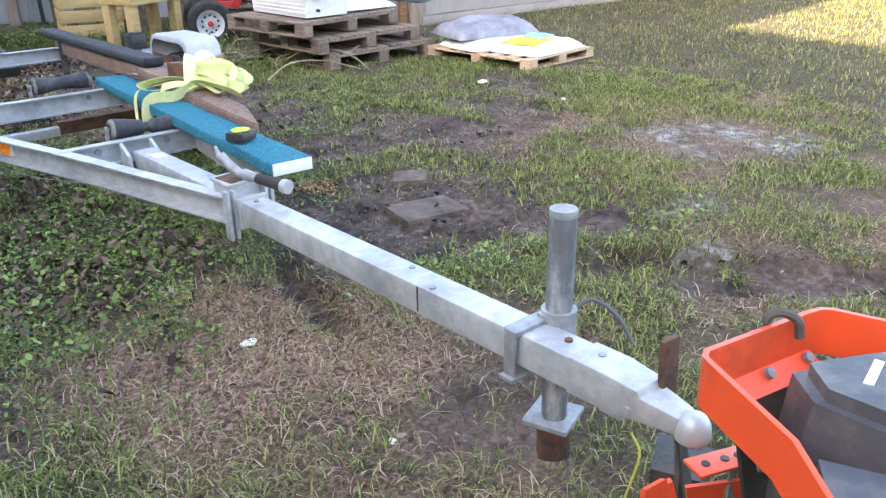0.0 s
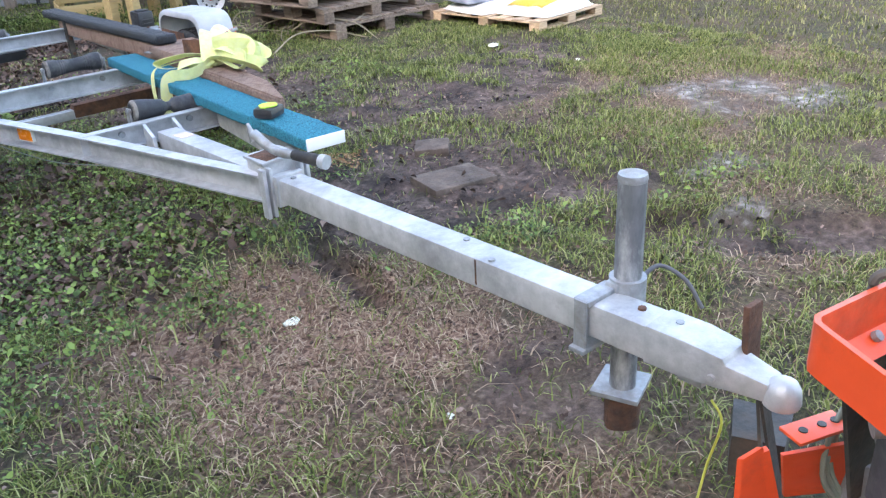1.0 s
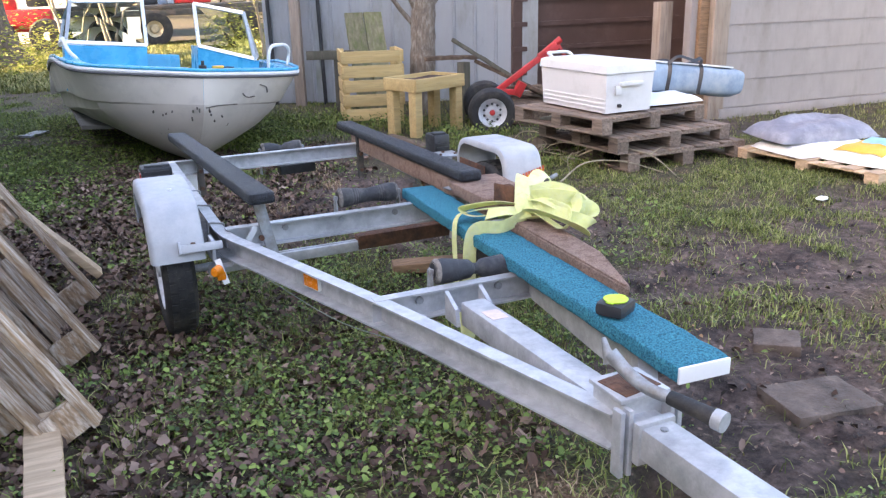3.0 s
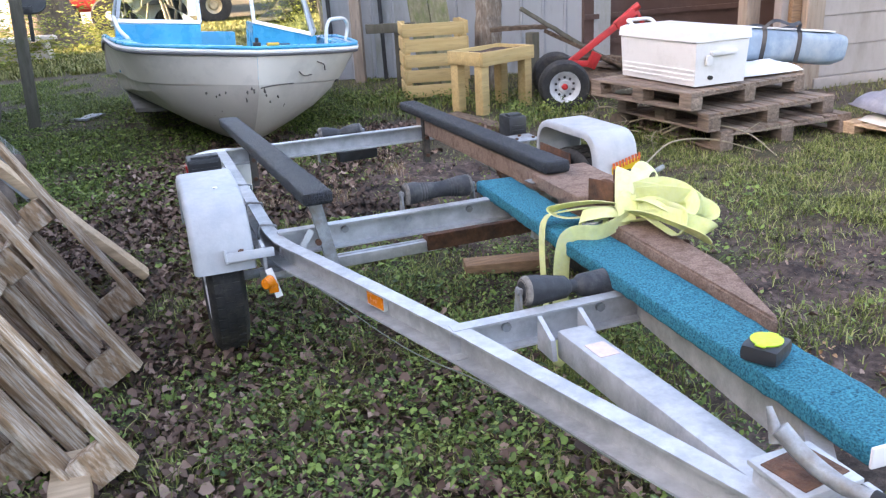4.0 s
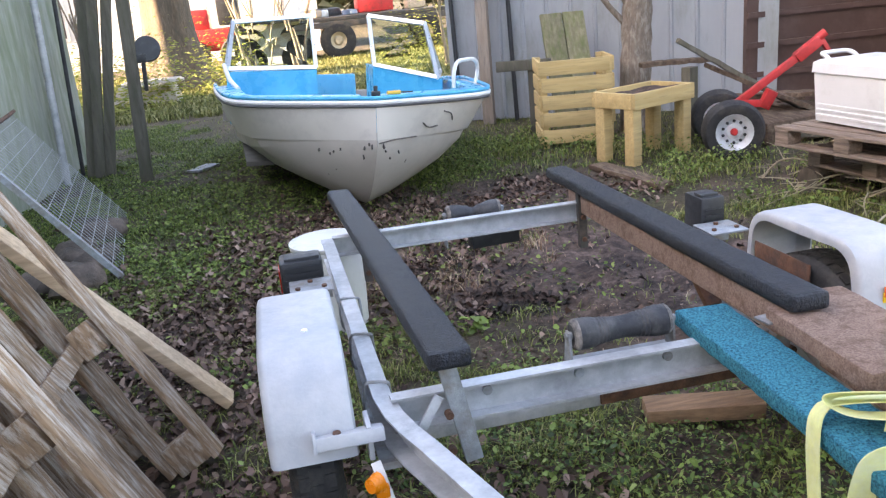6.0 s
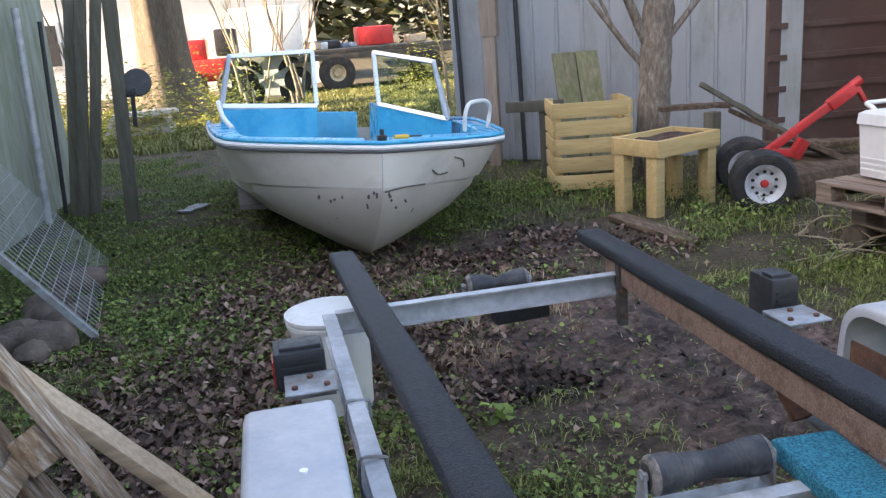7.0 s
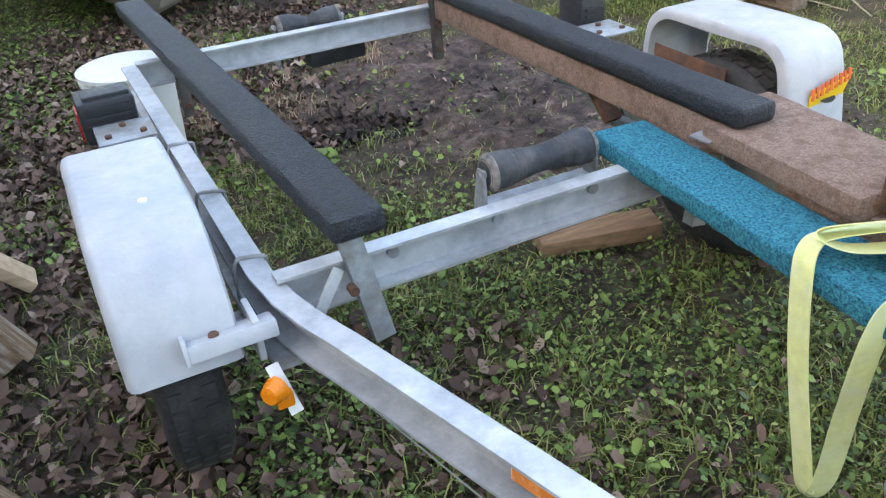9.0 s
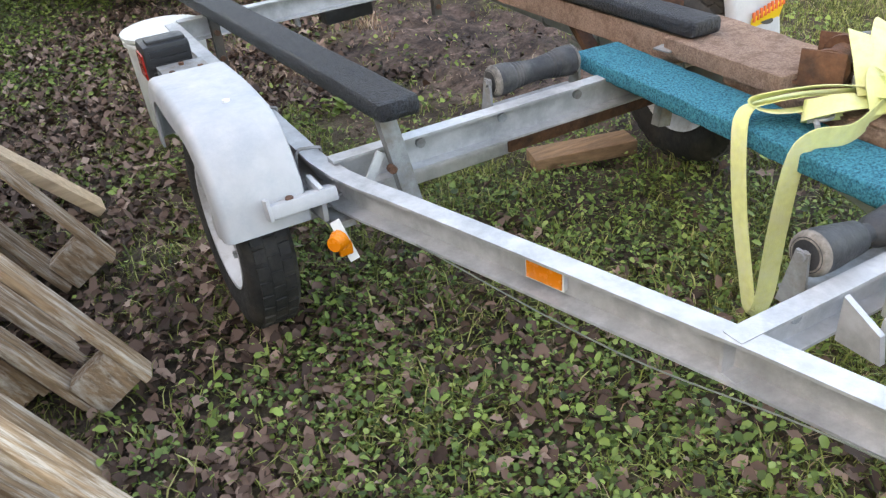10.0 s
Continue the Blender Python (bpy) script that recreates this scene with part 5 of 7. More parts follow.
# tubes: grab rail on one side, raked stay on the other
bm = B()
hose(bm, curve([(0.64, 7.06, 0.75), (0.635, 7.04, 0.84), (0.66, 7.05, 0.91), (0.73, 7.1, 0.925), (0.81, 7.17, 0.92), (0.845, 7.2, 0.87), (0.83, 7.2, 0.745)], 6), 0.013, 10)
part("grab_rail", bm, WHITE_PAINT, boat)
bm = B()
hose(bm, curve([(-0.8, 7.62, 0.9), (-0.775, 7.45, 0.82), (-0.725, 7.3, 0.765)], 5), 0.015, 10)
part("stay", bm, WHITE_PAINT, boat)
# things inside: seat backs, cooler-white seat, wheel
for x_, w in ((0.1, 0.36), (-0.5, 0.4)):
    bm = B()
    bx(bm, (x_, 8.9, 0.58), (w, 0.08, 0.3), (-8, 0, 0), 0.02)
    part("seat_back", bm, BOAT_BLUE, boat)
bm = B()
bx(bm, (0.05, 8.3, 0.5), (0.36, 0.26, 0.14), (0, 0, 0), 0.03)
part("seat_cushion", bm, SEAT_WHITE, boat)
bm = B()
ringp = [(-0.3 + 0.13 * math.cos(q), 8.12 + 0.04 * math.sin(q), 0.72 + 0.13 * math.sin(q)) for q in np.linspace(0, 2 * math.pi, 25)]
hose(bm, ringp, 0.011, 8)
for q in (0.3, 2.8, 4.7):
    rod(bm, (-0.3, 8.12, 0.72), (-0.3 + 0.13 * math.cos(q), 8.12 + 0.04 * math.sin(q), 0.72 + 0.13 * math.sin(q)), 0.008, n=8)
part("steering_wheel", bm, LAMP_BLACK, boat)
# cleat and a yellow-handled screwdriver left on the bow
bm = B()
rod(bm, (0.03, 6.56, 0.75), (0.03, 6.56, 0.82), 0.012, n=10)
bx(bm, (0.03, 6.56, 0.775), (0.05, 0.04, 0.03), (0, 0, 0), 0.006)
part("bow_light", bm, LAMP_BLACK, boat)
tool = thing("screwdriver", "yellow-handled screwdriver lying on the boat's foredeck", "screwdriver", BOAT)
bm = B()
rod(bm, (0.1, 6.57, 0.777), (0.18, 6.59, 0.777), 0.011, 0.013, n=10)
part("handle", bm, BAG_YELLOW, tool)
bm = B()
rod(bm, (0.18, 6.59, 0.777), (0.26, 6.61, 0.777), 0.005, n=8)
part("shaft", bm, LAMP_BLACK, tool)


# ---- loose things on the trailer ----


def plank(name, a, b, w, h, material, label, category="board", ends=None, up=(0, 0, 1), worn=0.003):
    bm = B()
    bar(bm, a, b, w, h, up, min(w, h) * 0.12)
    bmesh.ops.subdivide_edges(bm, edges=[e for e in bm.edges if e.calc_length() > 0.4], cuts=12, use_grid_fill=True)
    wobble(bm, worn, 14)
    return solo(name, bm, material, label, category, smooth=50)


blue = thing("carpeted_board", "long plank wrapped in teal-blue marine carpet, lying on the trailer", "board")
bm = B()
bar(bm, (0.171, 2.022, 0.469), (0.205, 3.887, 0.452), 0.138, 0.042, bev=0.008)
bmesh.ops.subdivide_edges(bm, edges=[e for e in bm.edges if e.calc_length() > 0.4], cuts=60, use_grid_fill=True)
wobble(bm, 0.004, 30)
part("carpet", bm, BLUE_CARPET, blue, smooth=60)
bm = B()
bar(bm, (0.1709, 2.016, 0.469), (0.171, 2.023, 0.469), 0.135, 0.039, bev=0.003)
part("bare_end", bm, DECAL_WHITE, blue, "bare white-painted plank end")

brown = thing("brown_bunk_board", "plank wrapped in brown marine carpet with a slanted end", "board")
bm = B()
loft(bm, [[(0.252, 2.42, z), (0.275, 2.45, z), (0.36, 2.72, z), (0.405, 3.5, z), (0.275, 3.5, z)] for z in (0.468, 0.508)])
bmesh.ops.bevel(bm, geom=list(bm.edges), offset=0.006, segments=2, affect="EDGES")
part("carpet", bm, BROWN_CARPET, brown, smooth=50)
plank("brown_bunk_board", (0.3, 3.3, 0.525), (0.325, 3.7, 0.505), 0.1, 0.045, BROWN_CARPET, "short brown carpeted plank laid by the bunk")
plank("brown_bunk_board", (0.43, 3.24, 0.5), (0.455, 3.78, 0.495), 0.13, 0.05, BROWN_CARPET, "brown carpeted plank beside the fender")

# rusty hand winch lying on the planks
winch = thing("hand_winch", "rusty hand winch lying on the planks", "winch", pose(0.36, 3.27, 0.565, 0, 0, 25))
bm = B()
rod(bm, (-0.05, 0, 0), (0.05, 0, 0), 0.026, n=16)
rod(bm, (-0.055, 0, 0), (-0.045, 0, 0), 0.042, n=16)
rod(bm, (0.045, 0, 0), (0.055, 0, 0), 0.042, n=16)
part("drum", bm, RUST, winch)
bm = B()
bx(bm, (0, 0.02, -0.035), (0.12, 0.1, 0.008), (0, 0, 0), 0.002)
bx(bm, (-0.062, 0.01, 0), (0.006, 0.09, 0.08), (0, 0, 0), 0.002)
bx(bm, (0.062, 0.01, 0), (0.006, 0.09, 0.08), (0, 0, 0), 0.002)
part("frame", bm, RUST, winch)
bm = B()
hose(bm, curve([(0.06, 0, 0.01), (0.1, 0.0, 0.02), (0.1, -0.06, 0.04), (0.14, -0.07, 0.05)], 4), 0.008, 8)
part("crank", bm, GALV_OLD, winch)
bm = B()
lathe(bm, [(0.002, 0.0), (0.026, 0), (0.03, 0.004), (0.03, 0.07), (0.026, 0.075), (0.002, 0.075)], pose(0.43, 3.23, 0.54, 90, 0, -60), 20)
solo("roller_cap", bm, WHITE_PAINT, "short pale plastic roller lying on the plank", "roller")


def ribbon(bm, pts, w, tilt=0.0, t=0.0022, n=7, twist=0.0):
    """A flat strap along points, carried on without needless twist from its first width, which lies level, turned by tilt degrees."""
    line = curve(pts, n)
    rings, side = [], None
    for i, p in enumerate(line):
        d = (line[min(i + 1, len(line) - 1)] - line[max(i - 1, 0)]).normalized()
        if side is None:
            side = d.cross(Vector((0, 0, 1)))
            side = side.normalized() if side.length > 0.1 else Vector((0.6, -0.8, 0))
            side = Matrix.Rotation(radians(tilt), 3, d) @ side
        side = (Matrix.Rotation(radians(twist / len(line)), 3, d) @ (side - d * side.dot(d))).normalized()
        nrm = d.cross(side).normalized() * t / 2
        rings.append([p - side * w / 2 - nrm, p + side * w / 2 - nrm, p + side * w / 2 + nrm, p - side * w / 2 + nrm])
    return loft(bm, rings)


strap = thing("tow_strap", "bundled fluorescent yellow webbing strap draped over the planks", "strap")
W = 0.045
rs = random.Random(31)


def web(pts, tilt=0.0, twist=0.0, w=W):
    bm = B()
    ribbon(bm, pts, w, tilt, twist=twist)
    part("webbing", bm, STRAP_YELLOW, strap, smooth=60)


# the long end hangs over the board's edge and comes back up
web([(0.33, 3.17, 0.54), (0.25, 3.24, 0.53), (0.18, 3.285, 0.515), (0.14, 3.29, 0.505), (0.116, 3.275, 0.46), (0.104, 3.24, 0.32), (0.1, 3.195, 0.17), (0.104, 3.17, 0.085), (0.114, 3.15, 0.13),
     (0.11, 3.14, 0.3), (0.114, 3.13, 0.455), (0.14, 3.12, 0.503), (0.22, 3.1, 0.503), (0.31, 3.11, 0.53)], 8, 15)
web([(0.33, 3.16, 0.55), (0.25, 3.21, 0.556), (0.175, 3.275, 0.535), (0.15, 3.29, 0.52), (0.18, 3.25, 0.507), (0.26, 3.19, 0.52), (0.33, 3.14, 0.535)], 20, 40)
web([(0.32, 3.14, 0.53), (0.26, 3.15, 0.54), (0.21, 3.19, 0.525), (0.22, 3.21, 0.51), (0.28, 3.17, 0.515)], -15, -30)
# loops fanned to the far side, folded flat on one another
for k, tip in enumerate(((0.40, 2.89, 0.513), (0.36, 2.94, 0.52), (0.455, 2.94, 0.517), (0.50, 3.0, 0.53), (0.535, 3.06, 0.522), (0.54, 3.12, 0.54), (0.48, 3.06, 0.56), (0.43, 3.0, 0.55), (0.49, 3.16, 0.53))):
    a_, t_ = Vector((0.335 + rs.uniform(-0.02, 0.02), 3.13 + rs.uniform(-0.02, 0.02), 0.515 + 0.008 * k)), Vector(tip)
    d = t_ - a_
    s_ = Vector((-d.y, d.x, 0)).normalized() * rs.uniform(0.025, 0.05) * (1 if k % 2 else -1)
    up = Vector((0, 0, 1))
    bow = rs.uniform(0.025, 0.045)
    web([a_, a_ + d * 0.35 - s_ * 0.4 + up * 0.02, a_ + d * 0.75 - s_ * 0.3 + up * 0.008, t_ - s_ * 0.1, t_ + s_ * 0.5 + up * bow * 0.55, a_ + d * 0.75 + s_ + up * bow, a_ + d * 0.35 + s_ * 0.7 + up * bow * 1.1, a_ + up * 0.025],
        rs.uniform(-25, 25), rs.uniform(-50, 50), W * rs.uniform(0.92, 1.05))
# two flaps standing up from the knot
web([(0.33, 3.13, 0.54), (0.36, 3.165, 0.59), (0.4, 3.2, 0.63), (0.44, 3.225, 0.635), (0.465, 3.215, 0.605), (0.43, 3.18, 0.57), (0.37, 3.14, 0.545)], 5, 25, 0.055)
web([(0.31, 3.14, 0.545), (0.335, 3.185, 0.6), (0.36, 3.225, 0.635), (0.38, 3.23, 0.61), (0.365, 3.19, 0.565), (0.34, 3.15, 0.545)], -10, 50, 0.05)
web([(0.3, 3.1, 0.52), (0.31, 3.13, 0.565), (0.34, 3.15, 0.575), (0.37, 3.14, 0.55), (0.38, 3.1, 0.52)], 0, 20, 0.05)
bm = B()
hose(bm, curve([(0.2, 3.16, 0.5), (0.225, 3.19, 0.508), (0.26, 3.2, 0.505)], 5), 0.006, 8)
hose(bm, curve([(0.205, 3.19, 0.5), (0.235, 3.165, 0.506), (0.265, 3.18, 0.503)], 5), 0.005, 8)
part("hook", bm, GALV, strap, "steel hook")

# tape measure
tape = thing("tape_measure", "black and lime-green tape measure on the teal board", "tape measure", pose(0.15, 2.33, 0.491, 0, 0, 30))
bm = B()
bx(bm, (0, 0, 0.018), (0.085, 0.075, 0.036), (0, 0, 0), 0.014)
part("case", bm, LAMP_BLACK, tape)
bm = B()
lathe(bm, [(0.018, 0.0), (0.03, 0.0), (0.031, 0.003), (0.018, 0.003)], pose(0, 0, 0.036), 20)
bx(bm, (0.0, 0, 0.0372), (0.07, 0.02, 0.003), (0, 0, 0), 0.001)
part("cover", bm, TAPE_GREEN, tape)

# claw hammer resting across the box
ham = thing("claw_hammer", "worn steel claw hammer resting on the trailer's box", "hammer", pose(-0.07, -0.035, 0.0))
bm = B()
hose(bm, curve([(0.03, 2.1, 0.535), (0.05, 2.06, 0.5), (0.06, 2.0, 0.49), (0.075, 1.95, 0.492)], 5), 0.016, 10, 0.8)
rod(bm, (0.03, 2.1, 0.51), (0.028, 2.125, 0.56), 0.014, 0.005, n=10)
part("head", bm, GALV_OLD, ham)
bm = B()
rod(bm, (0.075, 1.955, 0.491), (0.105, 1.86, 0.487), 0.015, 0.018, n=12)
part("grip", bm, RUBBER, ham, "dark rubber grip")
bm = B()
rod(bm, (0.105, 1.86, 0.487), (0.112, 1.84, 0.486), 0.02, 0.021, n=14)
part("pommel", bm, GALV, ham)

# timber block below the second crossbar
plank("timber_block", (0.175, 4.18, 0.026), (0.515, 4.105, 0.026), 0.1, 0.046, BLOCK_WOOD, "brown timber block lying in the grass", "timber")

# white pail at the trailer's rear corner
pail = thing("bucket", "white plastic bucket standing at the trailer's rear corner", "bucket", pose(-0.7, 5.31, 0))
bm = B()
lathe(bm, [(0.002, 0.005), (0.125, 0.0), (0.13, 0.006), (0.142, 0.34), (0.152, 0.342), (0.152, 0.355), (0.145, 0.36), (0.145, 0.372), (0.136, 0.372), (0.125, 0.02), (0.002, 0.015)], Matrix(), 40)
part("body", bm, WHITE_PAINT, pail)
bm = B()
lathe(bm, [(0.002, 0.37), (0.13, 0.37), (0.15, 0.362), (0.155, 0.366), (0.155, 0.378), (0.14, 0.384), (0.002, 0.38)], Matrix(), 40)
part("lid", bm, WHITE_PAINT, pail)

# pavers, clod and scraps
for nm, c, s, r, lab in (("paving_slab", (1.005, 2.445, -0.008), (0.31, 0.21, 0.045), (1, 2, -6), "muddy square paving slab sunk in mud"),
                         ("paving_slab", (1.2, 2.83, -0.004), (0.16, 0.13, 0.05), (4, -3, -42), "small broken paving slab in the mud")):
    bm = B()
    bx(bm, c, s, r, 0.006)
    bmesh.ops.subdivide_edges(bm, edges=[e for e in bm.edges if e.calc_length() > 0.1], cuts=6, use_grid_fill=True)
    solo(nm, wobble(bm, 0.006, 18), STONE, lab, "paving slab")
for c, s in (((-0.109, 1.865, 0.012), 0.028), ((2.9, 4.26, 0.015), 0.045), ((2.95, 3.5, 0.01), 0.02), ((-0.05, 1.2, 0.006), 0.016)):
    bm = B()
    bmesh.ops.create_icosphere(bm, subdivisions=2, radius=1, matrix=Matrix.Translation(c) @ Matrix.Diagonal((s, s * 0.7, s * 0.25, 1)))
    solo("scrap", wobble(bm, 0.008, 60), PAPER, "small white scrap lying in the grass", "scrap")
x, y = rng.normal(0.8, 0.07, 420), rng.normal(3.05, 0.055, 420)
CHIPS = island_mat("wood_chips", [(0, (0.3, 0.15, 0.07)), (1, (0.6, 0.38, 0.22))], 0.9, 0.2)
leaves("sawdust", x, y, 0.016, 0.3, 0.01, CHIPS, "spill of orange sawdust and chips on the mud", "sawdust")

# ---- riding mower at the coupler ----
mow = thing("riding_mower", "orange-red zero-turn mower, engine guard towards the coupler", "lawn mower", pose(0.08, 0.045, -0.03))
C_, D_ = (-0.262, 0.14, 0.655), (0.17, -0.12, 0.672)
bm = B()
sweep(bm, [(-0.004, -0.036), (0.004, -0.036), (0.004, 0.036), (-0.004, 0.036)],
      [(-0.29, 0.07, 0.62), C_, (-0.222, 0.272, 0.672), (-0.214, 0.287, 0.672), (-0.2, 0.295, 0.672), (0.005, 0.266, 0.672), (0.025, 0.26, 0.672), (0.036, 0.247, 0.672), D_])
guard = part("engine_guard", bm, MOWER_ORANGE, mow, "bent orange steel engine guard", bev=0.0015)
bm = B()
bar(bm, (-0.19, 0.281, 0.638), (0.01, 0.252, 0.638), 0.05, 0.005, (0, -0.6, 1))
part("guard_flange", bm, MOWER_ORANGE, guard)
for f in (0.1, 0.5, 0.9):
    bm = B()
    q = Vector((-0.19, 0.279, 0.642)).lerp(Vector((0.01, 0.25, 0.642)), f)
    rod(bm, q, q + Vector((0, -0.006, 0.006)), 0.008, n=8)
    part("bolt", bm, GALV_OLD, guard)
bm = B()
hose(bm, curve([(-0.075, 0.283, 0.68), (-0.075, 0.285, 0.716), (-0.065, 0.272, 0.727), (-0.05, 0.255, 0.716), (-0.045, 0.251, 0.69)], 5), 0.007, 8)
part("guard_hook", bm, MOWER_DARK, guard)
bm = B()
loft(bm, [[(-0.16, 0.274, 0.625), (0.01, 0.247, 0.625), (0.03, 0.244, 0.36), (-0.09, 0.256, 0.36)], [(-0.16, 0.268, 0.625), (0.01, 0.241, 0.625), (0.03, 0.238, 0.36), (-0.09, 0.25, 0.36)]])
part("heat_shield", bm, MOWER_DARK, mow, "dusty dark heat shield")
# engine cover: rounded grey housing with a recessed lid
bm = B()
loft(bm, [[(-0.105, 0.23, z), (-0.16, 0.172, z), (-0.158, 0.05, z), (-0.14, -0.2, z), (0.14, -0.2, z), (0.14, 0.08, z), (-0.02, 0.19, z)] for z in (0.4, 0.6)] +
     [[(-0.108, 0.222, 0.672), (-0.152, 0.168, 0.672), (-0.15, 0.05, 0.675), (-0.13, -0.2, 0.68), (0.13, -0.2, 0.69), (0.13, 0.07, 0.69), (-0.028, 0.178, 0.678)]])
cover = part("engine_cover", bm, MOWER_GREY, mow, "scuffed charcoal engine cover", bev=0.014)
bm = B()
loft(bm, [[(-0.1, 0.205, z), (-0.141, 0.158, z), (-0.137, 0.08, z + 0.002), (-0.02, 0.07, z + 0.008), (0.02, 0.13, z + 0.009), (-0.03, 0.166, z + 0.004)] for z in (0.672, 0.692)])
lid = part("lid", bm, MOWER_GREY, cover, bev=0.006)
for k, (dx, m_) in enumerate(((0.0, DECAL_WHITE), (0.035, DECAL_RED))):
    bm = B()
    bar(bm, (-0.1 + dx, 0.13 - dx, 0.6955), (-0.04 + dx, 0.145 - dx, 0.699), 0.012, 0.002)
    part("decal", bm, m_, lid)
bm = B()
rod(bm, (-0.16, 0.19, 0.58), (-0.18, 0.215, 0.575), 0.02, n=16)
part("cap", bm, GALV_OLD, cover)
# side body: orange rim, grey panel, red mark
bm = B()
loft(bm, [[(-0.36, 0.12, z), (-0.3, 0.16, z), (-0.24, 0.05, z), (-0.24, -0.35, z), (-0.42, -0.35, z), (-0.43, 0.0, z)] for z in (0.3, 0.575, 0.6)])
body = part("side_body", bm, MOWER_ORANGE, mow, bev=0.008)
body.matrix_basis = pose(0.1, -0.01, 0.012)
bm = B()
loft(bm, [[(-0.35, 0.105, z), (-0.31, 0.135, z), (-0.262, 0.04, z), (-0.262, -0.34, z), (-0.44, -0.34, z), (-0.44, 0.0, z)] for z in (0.4, 0.615, 0.628)])
pn = part("side_panel", bm, MOWER_GREY, body, bev=0.012)
bm = B()
bar(bm, (-0.33, 0.04, 0.6285), (-0.31, -0.12, 0.6285), 0.045, 0.002)
part("decal", bm, DECAL_RED, pn)
for k in range(3):
    bm = B()
    bar(bm, (-0.34, 0.02 - 0.045 * k, 0.63), (-0.31, 0.02 - 0.045 * k, 0.63), 0.01, 0.002)
    part("decal", bm, DECAL_WHITE, pn)
# lower frame: orange caster bracket, dark straps, cables
bm = B()
loft(bm, [[(-0.19, 0.383, 0.42), (-0.155, 0.372, 0.43), (-0.1, 0.34, 0.2), (-0.19, 0.375, 0.2)], [(-0.185, 0.375, 0.42), (-0.15, 0.364, 0.43), (-0.095, 0.332, 0.2), (-0.185, 0.367, 0.2)]])
bar(bm, (-0.152, 0.37, 0.42), (-0.098, 0.338, 0.2), 0.012, 0.03)
part("bracket", bm, MOWER_ORANGE, mow, bev=0.002)
bm = B()
bar(bm, (-0.125, 0.34, 0.45), (-0.03, 0.308, 0.45), 0.045, 0.006)
loft(bm, [[(-0.12, 0.352, 0.41), (-0.03, 0.285, 0.425), (0.01, 0.295, 0.3), (-0.07, 0.362, 0.29)], [(-0.124, 0.346, 0.41), (-0.034, 0.279, 0.425), (0.006, 0.289, 0.3), (-0.074, 0.356, 0.29)]])
fr_ = part("frame", bm, MOWER_ORANGE, mow, bev=0.0015)
for q_ in (0.25, 0.6, 0.85):
    bm = B()
    p_ = Vector((-0.125, 0.34, 0.453)).lerp(Vector((-0.03, 0.308, 0.453)), q_)
    rod(bm, p_, p_ + Vector((0, 0, 0.002)), 0.007, n=10)
    part("hole", bm, MOWER_DARK, fr_)
bm = B()
bx(bm, (-0.05, 0.265, 0.33), (0.045, 0.03, 0.17), (8, 0, 35), 0.004)
part("frame_post", bm, GALV_OLD, mow, "grey steel post")
for a_, b__, w_ in (((0.055, 0.49, 0.37), (-0.02, 0.41, 0.18), 0.02), ((0.02, 0.465, 0.4), (0.0, 0.39, 0.18), 0.024)):
    bm = B()
    bar(bm, a_, b__, w_, 0.006, (0, 1, 0.4))
    part("strap_bar", bm, MOWER_DARK, mow)
bm = B()
loft(bm, [[(0.0, 0.5, z), (0.1, 0.56, z), (0.14, 0.46, z), (0.04, 0.42, z)] for z in (0.2, 0.29)])
part("hitch_mount", bm, MOWER_DARK, mow, "dark steel hitch mount", bev=0.006)
for k in range(3):
    bm = B()
    hose(bm, curve([(-0.03, 0.31, 0.47 - 0.01 * k), (-0.06 + 0.012 * k, 0.31, 0.43), (-0.075 + 0.012 * k, 0.3, 0.36), (-0.05, 0.26 - 0.01 * k, 0.3), (-0.06, 0.2, 0.26)], 6), 0.0045, 8)
    part("cable", bm, CABLE_GREY, mow)
bm = B()
bx(bm, (-0.03, 0.235, 0.54), (0.06, 0.02, 0.05), (10, 20, 30), 0.006)
bx(bm, (-0.07, 0.225, 0.5), (0.05, 0.03, 0.04), (-20, 10, 10), 0.006)
rod(bm, (-0.1, 0.22, 0.5), (-0.02, 0.2, 0.46), 0.016, n=12)
part("engine_fitting", bm, GALV_OLD, mow, "grey metal engine fitting")
for x_, y_ in ((-0.1, -0.1), (0.35, -0.1)):
    bm = B()
    lathe(bm, [(0.1, -0.11), (0.2, -0.12), (0.23, -0.09), (0.235, 0.0), (0.23, 0.09), (0.2, 0.12), (0.1, 0.11)], pose(x_, y_ - 0.15, 0.265, 0, 90, 0), 32)
    part("wheel", bm, RUBBER, mow)
bm = B()
hose(bm, curve([(0.06, 0.58, 0.33), (0.05, 0.55, 0.3), (0.03, 0.56, 0.2), (-0.03, 0.54, 0.1), (-0.06, 0.5, 0.04), (-0.05, 0.48, 0.01)], 6), 0.0025, 8)
solo("trailer_wire", bm, ROPE_YG, "loose yellow and green wire hanging from the coupler", "wire")


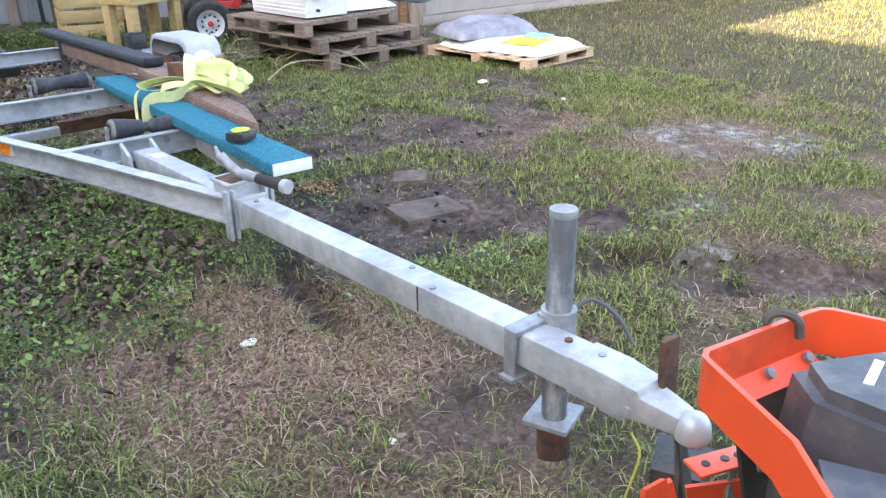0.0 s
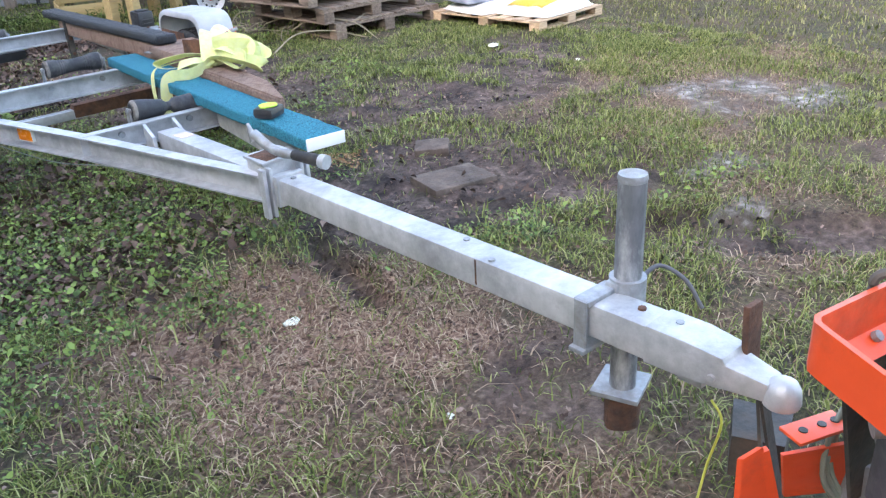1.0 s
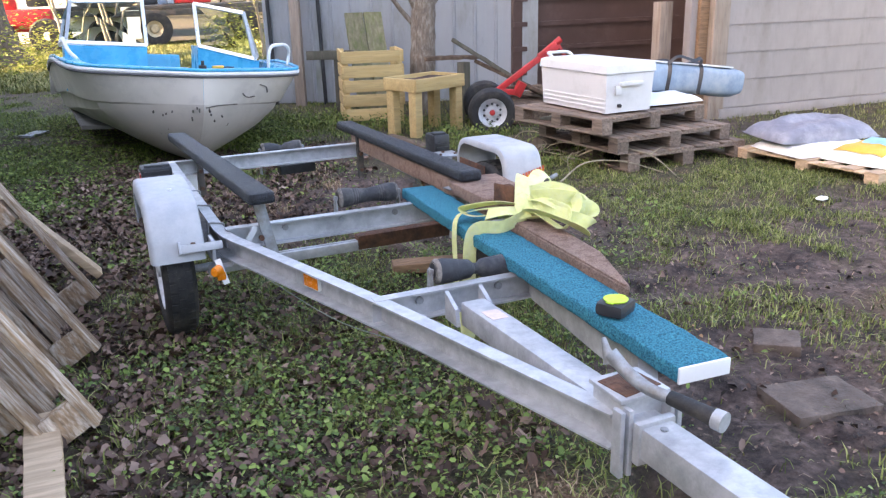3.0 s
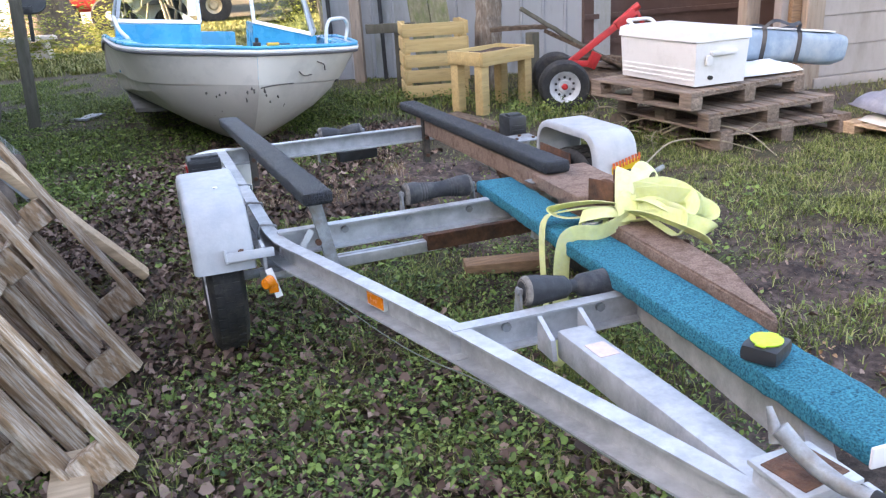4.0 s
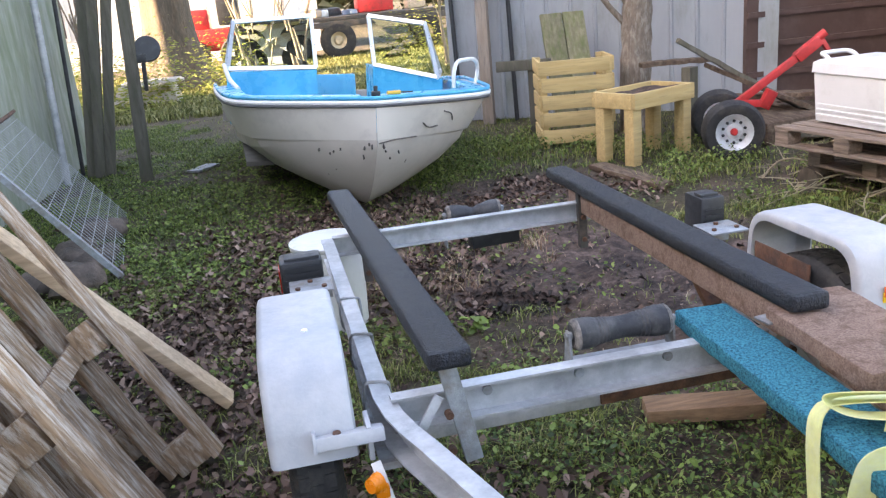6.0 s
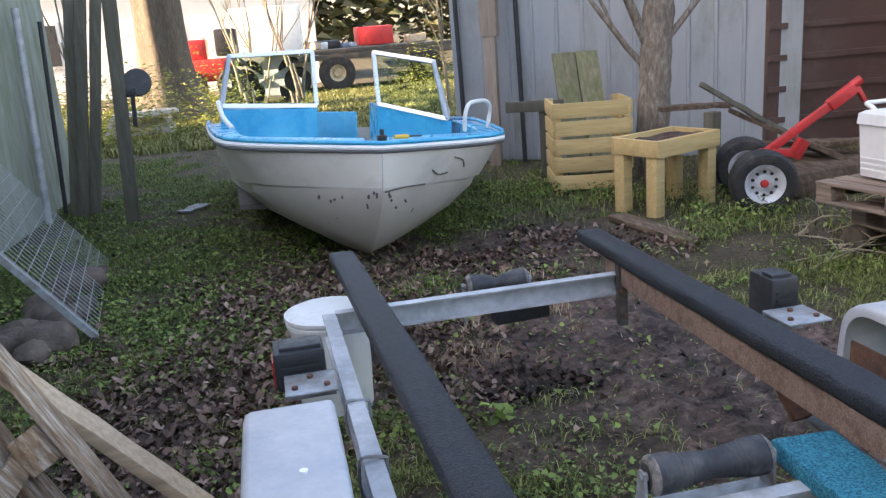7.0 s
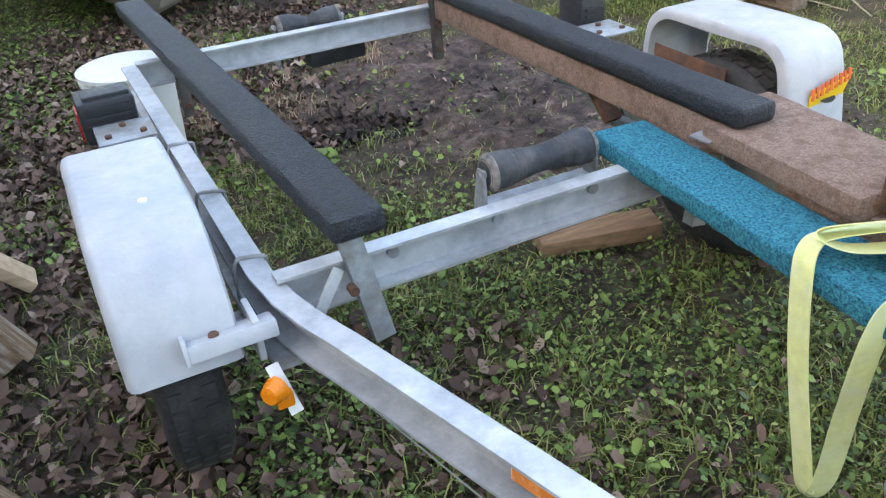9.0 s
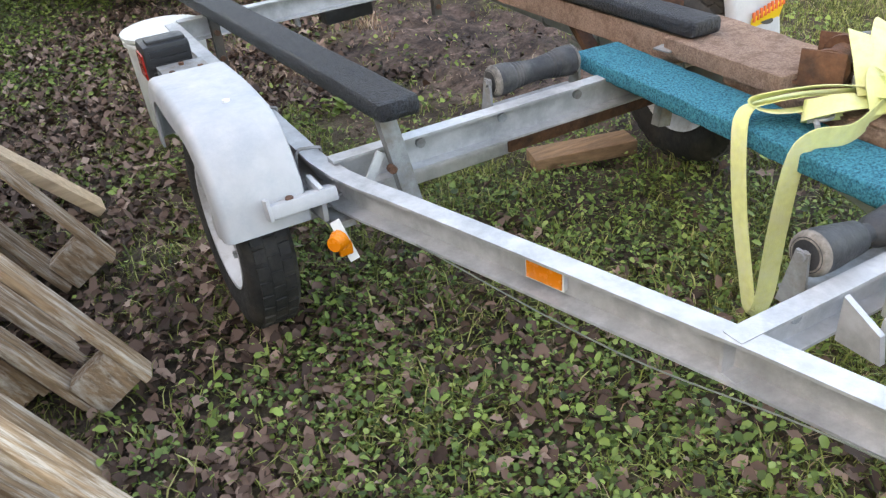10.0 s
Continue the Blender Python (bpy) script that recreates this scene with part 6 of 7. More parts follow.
# ---- pallets ----
def pallet(name, material, label, L=1.19, Wd=1.0, group="", tops=7, bw=0.098):
    """Block pallet, its top boards along x: boards, bearers, nine blocks, skids. Origin at a lower corner."""
    p = thing(name, label, "pallet", Matrix(), group)
    seed = random.Random(len(label))
    bm = B()
    bx(bm, (L / 2, 0, 0), (L, bw, 0.02), (0, 0, 0), 0.003)
    top = part("deck_board", bm, material, p)
    step = (Wd - 0.1) / (tops - 1)
    top.matrix_basis = pose(0, 0.05, 0.134)
    for i in range(1, tops):
        piece(top, "deck_board", pose(seed.uniform(-0.006, 0.006), 0.05 + step * i, 0.134, 0, 0, seed.uniform(-0.4, 0.4)), p)
    bm = B()
    bx(bm, (0, Wd / 2, 0), (0.098, Wd, 0.02), (0, 0, 0), 0.003)
    bear = part("bearer", bm, material, p)
    bear.matrix_basis = pose(0.05, 0, 0.1135)
    for x_ in (L / 2, L - 0.05):
        piece(bear, "bearer", pose(x_, 0, 0.1135), p)
    bm = B()
    bx(bm, (0, 0, 0), (0.1, 0.1, 0.08), (0, 0, 0), 0.003)
    blk = part("block", bm, material, p)
    blk.matrix_basis = pose(0.052, 0.052, 0.063)
    for x_ in (0.052, L / 2, L - 0.052):
        for y_ in (0.052, Wd / 2, Wd - 0.052):
            if (x_, y_) != (0.052, 0.052):
                piece(blk, "block", pose(x_, y_, 0.063), p)
    for y_ in (0.05, Wd / 2, Wd - 0.05):
        piece(top, "skid", pose(0, y_, 0.0125), p)
    return p


SQUAT = Matrix.Diagonal((1, 1, 0.9, 1))
TURN = pose(1.07, 0, 0, 0, 0, 90)
p1 = pallet("pallet", WOOD_GREY, "weathered grey block pallet in a stepped stack", 0.95, 1.07, "stacked pallets", 9, 0.096)
p1.matrix_basis = pose(2.33, 5.42, 0, 0, 0, 3) @ TURN @ SQUAT
copy_thing(p1, pose(2.24, 5.43, 0.1305, 0, 0, 6) @ TURN @ SQUAT)
copy_thing(p1, pose(2.15, 5.49, 0.261, 0, 0, 12) @ TURN @ SQUAT)
DECK = 0.392
p4 = pallet("pallet", WOOD_PALE, "pale newer pallet lying flat in the grass, loaded with sacks", 0.85, 1.14, tops=7)
p4.matrix_basis = pose(3.47, 4.36, 0, 0, 0, 7) @ Matrix.Diagonal((1, 1, 0.55, 1))

# cooler on the stack
cool = thing("cooler", "large white cooler box standing on the pallets", "cooler", pose(2.17, 6.39, DECK, 0, 0, -85))
bm = B()
loft(bm, [[(0.015, 0.012, 0.0), (0.785, 0.012, 0.0), (0.785, 0.408, 0.0), (0.015, 0.408, 0.0)], [(0.0, 0.0, 0.27), (0.8, 0.0, 0.27), (0.8, 0.42, 0.27), (0.0, 0.42, 0.27)]])
cb = part("body", bm, COOLER_WHITE, cool, bev=0.012)
for k in range(3):
    bm = B()
    bx(bm, (0.4, 0.008, 0.035 + 0.03 * k), (0.76, 0.012, 0.014), (0, 0, 0), 0.003)
    part("ridge", bm, COOLER_WHITE, cb)
bm = B()
loft(bm, [[(-0.01, -0.01, 0.274), (0.81, -0.01, 0.274), (0.81, 0.43, 0.274), (-0.01, 0.43, 0.274)], [(-0.005, -0.005, 0.33), (0.805, -0.005, 0.33), (0.805, 0.425, 0.33), (-0.005, 0.425, 0.33)], [(0.02, 0.02, 0.345), (0.78, 0.02, 0.345), (0.78, 0.4, 0.345), (0.02, 0.4, 0.345)]])
part("lid", bm, COOLER_WHITE, cool, bev=0.01)
bm = B()
hose(bm, curve([(-0.005, 0.12, 0.3), (-0.04, 0.12, 0.34), (-0.1, 0.13, 0.36), (-0.12, 0.21, 0.36), (-0.1, 0.3, 0.36), (-0.04, 0.31, 0.34), (-0.005, 0.31, 0.3)], 5), 0.013, 10)
part("handle", bm, COOLER_WHITE, cool)
bm = B()
bx(bm, (0.81, 0.21, 0.2), (0.03, 0.2, 0.03), (0, 0, 0), 0.008)
bx(bm, (0.807, 0.1, 0.16), (0.015, 0.05, 0.06), (0, 0, 0), 0.005)
part("handle", bm, COOLER_WHITE, cool)
bm = B()
rod(bm, (0.79, 0.12, 0.05), (0.812, 0.12, 0.05), 0.013, n=14)
part("drain_plug", bm, LAMP_BLACK, cool)


def sack(name, m, sx_, sy_, sz_, material, label, seed=0, parent=None):
    """A slumped, filled bag with pinched ends."""
    bm = B()
    bmesh.ops.create_grid(bm, x_segments=22, y_segments=16, size=1.0)
    for v in bm.verts:
        u, w = v.co.x, v.co.y
        body = max(0.0, (1 - abs(u) ** 3.2)) ** 0.55 * max(0.0, (1 - abs(w) ** 3.2)) ** 0.55
        nz = noise.noise(Vector((u * 2.2 + seed, w * 2.2, seed))) * 0.3 + noise.noise(Vector((u * 6 + seed, w * 6, 3))) * 0.1
        v.co = Vector((u * sx_ / 2 * (1 - 0.05 * w * w), w * sy_ / 2 * (1 - 0.08 * u * u), 0.008 + sz_ * body * (0.85 + nz)))
    bmesh.ops.solidify(bm, geom=bm.faces[:], thickness=0.006)
    for v in bm.verts:
        v.co.z = max(0.0, v.co.z)
    bm.transform(m)
    return solo(name, bm, material, label, "sack", smooth=80) if parent is None else part(name, bm, material, parent, label, smooth=80)


sack("sack", pose(2.93, 5.93, DECK, 0, 0, 2), 0.62, 0.36, 0.07, BAG_WHITE, "flat white sack lying on the stacked pallets", 3)
# folded canopy bag with black straps
cbag = thing("canopy_bag", "long blue-grey canopy carry bag with black straps on the pallets", "carry bag", pose(3.3, 6.2, 0.452, 0, 7, 3))
bm = B()
rings = []
for k, u in enumerate(np.linspace(-0.6, 0.62, 14)):
    s_ = 1.0 if 0 < k < 13 else 0.82
    rings.append([(u, 0.12 * s_ * math.copysign(abs(math.cos(a_)) ** 0.6, math.cos(a_)) + 0.01 * noise.noise((u * 5, a_, 1)), 0.065 + 0.115 * s_ * math.copysign(abs(math.sin(a_)) ** 0.6, math.sin(a_)) + 0.012 * noise.noise((u * 4, a_, 5))) for a_ in np.linspace(0, 2 * math.pi, 21)[:-1]])
loft(bm, rings)
part("bag_body", bm, BAG_BLUE, cbag, smooth=60)
bm = B()
bx(bm, (0.0, 0.0, 0.187), (1.0, 0.16, 0.012), (0, 0, 0), 0.004)
part("flap", bm, BAG_WHITE, cbag, "pale zipped flap")
for u in (-0.2, 0.12):
    bm = B()
    ribbon(bm, [(u, -0.125, -0.04), (u, -0.132, 0.1), (u + 0.01, -0.1, 0.18), (u + 0.02, 0.0, 0.2), (u, 0.1, 0.18)], 0.03, 0)
    part("strap", bm, LAMP_BLACK, cbag)
bm = B()
ribbon(bm, [(-0.2, -0.1, 0.18), (-0.15, -0.15, 0.24), (-0.02, -0.18, 0.22), (0.08, -0.15, 0.24), (0.12, -0.1, 0.18)], 0.028, 60)
part("handle", bm, LAMP_BLACK, cbag)

sack("sack", pose(3.74, 5.16, 0.082, 0, 0, -4), 0.72, 0.56, 0.09, BAG_WHITE, "white plastic sack on the pale pallet", 1)
sack("sack", pose(3.8, 5.26, 0.165, 2, 0, -6), 0.86, 0.52, 0.14, BAG_DARK, "grey plastic sack lying on a white one", 2)
yb = thing("sack", "white sack with yellow and blue print on the pale pallet", "sack", pose(3.89, 4.7, 0.082, 0, 0, 10))
sack("sack_body", pose(0, 0, 0), 0.72, 0.52, 0.1, BAG_WHITE, "", 4, yb)
for u, w, sx_, sy_, m_ in ((-0.14, 0.02, 0.3, 0.36, BAG_YELLOW), (0.06, 0.04, 0.2, 0.2, BAG_BLUEPRINT)):
    bm = B()
    bmesh.ops.create_grid(bm, x_segments=8, y_segments=8, size=0.5)
    for v in bm.verts:
        x_, y_ = u + v.co.x * sx_, w + v.co.y * sy_
        uu, ww = x_ / 0.36, y_ / 0.26
        body = max(0.0, (1 - abs(uu) ** 3.2)) ** 0.55 * max(0.0, (1 - abs(ww) ** 3.2)) ** 0.55
        nz = noise.noise(Vector((uu * 2.2 + 4, ww * 2.2, 4))) * 0.3 + noise.noise(Vector((uu * 6 + 4, ww * 6, 3))) * 0.1
        v.co = Vector((x_, y_, 0.0145 + 0.1 * body * (0.85 + nz) + (0.003 if m_ is BAG_BLUEPRINT else 0)))
    part("print", bm, m_, yb, smooth=80)

# leaning pallets and planks along the wall
SLANT = 12.0


def leaning_pallet(seed):
    """A worn pallet without its lower bearer: ragged boards along x on blocks and two bearers. Origin at a lower corner."""
    rs = random.Random(seed)
    p = thing("pallet", "worn pallet with peeling boards leaning over to the wall", "pallet", Matrix(), "leaning pallets")
    for k, y_ in enumerate((0.06, 0.22, 0.37, 0.66, 0.86, 0.985, 1.22)):
        w, l_ = rs.uniform(0.085, 0.115), 1.2 + rs.uniform(-0.08, 0.05)
        bm = B()
        bx(bm, (l_ / 2, 0, 0), (l_, w, 0.019), (0, 0, 0), 0.003)
        bmesh.ops.subdivide_edges(bm, edges=[e for e in bm.edges if e.calc_length() > 0.4], cuts=14, use_grid_fill=True)
        wobble(bm, 0.005, 17 + k)
        b = part("deck_board", bm, WOOD_WORN, p, smooth=50)
        b.matrix_basis = pose(rs.uniform(-0.03, 0.05), y_, 0.134, 0, 0, SLANT + rs.uniform(-2.0, 2.0))
    lift = math.tan(radians(SLANT))
    for x_ in (0.5, 1.12):
        bm = B()
        bx(bm, (x_, 0.64 + lift * x_, 0.1135), (0.06, 1.3, 0.019), (0, 0, 0), 0.003)
        part("bearer", bm, WOOD_WORN, p)
    for x_ in (0.07, 0.5, 1.12):
        for y_ in (0.06, 0.64, 1.22):
            bm = B()
            bx(bm, (x_, y_ + lift * x_, 0.0655), (0.1, 0.07, 0.077 if x_ > 0.2 else 0.115), (0, 0, SLANT + rs.uniform(-4, 4)), 0.006)
            part("block", bm, WOOD_WORN, p)
    for y_ in (0.06, 0.64, 1.22):
        bm = B()
        bx(bm, (0.6, 0, 0), (1.18, 0.08, 0.019), (0, 0, 0), 0.003)
        part("skid", bm, WOOD_WORN, p).matrix_basis = pose(0, y_, 0, 0, 0, SLANT)
    return p


for k, (x_, y_, tilt) in enumerate(((-1.1, 3.12, -122), (-1.31, 3.2, -122), (-1.52, 3.27, -120))):
    leaning_pallet(40 + k).matrix_basis = pose(x_, y_, 0.03) @ Matrix.Rotation(radians(tilt), 4, "Y")
plank("plank", (-1.1, 4.7, 0.03), (-1.92, 4.6, 1.02), 0.085, 0.035, WOOD_PALE, "tan wooden plank leaning beside the pallet", "plank", up=(1, 0, 0.7))
plank("plank", (-1.22, 2.6, 0.03), (-1.27, 3.3, 0.03), 0.1, 0.04, WOOD_PALE, "pale plank lying on the ground by the pallets", "plank")

# wire panel leaning on the wall
wp_ = thing("wire_panel", "bent galvanised wire mesh panel leaning on the wall", "wire panel", pose(-1.79, 6.42, 0.02, 0, -36, 10))
for i in range(0, 25):
    bm = B()
    rod(bm, (0, i * 0.065, 0), (0, i * 0.065, 0.95), 0.0022, n=5)
    part("wire", bm, WIRE, wp_)
for i in range(0, 14):
    bm = B()
    rod(bm, (0.003, 0, i * 0.07), (0.003, 1.58, i * 0.07), 0.0022, n=5)
    part("wire", bm, WIRE, wp_)
bm = B()
bar(bm, (0.0, -0.02, 0.0), (0.0, -0.02, 0.98), 0.035, 0.03, (1, 0, 0))
part("frame_bar", bm, GALV_OLD, wp_)
bm = B()
bar(bm, (0.0, -0.02, 0.96), (0.0, 1.6, 0.96), 0.06, 0.02)
part("frame_bar", bm, RUST, wp_)
rs = random.Random(9)
for i in range(22):
    bm = B()
    c = (-1.95 - 0.3 * rs.random(), 6.2 + 1.4 * rs.random(), 0.05 + 0.25 * rs.random())
    s_ = 0.05 + 0.07 * rs.random()
    bmesh.ops.create_icosphere(bm, subdivisions=2, radius=1, matrix=Matrix.Translation((c[0], c[1], s_ * 0.5)) @ Matrix.Diagonal((s_, s_, s_ * 0.7, 1)))
    solo("rubble_stone", wobble(bm, 0.03, 14), STONE, "lump of pale rubble behind the wire panel", "stone", group="rubble")

# posts leaning by the wall
plank("wooden_post", (-2.1, 9.1, 0.0), (-2.0, 9.3, 2.3), 0.1, 0.05, POST_WOOD, "grey post leaning over the grass", "post", up=(0, 1, 0))
for k, (x0, x1_, y_) in enumerate(((-2.68, -2.45, 9.72), (-2.6, -2.35, 9.66), (-2.52, -2.24, 9.7))):
    plank("wooden_post", (x0, y_, 0.0), (x1_, y_ + 0.12, 1.75), 0.085, 0.05, POST_WOOD, "grey mossy post standing against the wall", "post", up=(0, 1, 0))
bm = B()
rod(bm, (-2.84, 9.5, 0.0), (-2.8, 9.6, 1.7), 0.03, n=14)
solo("pipe", bm, GALV, "grey pipe leaning on the wall", "pipe")
bm = B()
rod(bm, (-2.78, 9.8, 0.0), (-2.72, 9.9, 1.6), 0.018, n=12)
solo("pipe", bm, LAMP_BLACK, "black pipe leaning on the wall", "pipe")
reel = thing("hose_reel", "black round reel hanging on the leaning post", "reel", pose(-1.98, 9.2, 1.05))
bm = B()
lathe(bm, [(0.02, -0.03), (0.1, -0.03), (0.105, -0.02), (0.105, 0.02), (0.1, 0.03), (0.02, 0.03)], pose(0.06, 0.03, 0.03, 80, 0, 10), 26)
part("drum", bm, LAMP_BLACK, reel)
bm = B()
bar(bm, (0.0, 0.0, -0.3), (0.02, 0.0, 0.0), 0.03, 0.03, (0, 1, 0))
bx(bm, (0.0, 0.0, -0.04), (0.1, 0.05, 0.07), (0, 0, 0), 0.008)
part("stalk", bm, LAMP_BLACK, reel)
plank("plank", (1.43, 6.75, 0.02), (1.25, 7.5, 0.03), 0.13, 0.035, WOOD_DARK, "dark weathered plank lying in the grass", "plank")
plank("plank", (-1.75, 9.3, 0.02), (-1.6, 9.55, 0.02), 0.14, 0.02, GALV_OLD, "grey scrap board lying in the grass", "board")

# ---- by the shed ----
crate = thing("slatted_bin", "slatted bin of fresh yellow timber with a lid edge", "wooden bin", pose(1.15, 8.42, 0, 0, 0, -11))
bm = B()
bx(bm, (0.28, 0, 0), (0.56, 0.02, 0.112), (0, 0, 0), 0.004)
sl = part("slat", bm, WOOD_NEW, crate)
sl.matrix_basis = pose(0, 0, 0.1)
for i in range(1, 5):
    piece(sl, "slat", pose(-0.02 * (i == 4), -0.02 * (i == 4), 0.1 + 0.137 * i), crate)
for x_ in (0.02, 0.54):
    for y_ in (0.03, 0.5):
        bm = B()
        bx(bm, (x_, y_, 0.35), (0.05, 0.04, 0.7), (0, 0, 0), 0.003)
        part("corner_post", bm, WOOD_NEW, crate)
bm = B()
bx(bm, (0, 0.26, 0), (0.02, 0.5, 0.112), (0, 0, 0), 0.004)
ss = part("side_slat", bm, WOOD_NEW, crate)
ss.matrix_basis = pose(-0.012, 0, 0.1)
for i in range(1, 5):
    piece(ss, "side_slat", pose(-0.012, 0, 0.1 + 0.137 * i), crate)
    piece(ss, "side_slat", pose(0.572, 0, 0.1 + 0.137 * i), crate)

tab = thing("planter_table", "raised planter box of fresh pine on four legs, filled with soil", "planter", pose(1.5, 7.42, 0.0, 0, 0, 25))
for x_, y_ in ((0.05, 0.05), (0.58, 0.05), (0.05, 0.33), (0.58, 0.33)):
    bm = B()
    bx(bm, (x_, y_, 0.2), (0.085, 0.085, 0.42), (0, 0, 0), 0.004)
    part("leg", bm, WOOD_NEW, tab)
for a_, b__ in (((0, 0, 0.455), (0.63, 0, 0.455)), ((0, 0.38, 0.455), (0.63, 0.38, 0.455))):
    bm = B()
    bar(bm, a_, b__, 0.035, 0.11, bev=0.004)
    part("side_board", bm, WOOD_NEW, tab)
for x_ in (0.015, 0.615):
    bm = B()
    bar(bm, (x_, 0.019, 0.455), (x_, 0.361, 0.455), 0.035, 0.108, bev=0.004)
    part("side_board", bm, WOOD_NEW, tab)
bm = B()
bmesh.ops.create_grid(bm, x_segments=20, y_segments=20, size=0.5, matrix=Matrix.Translation((0.315, 0.19, 0.48)) @ Matrix.Diagonal((0.57, 0.34, 1, 1)))
wobble(bm, 0.03, 9)
part("soil", bm, SOIL_DARK, tab)
bm = B()
bx(bm, (0.315, 0.19, 0.415), (0.58, 0.35, 0.02))
part("floor_board", bm, WOOD_NEW, tab)

for k, (x_, w) in enumerate(((1.58, 0.2), (1.79, 0.2))):
    plank("leaning_board", (x_, 9.1, 0.02), (x_ + 0.01, 9.52, 1.02), w, 0.035, WOOD_GREEN, "mossy green-grey board leaning on the shed", "board", up=(0, 1, 0.4))
for x_, y_ in ((0.85, 10.35), (1.37, 10.1)):
    bm = B()
    rod(bm, (x_, y_, 0.0), (x_ - 0.02, y_ + 0.08, 2.3), 0.022, n=12)
    solo("black_pole", bm, LAMP_BLACK, "black pipe standing against the shed", "pole")
bm = B()
bx(bm, (1.08, 10.08, 0.62), (0.11, 0.1, 1.24), (0, 0, -26), 0.008)
bx(bm, (1.08, 10.08, 1.7), (0.16, 0.12, 1.0), (0, 0, -26), 0.008)
solo("wooden_post", bm, JAMB_WOOD, "weathered timber post with a thicker top", "post")
plank("plank", (1.0, 9.3, 0.62), (1.45, 9.1, 0.62), 0.05, 0.09, POST_WOOD, "grey rail between post and bin", "rail")
bm = B()
bx(bm, (1.3, 9.22, 0.29), (0.06, 0.06, 0.58), (0, 0, -26), 0.004)
solo("wooden_post", bm, POST_WOOD, "short grey post holding a rail", "post")


def limb(bm, a_, d, length, r, depth, rs, spread=0.5):
    """A branch that forks."""
    pts, p, v = [Vector(a_)], Vector(a_), Vector(d).normalized()
    for i in range(5):
        v = (v + Vector((rs.uniform(-1, 1), rs.uniform(-1, 1), rs.uniform(-0.3, 0.8))) * 0.12).normalized()
        p = p + v * length / 5
        pts.append(p.copy())
    hose(bm, pts, r, 9 if depth > 1 else 5, 0.6)
    if depth:
        for k in range(2 + (depth > 1)):
            q = pts[rs.choice((3, 4, 5))]
            w = (v + Vector((rs.uniform(-1, 1), rs.uniform(-1, 1), rs.uniform(0, 0.6))) * spread).normalized()
            limb(bm, q, w, length * rs.uniform(0.55, 0.8), r * 0.55, depth - 1, rs, spread)


tree = thing("small_tree", "bare multi-stemmed small tree with mottled bark by the shed", "tree", pose(-0.1, 0.4, 0))
rs = random.Random(3)
bm = B()
hose(bm, curve([(2.16, 8.32, 0.0), (2.15, 8.3, 0.3), (2.17, 8.31, 0.7), (2.2, 8.33, 1.1), (2.24, 8.35, 1.5)], 4), 0.135, 14, 0.85)
wobble(bm, 0.02, 9)
part("trunk", bm, BARK_PALE, tree, smooth=70)
for d, l_, r_, z_ in (((0.35, 0.1, 1), 1.2, 0.055, 1.2), ((-0.4, -0.1, 1), 1.2, 0.045, 0.9), ((0.15, -0.2, 1), 1.3, 0.05, 1.4), ((-0.7, 0.1, 0.8), 0.9, 0.028, 0.8), ((0.75, -0.1, 0.9), 0.9, 0.028, 1.0)):
    bm = B()
    limb(bm, (2.2, 8.33, z_), d, l_, r_, 3, rs)
    tagged(part("limb", bm, BARK_PALE, tree, smooth=70), kind="stuff")

# red wheeled dolly
dolly = thing("wheel_dolly", "red steel trailer dolly on two wheels beside the pallets", "trailer dolly", pose(-0.12, 0.32, 0))


def dolly_wheel(c, turn):
    m = pose(*c, 0, 90, turn)
    bm = B()
    lathe(bm, [(0.115, -0.08), (0.155, -0.095), (0.188, -0.088), (0.205, -0.062), (0.208, 0.0), (0.205, 0.062), (0.188, 0.088), (0.155, 0.095), (0.115, 0.08)], m, 36, True)
    w = part("wheel", bm, RUBBER, dolly, "worn black tyre on a silver rim")
    bm = B()
    lathe(bm, [(0.002, -0.06), (0.05, -0.06), (0.056, -0.045), (0.085, -0.05), (0.095, -0.07), (0.125, -0.092), (0.127, 0.06), (0.09, 0.03), (0.002, 0.02)], m, 32)
    part("rim", bm, RIM_WHITE, w)
    for k in range(10):
        a_ = 2 * math.pi * k / 10
        bm = B()
        rod(bm, m @ Vector((0.075 * math.cos(a_), 0.075 * math.sin(a_), -0.04)), m @ Vector((0.075 * math.cos(a_), 0.075 * math.sin(a_), -0.0565)), 0.011, n=8)
        part("rim_hole", bm, LAMP_BLACK, w)
    bm = B()
    lathe(bm, [(0.002, -0.085), (0.02, -0.082), (0.026, -0.07), (0.026, -0.05)], m, 16)
    part("hub_cap", bm, DOLLY_RED, w)


dolly_wheel((2.28, 6.95, 0.205), 70)
dolly_wheel((2.47, 7.5, 0.205), 70)
bm = B()
rod(bm, (2.33, 7.03, 0.22), (2.5, 7.5, 0.22), 0.025, n=12)
part("axle", bm, RUST, dolly)
bm = B()
bar(bm, (2.42, 7.2, 0.33), (2.9, 7.12, 0.66), 0.048, 0.05, bev=0.006)
bar(bm, (2.85, 7.125, 0.625), (3.0, 7.09, 0.74), 0.075, 0.075, bev=0.012)
rod(bm, (2.99, 7.1, 0.75), (3.04, 7.08, 0.79), 0.03, n=12)
bar(bm, (3.01, 7.09, 0.75), (3.08, 7.08, 0.64), 0.03, 0.03, (0, 1, 0), 0.003)
part("drawbar", bm, DOLLY_RED, dolly)
bm = B()
bar(bm, (2.4, 7.2, 0.35), (2.66, 7.14, 0.33), 0.05, 0.05, bev=0.006)
bar(bm, (2.62, 7.15, 0.3), (2.68, 7.13, 0.42), 0.08, 0.05, (0, 1, 0), 0.006)
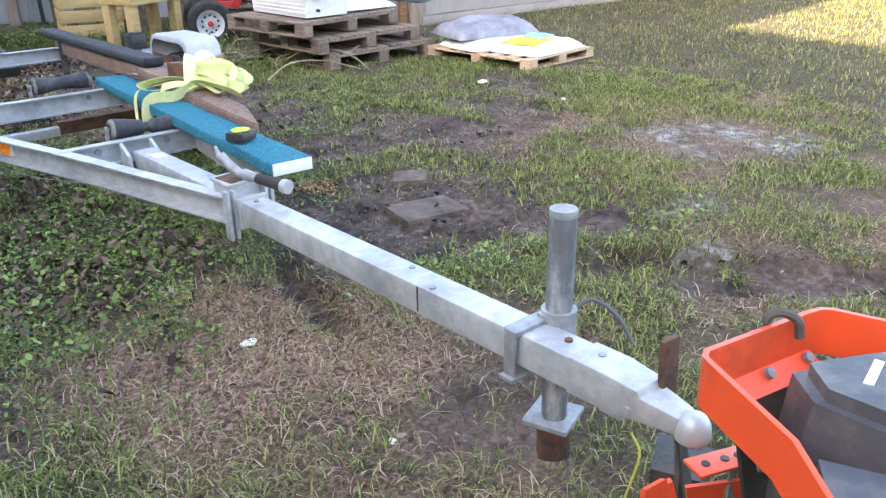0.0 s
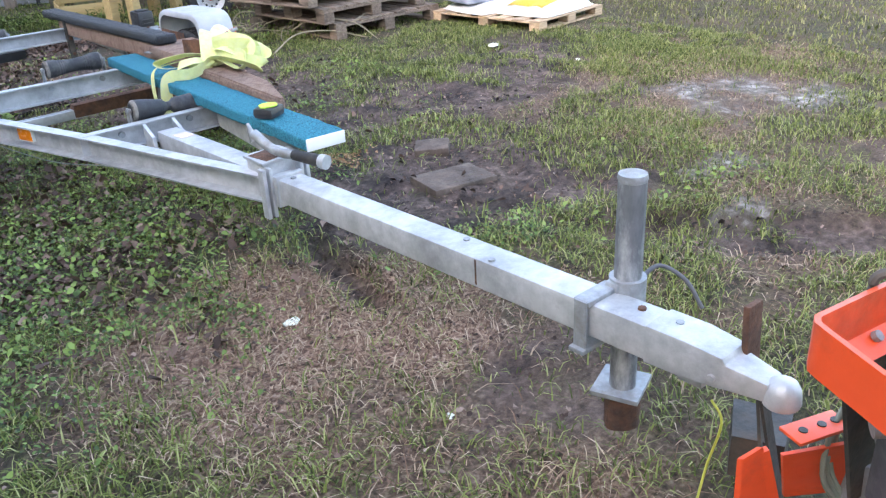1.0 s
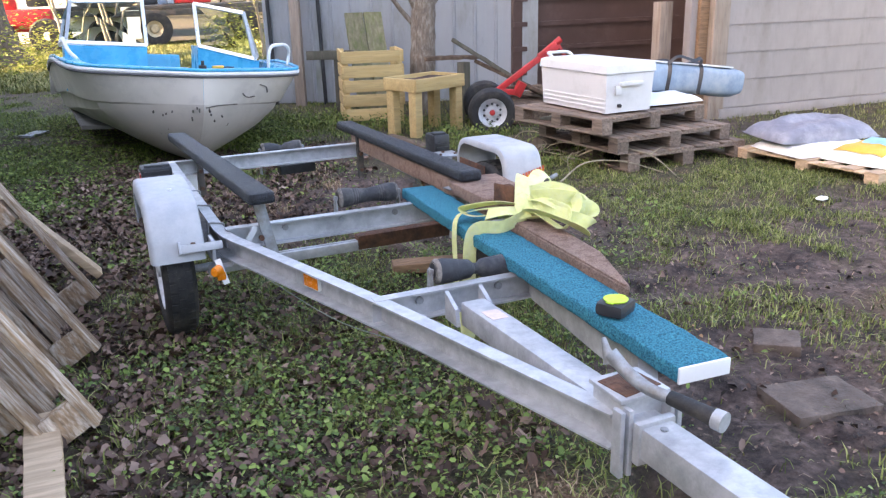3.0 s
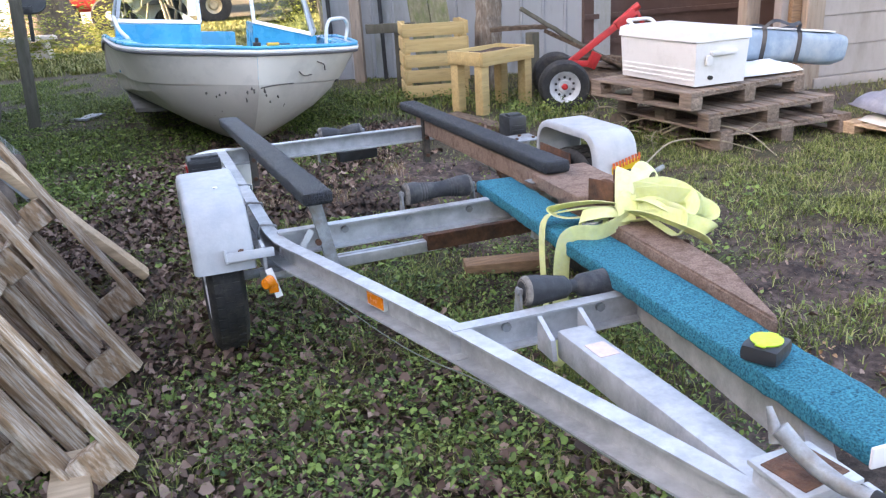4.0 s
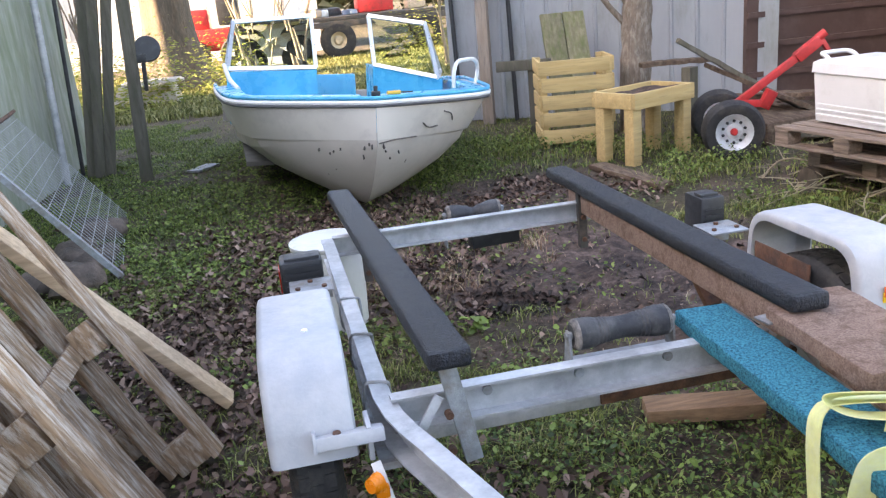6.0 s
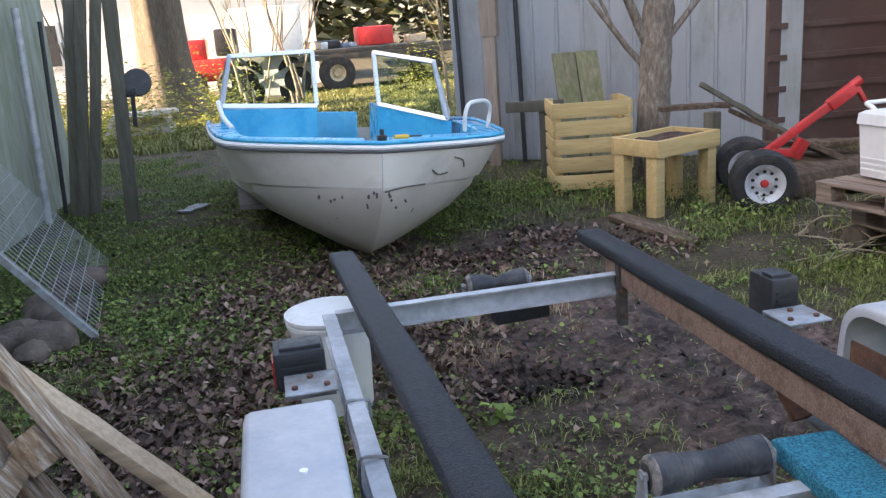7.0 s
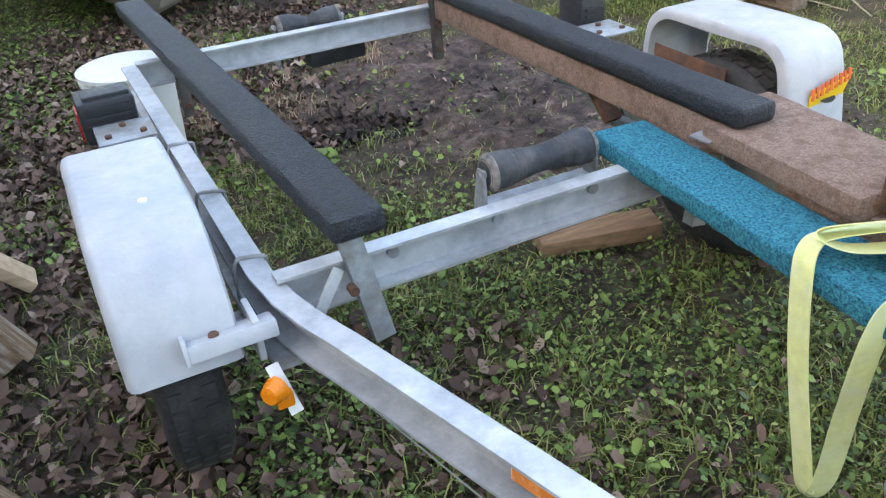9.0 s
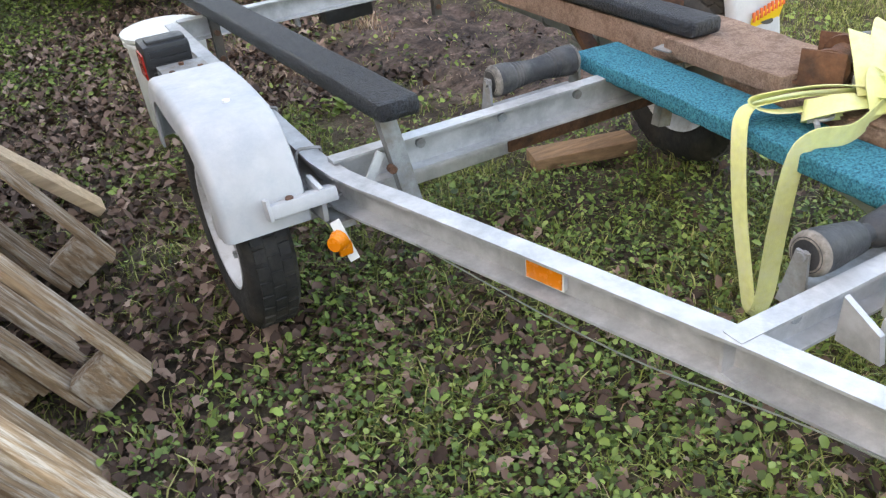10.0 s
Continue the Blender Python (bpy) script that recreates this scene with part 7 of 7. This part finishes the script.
bar(bm, (2.36, 7.1, 0.23), (2.46, 7.22, 0.36), 0.06, 0.04, bev=0.006)
part("bracket", bm, DOLLY_RED, dolly)

# scrap timber heap behind the dolly
rs = random.Random(12)
for i, (a_, b__, w) in enumerate((((2.1, 8.0, 0.79), (3.1, 7.9, 0.17), 0.05), ((2.35, 8.05, 0.58), (3.2, 7.75, 0.14), 0.08), ((1.95, 8.35, 0.6), (2.5, 8.25, 0.6), 0.12),
                                  ((2.6, 8.1, 0.3), (3.4, 7.9, 0.28), 0.14), ((2.6, 7.7, 0.05), (3.5, 7.2, 0.08), 0.15), ((2.9, 8.3, 0.2), (3.3, 7.3, 0.12), 0.12), ((2.5, 8.2, 0.18), (3.3, 8.3, 0.2), 0.2))):
    plank("scrap_plank", a_, b__, w, 0.035, WOOD_DARK if i % 4 else POST_WOOD, "dark weathered plank in the scrap heap", "plank", worn=0.01)
bm = B()
bx(bm, (2.9, 7.95, 0.1), (0.9, 0.8, 0.2), (0, 0, 10), 0.03)
solo("scrap_heap", wobble(bm, 0.06, 4), WOOD_DARK, "low heap of rotten timber and leaves", "scrap heap", "stuff")
bm = B()
bx(bm, (2.3, 8.2, 0.28), (0.09, 0.09, 0.56), (0, 0, 20), 0.004)
solo("wooden_post", bm, POST_WOOD, "short grey post in the scrap heap", "post")

# dry brush by the pallets
rs = random.Random(7)
for i in range(16):
    bm = B()
    p = Vector((rs.uniform(1.9, 2.7), rs.uniform(5.7, 6.75), 0.015))
    a_ = rs.uniform(0, 6.28)
    d = Vector((math.cos(a_), math.sin(a_), 0))
    l_ = rs.uniform(0.35, 0.9)
    h = rs.uniform(0.02, 0.16)
    pts = curve([p, p + d * l_ * 0.35 + Vector((0, 0, h)), p + d * l_ * 0.7 + Vector((rs.uniform(-0.1, 0.1), 0, h * 0.8)), p + d * l_ + Vector((0, 0, 0.01))], 4)
    hose(bm, pts, rs.uniform(0.004, 0.008), 6, 0.4)
    for k in range(3):
        q = pts[rs.randrange(3, len(pts) - 1)]
        hose(bm, curve([q, q + Vector((rs.uniform(-0.1, 0.1), rs.uniform(-0.1, 0.1), 0.06)), q + Vector((rs.uniform(-0.2, 0.2), rs.uniform(-0.2, 0.2), rs.uniform(0.0, 0.1)))], 3), 0.003, 5, 0.4)
    solo("dry_branch", bm, TWIG, "thin dry branch lying in the grass", "branch", group="dry branches")
bm = B()
hose(bm, curve([(1.72, 5.3, 0.03), (2.0, 5.45, 0.1), (2.3, 5.45, 0.08), (2.5, 5.25, 0.02)], 6), 0.006, 6, 0.6)
solo("dry_branch", bm, TWIG, "long bowed dry stalk by the pallets", "branch", group="dry branches")
bm = B()
hose(bm, curve([(2.1, 6.3, 0.06), (2.35, 6.42, 0.07), (2.65, 6.5, 0.06)], 4), 0.07, 12, 0.9)
solo("log", wobble(bm, 0.015, 12), BARK, "short mossy log beside the pallets", "log")

# broad-leaved plant by the planks
cab = thing("leafy_weed", "low grey-green broad-leaved weed by the planks", "plant", pose(-1.13, 2.42, 0))
CAB = mat("grey_green_leaf", (0.07, 0.13, 0.065), 0.3, 18, 0.6, 0, 0.3, 60, (0.12, 0.19, 0.12), 0.4, 12, rand=0.2)
rs = random.Random(2)
for i in range(36):
    a_ = i * 2.4
    l_ = rs.uniform(0.06, 0.15)
    bm = B()
    rings = []
    for k, f in enumerate(np.linspace(0, 1, 7)):
        w = 0.03 * math.sin(math.pi * min(1, f * 0.9 + 0.12)) ** 0.7 + 0.004
        h = 0.02 + l_ * 0.9 * math.sin(f * 1.7) * rs.uniform(0.85, 1.0) * 0.7
        rings.append([(f * l_, -w, h + 0.015), (f * l_, 0, h), (f * l_, w, h + 0.015)])
    loft(bm, rings, caps=False, closed=False)
    bm.transform(pose(rs.uniform(-0.1, 0.1), rs.uniform(-0.15, 0.15), 0, 0, 0, math.degrees(a_)))
    part("leaf", bm, CAB, cab, smooth=70)


# ---- the yard beyond ----
big = thing("big_tree", "large tree with thick furrowed trunk beyond the boat", "tree", pose(-3.03, 18.4, 0))
rs = random.Random(8)
bm = B()
rings = []
for k, z in enumerate(np.linspace(0, 5.5, 26)):
    r = 0.46 + 0.42 * math.exp(-z * 2.2) - 0.02 * z
    rings.append([((r + 0.05 * noise.noise((3 * math.cos(q), 3 * math.sin(q), z * 0.6)) + 0.12 * math.exp(-z * 3) * math.sin(5 * q)) * math.cos(q), (r + 0.04 * math.sin(7 * q + z)) * math.sin(q), z) for q in np.linspace(0, 2 * math.pi, 41)[:-1]])
loft(bm, rings)
part("trunk", bm, BARK, big, smooth=70)
for i in range(7):
    bm = B()
    limb(bm, (0, 0, 3.6 + 0.25 * i), (math.cos(i * 0.95), math.sin(i * 0.95), 0.8), 3.0, 0.16, 3, rs)
    tagged(part("limb", bm, BARK, big, smooth=70), kind="stuff")

flat = thing("flatbed_trailer", "old flatbed trailer loaded with junk, standing in sunlit grass", "flatbed trailer", pose(0.15, 23, 0, 0, 0, 6))
bm = B()
bx(bm, (0.6, 0.6, 0.95), (5.4, 1.9, 0.1), (0, 0, 0), 0.01)
bx(bm, (0.6, -0.33, 0.82), (5.4, 0.06, 0.14), (0, 0, 0), 0.005)
part("bed", bm, MOWER_DARK, flat)
for x_ in (0.1, 2.3):
    bm = B()
    m = pose(x_, -0.25, 0.44, 90, 0, 0)
    lathe(bm, [(0.2, -0.1), (0.34, -0.12), (0.43, -0.1), (0.45, 0.0), (0.43, 0.1), (0.34, 0.12), (0.2, 0.1)], m, 32, True)
    w = part("wheel", bm, RUBBER, flat)
    bm = B()
    lathe(bm, [(0.002, 0.06), (0.08, 0.07), (0.12, 0.03), (0.2, 0.09), (0.21, 0.1), (0.21, -0.1), (0.002, -0.05)], m, 28)
    part("rim", bm, mat("old_rim", (0.4, 0.33, 0.22), 0.2, 12, 0.6), w)
rs = random.Random(4)
JUNK = [WHITE_PAINT, MOWER_DARK, BAG_BLUE, WOOD_PALE, HULL_BAND, BAG_WHITE]
for i in range(16):
    bm = B()
    x_, s_ = rs.uniform(-1.6, 2.6), rs.uniform(0.1, 0.3)
    bx(bm, (0.1 + x_, 23.5 + rs.uniform(-0.4, 0.5), 1.01 + s_ * 0.35), (s_ * rs.uniform(1, 2.2), s_, s_ * 0.7), (0, 0, rs.uniform(0, 90)), 0.03)
    solo("junk_box", wobble(bm, 0.05, 5), JUNK[i % 6], "battered box of junk on the flatbed trailer", "junk", group="junk on the flatbed")
bm = B()
bx(bm, (1.3, 23.5, 1.25), (0.9, 0.6, 0.45), (0, 0, 6), 0.05)
solo("red_tool_chest", bm, DOLLY_RED, "red metal chest on the flatbed trailer", "chest")

# overturned white hull shape and scrap beyond the posts
bm = B()
loft(bm, [[(-3.4, 13.2 + k * 0.3, 0.0), (-2.1, 13.1 + k * 0.3, 0.0), (-2.2, 13.2 + k * 0.3, 0.3 + 0.1 * (k == 1)), (-3.2, 13.3 + k * 0.3, 0.42)] for k in range(3)])
solo("fibreglass_shell", bm, HULL_SHADED, "broken white fibreglass shell lying in the grass", "shell", bev=0.02).matrix_basis = pose(-0.95, 2.5, 0) @ Matrix.Diagonal((0.82, 1, 0.9, 1))
bm = B()
bar(bm, (-3.0, 13.0, 0.46), (-2.0, 13.3, 0.44), 0.5, 0.04)
solo("roof_sheet", bm, HULL_BAND, "white sheet lying on the broken shell", "sheet").matrix_basis = pose(-0.95, 2.5, -0.05) @ Matrix.Diagonal((0.82, 1, 1, 1))

# far house, white trailer and a red machine
def block(name, lo, hi, material, label, category, bev=0.05):
    bm = B()
    bx(bm, [(p + q) / 2 for p, q in zip(lo, hi)], [q - p for p, q in zip(lo, hi)], (0, 0, 0), bev)
    return solo(name, bm, material, label, category)


far = thing("far_house", "pale grey house in sunlight beyond the yard", "house")
bm = B()
bx(bm, (-4.5, 30, 1.6), (9.0, 5.0, 3.2))
part("wall", bm, HOUSE_WALL, far)
bm = B()
loft(bm, [[(x_, 27.2, 3.2), (x_, 32.8, 3.2), (x_, 30, 4.8)] for x_ in (-9.3, 0.3)])
part("roof", bm, ROOF, far)
for x_ in (-7.5, -4.6, -1.6):
    bm = B()
    bx(bm, (x_, 27.48, 1.6), (0.9, 0.06, 1.3), (0, 0, 0), 0.02)
    w = part("window", bm, WHITE_PAINT, far)
    bm = B()
    bx(bm, (x_, 27.44, 1.6), (0.74, 0.03, 1.1))
    part("pane", bm, LAMP_BLACK, w)
van = thing("white_trailer_van", "white box trailer parked beyond the flatbed", "box trailer")
bm = B()
bx(bm, (-1.3, 24, 1.25), (1.7, 2.0, 1.7), (0, 0, 0), 0.08)
part("body", bm, WHITE_PAINT, van)
for x_ in (-1.8, -0.8):
    bm = B()
    lathe(bm, [(0.1, -0.1), (0.3, -0.1), (0.33, 0.0), (0.3, 0.1), (0.1, 0.1)], pose(x_, 23.0, 0.33, 90, 0, 0), 24, True)
    part("wheel", bm, RUBBER, van)
red = thing("red_tractor", "red machine with black seat standing in the sun", "tractor")
bm = B()
bx(bm, (-2.6, 22.5, 0.75), (1.3, 0.8, 0.5), (0, 0, 0), 0.08)
bx(bm, (-2.9, 22.5, 1.2), (0.5, 0.6, 0.5), (0, 0, 0), 0.06)
part("body", bm, DOLLY_RED, red)
bm = B()
bx(bm, (-2.2, 22.4, 1.35), (0.5, 0.5, 0.6), (0, 0, 0), 0.06)
part("seat", bm, LAMP_BLACK, red)
for x_ in (-3.1, -2.1):
    bm = B()
    lathe(bm, [(0.1, -0.12), (0.36, -0.12), (0.4, 0.0), (0.36, 0.12), (0.1, 0.12)], pose(x_, 22.0, 0.4, 90, 0, 0), 24, True)
    part("wheel", bm, RUBBER, red)

# saplings and shrubs in the sun
SHRUB = island_mat("shrub_leaves", [(0, (0.12, 0.16, 0.03)), (0.5, (0.22, 0.25, 0.05)), (1, (0.36, 0.34, 0.1))], 0.6, 0.3, 0.3)
rs = random.Random(21)
for i, (x_, y_, r_) in enumerate(((-1.5, 17.0, 0.035), (-3.8, 15.0, 0.035), (1.9, 17.0, 0.03), (-0.8, 20, 0.05))):
    t_ = thing("sapling", "thin bare sapling standing in sunlit grass", "sapling", pose(x_, y_, 0), "saplings")
    for k in range(3):
        bm = B()
        limb(bm, (0.05 * k, 0, 0), (rs.uniform(-0.35, 0.35), rs.uniform(-0.2, 0.2), 1), 1.5, r_ * (1 - 0.25 * k), 2, rs, 0.6)
        tagged(part("stem", bm, BARK_PALE if i % 2 else TWIG, t_, smooth=70), kind="stuff")
n = 9000
x, y = rng.normal(0, 1, n), rng.normal(0, 1, n)
cl = rng.integers(0, 7, n)
cx = np.array([-3.6, -2.9, -1.9, 2.3, 2.8, -4.4, -3.2])[cl] + x * 0.35
cy = np.array([14.8, 15.6, 17.2, 23.0, 23.5, 16.5, 21.0])[cl] + y * 0.4
cz = np.abs(rng.normal(0, 0.45, n)) + 0.03
a = rng.uniform(0, 2 * np.pi, n)
s = rng.uniform(0.02, 0.05, n)
v = np.stack([np.stack([cx + s * np.cos(a), cy + s * np.sin(a), cz], 1), np.stack([cx - s * np.sin(a) * 0.5, cy + s * np.cos(a) * 0.5, cz + s * 0.6], 1), np.stack([cx - s * np.cos(a), cy - s * np.sin(a), cz + s * 0.2], 1)], 1)
soup("shrubs", v.reshape(-1, 3), np.arange(3 * n).reshape(-1, 3), SHRUB, "yellow-green shrubs in the sun beyond the boat", "shrubs")
# distant wood
n = 42000
ang = rng.uniform(math.radians(20), math.radians(150), n)
d = rng.uniform(55, 75, n)
z = rng.uniform(0, 1, n) ** 0.8 * (9 + 4 * np.sin(ang * 9) + 3 * np.sin(ang * 23))
px, py = d * np.cos(ang), d * np.sin(ang)
s = rng.uniform(0.25, 0.7, n)
a = rng.uniform(0, 2 * np.pi, n)
v = np.stack([np.stack([px + s * np.cos(a), py + s * np.sin(a), z], 1), np.stack([px - s * np.sin(a), py + s * np.cos(a), z + s], 1), np.stack([px - s * np.cos(a), py - s * np.sin(a), z + 0.3 * s], 1)], 1)
WOODS = island_mat("far_woods", [(0, (0.05, 0.06, 0.025)), (0.5, (0.1, 0.1, 0.05)), (1, (0.17, 0.15, 0.09))], 0.8, 0.2)
soup("far_woods", v.reshape(-1, 3), np.arange(3 * n).reshape(-1, 3), WOODS, "distant line of winter trees", "woods")
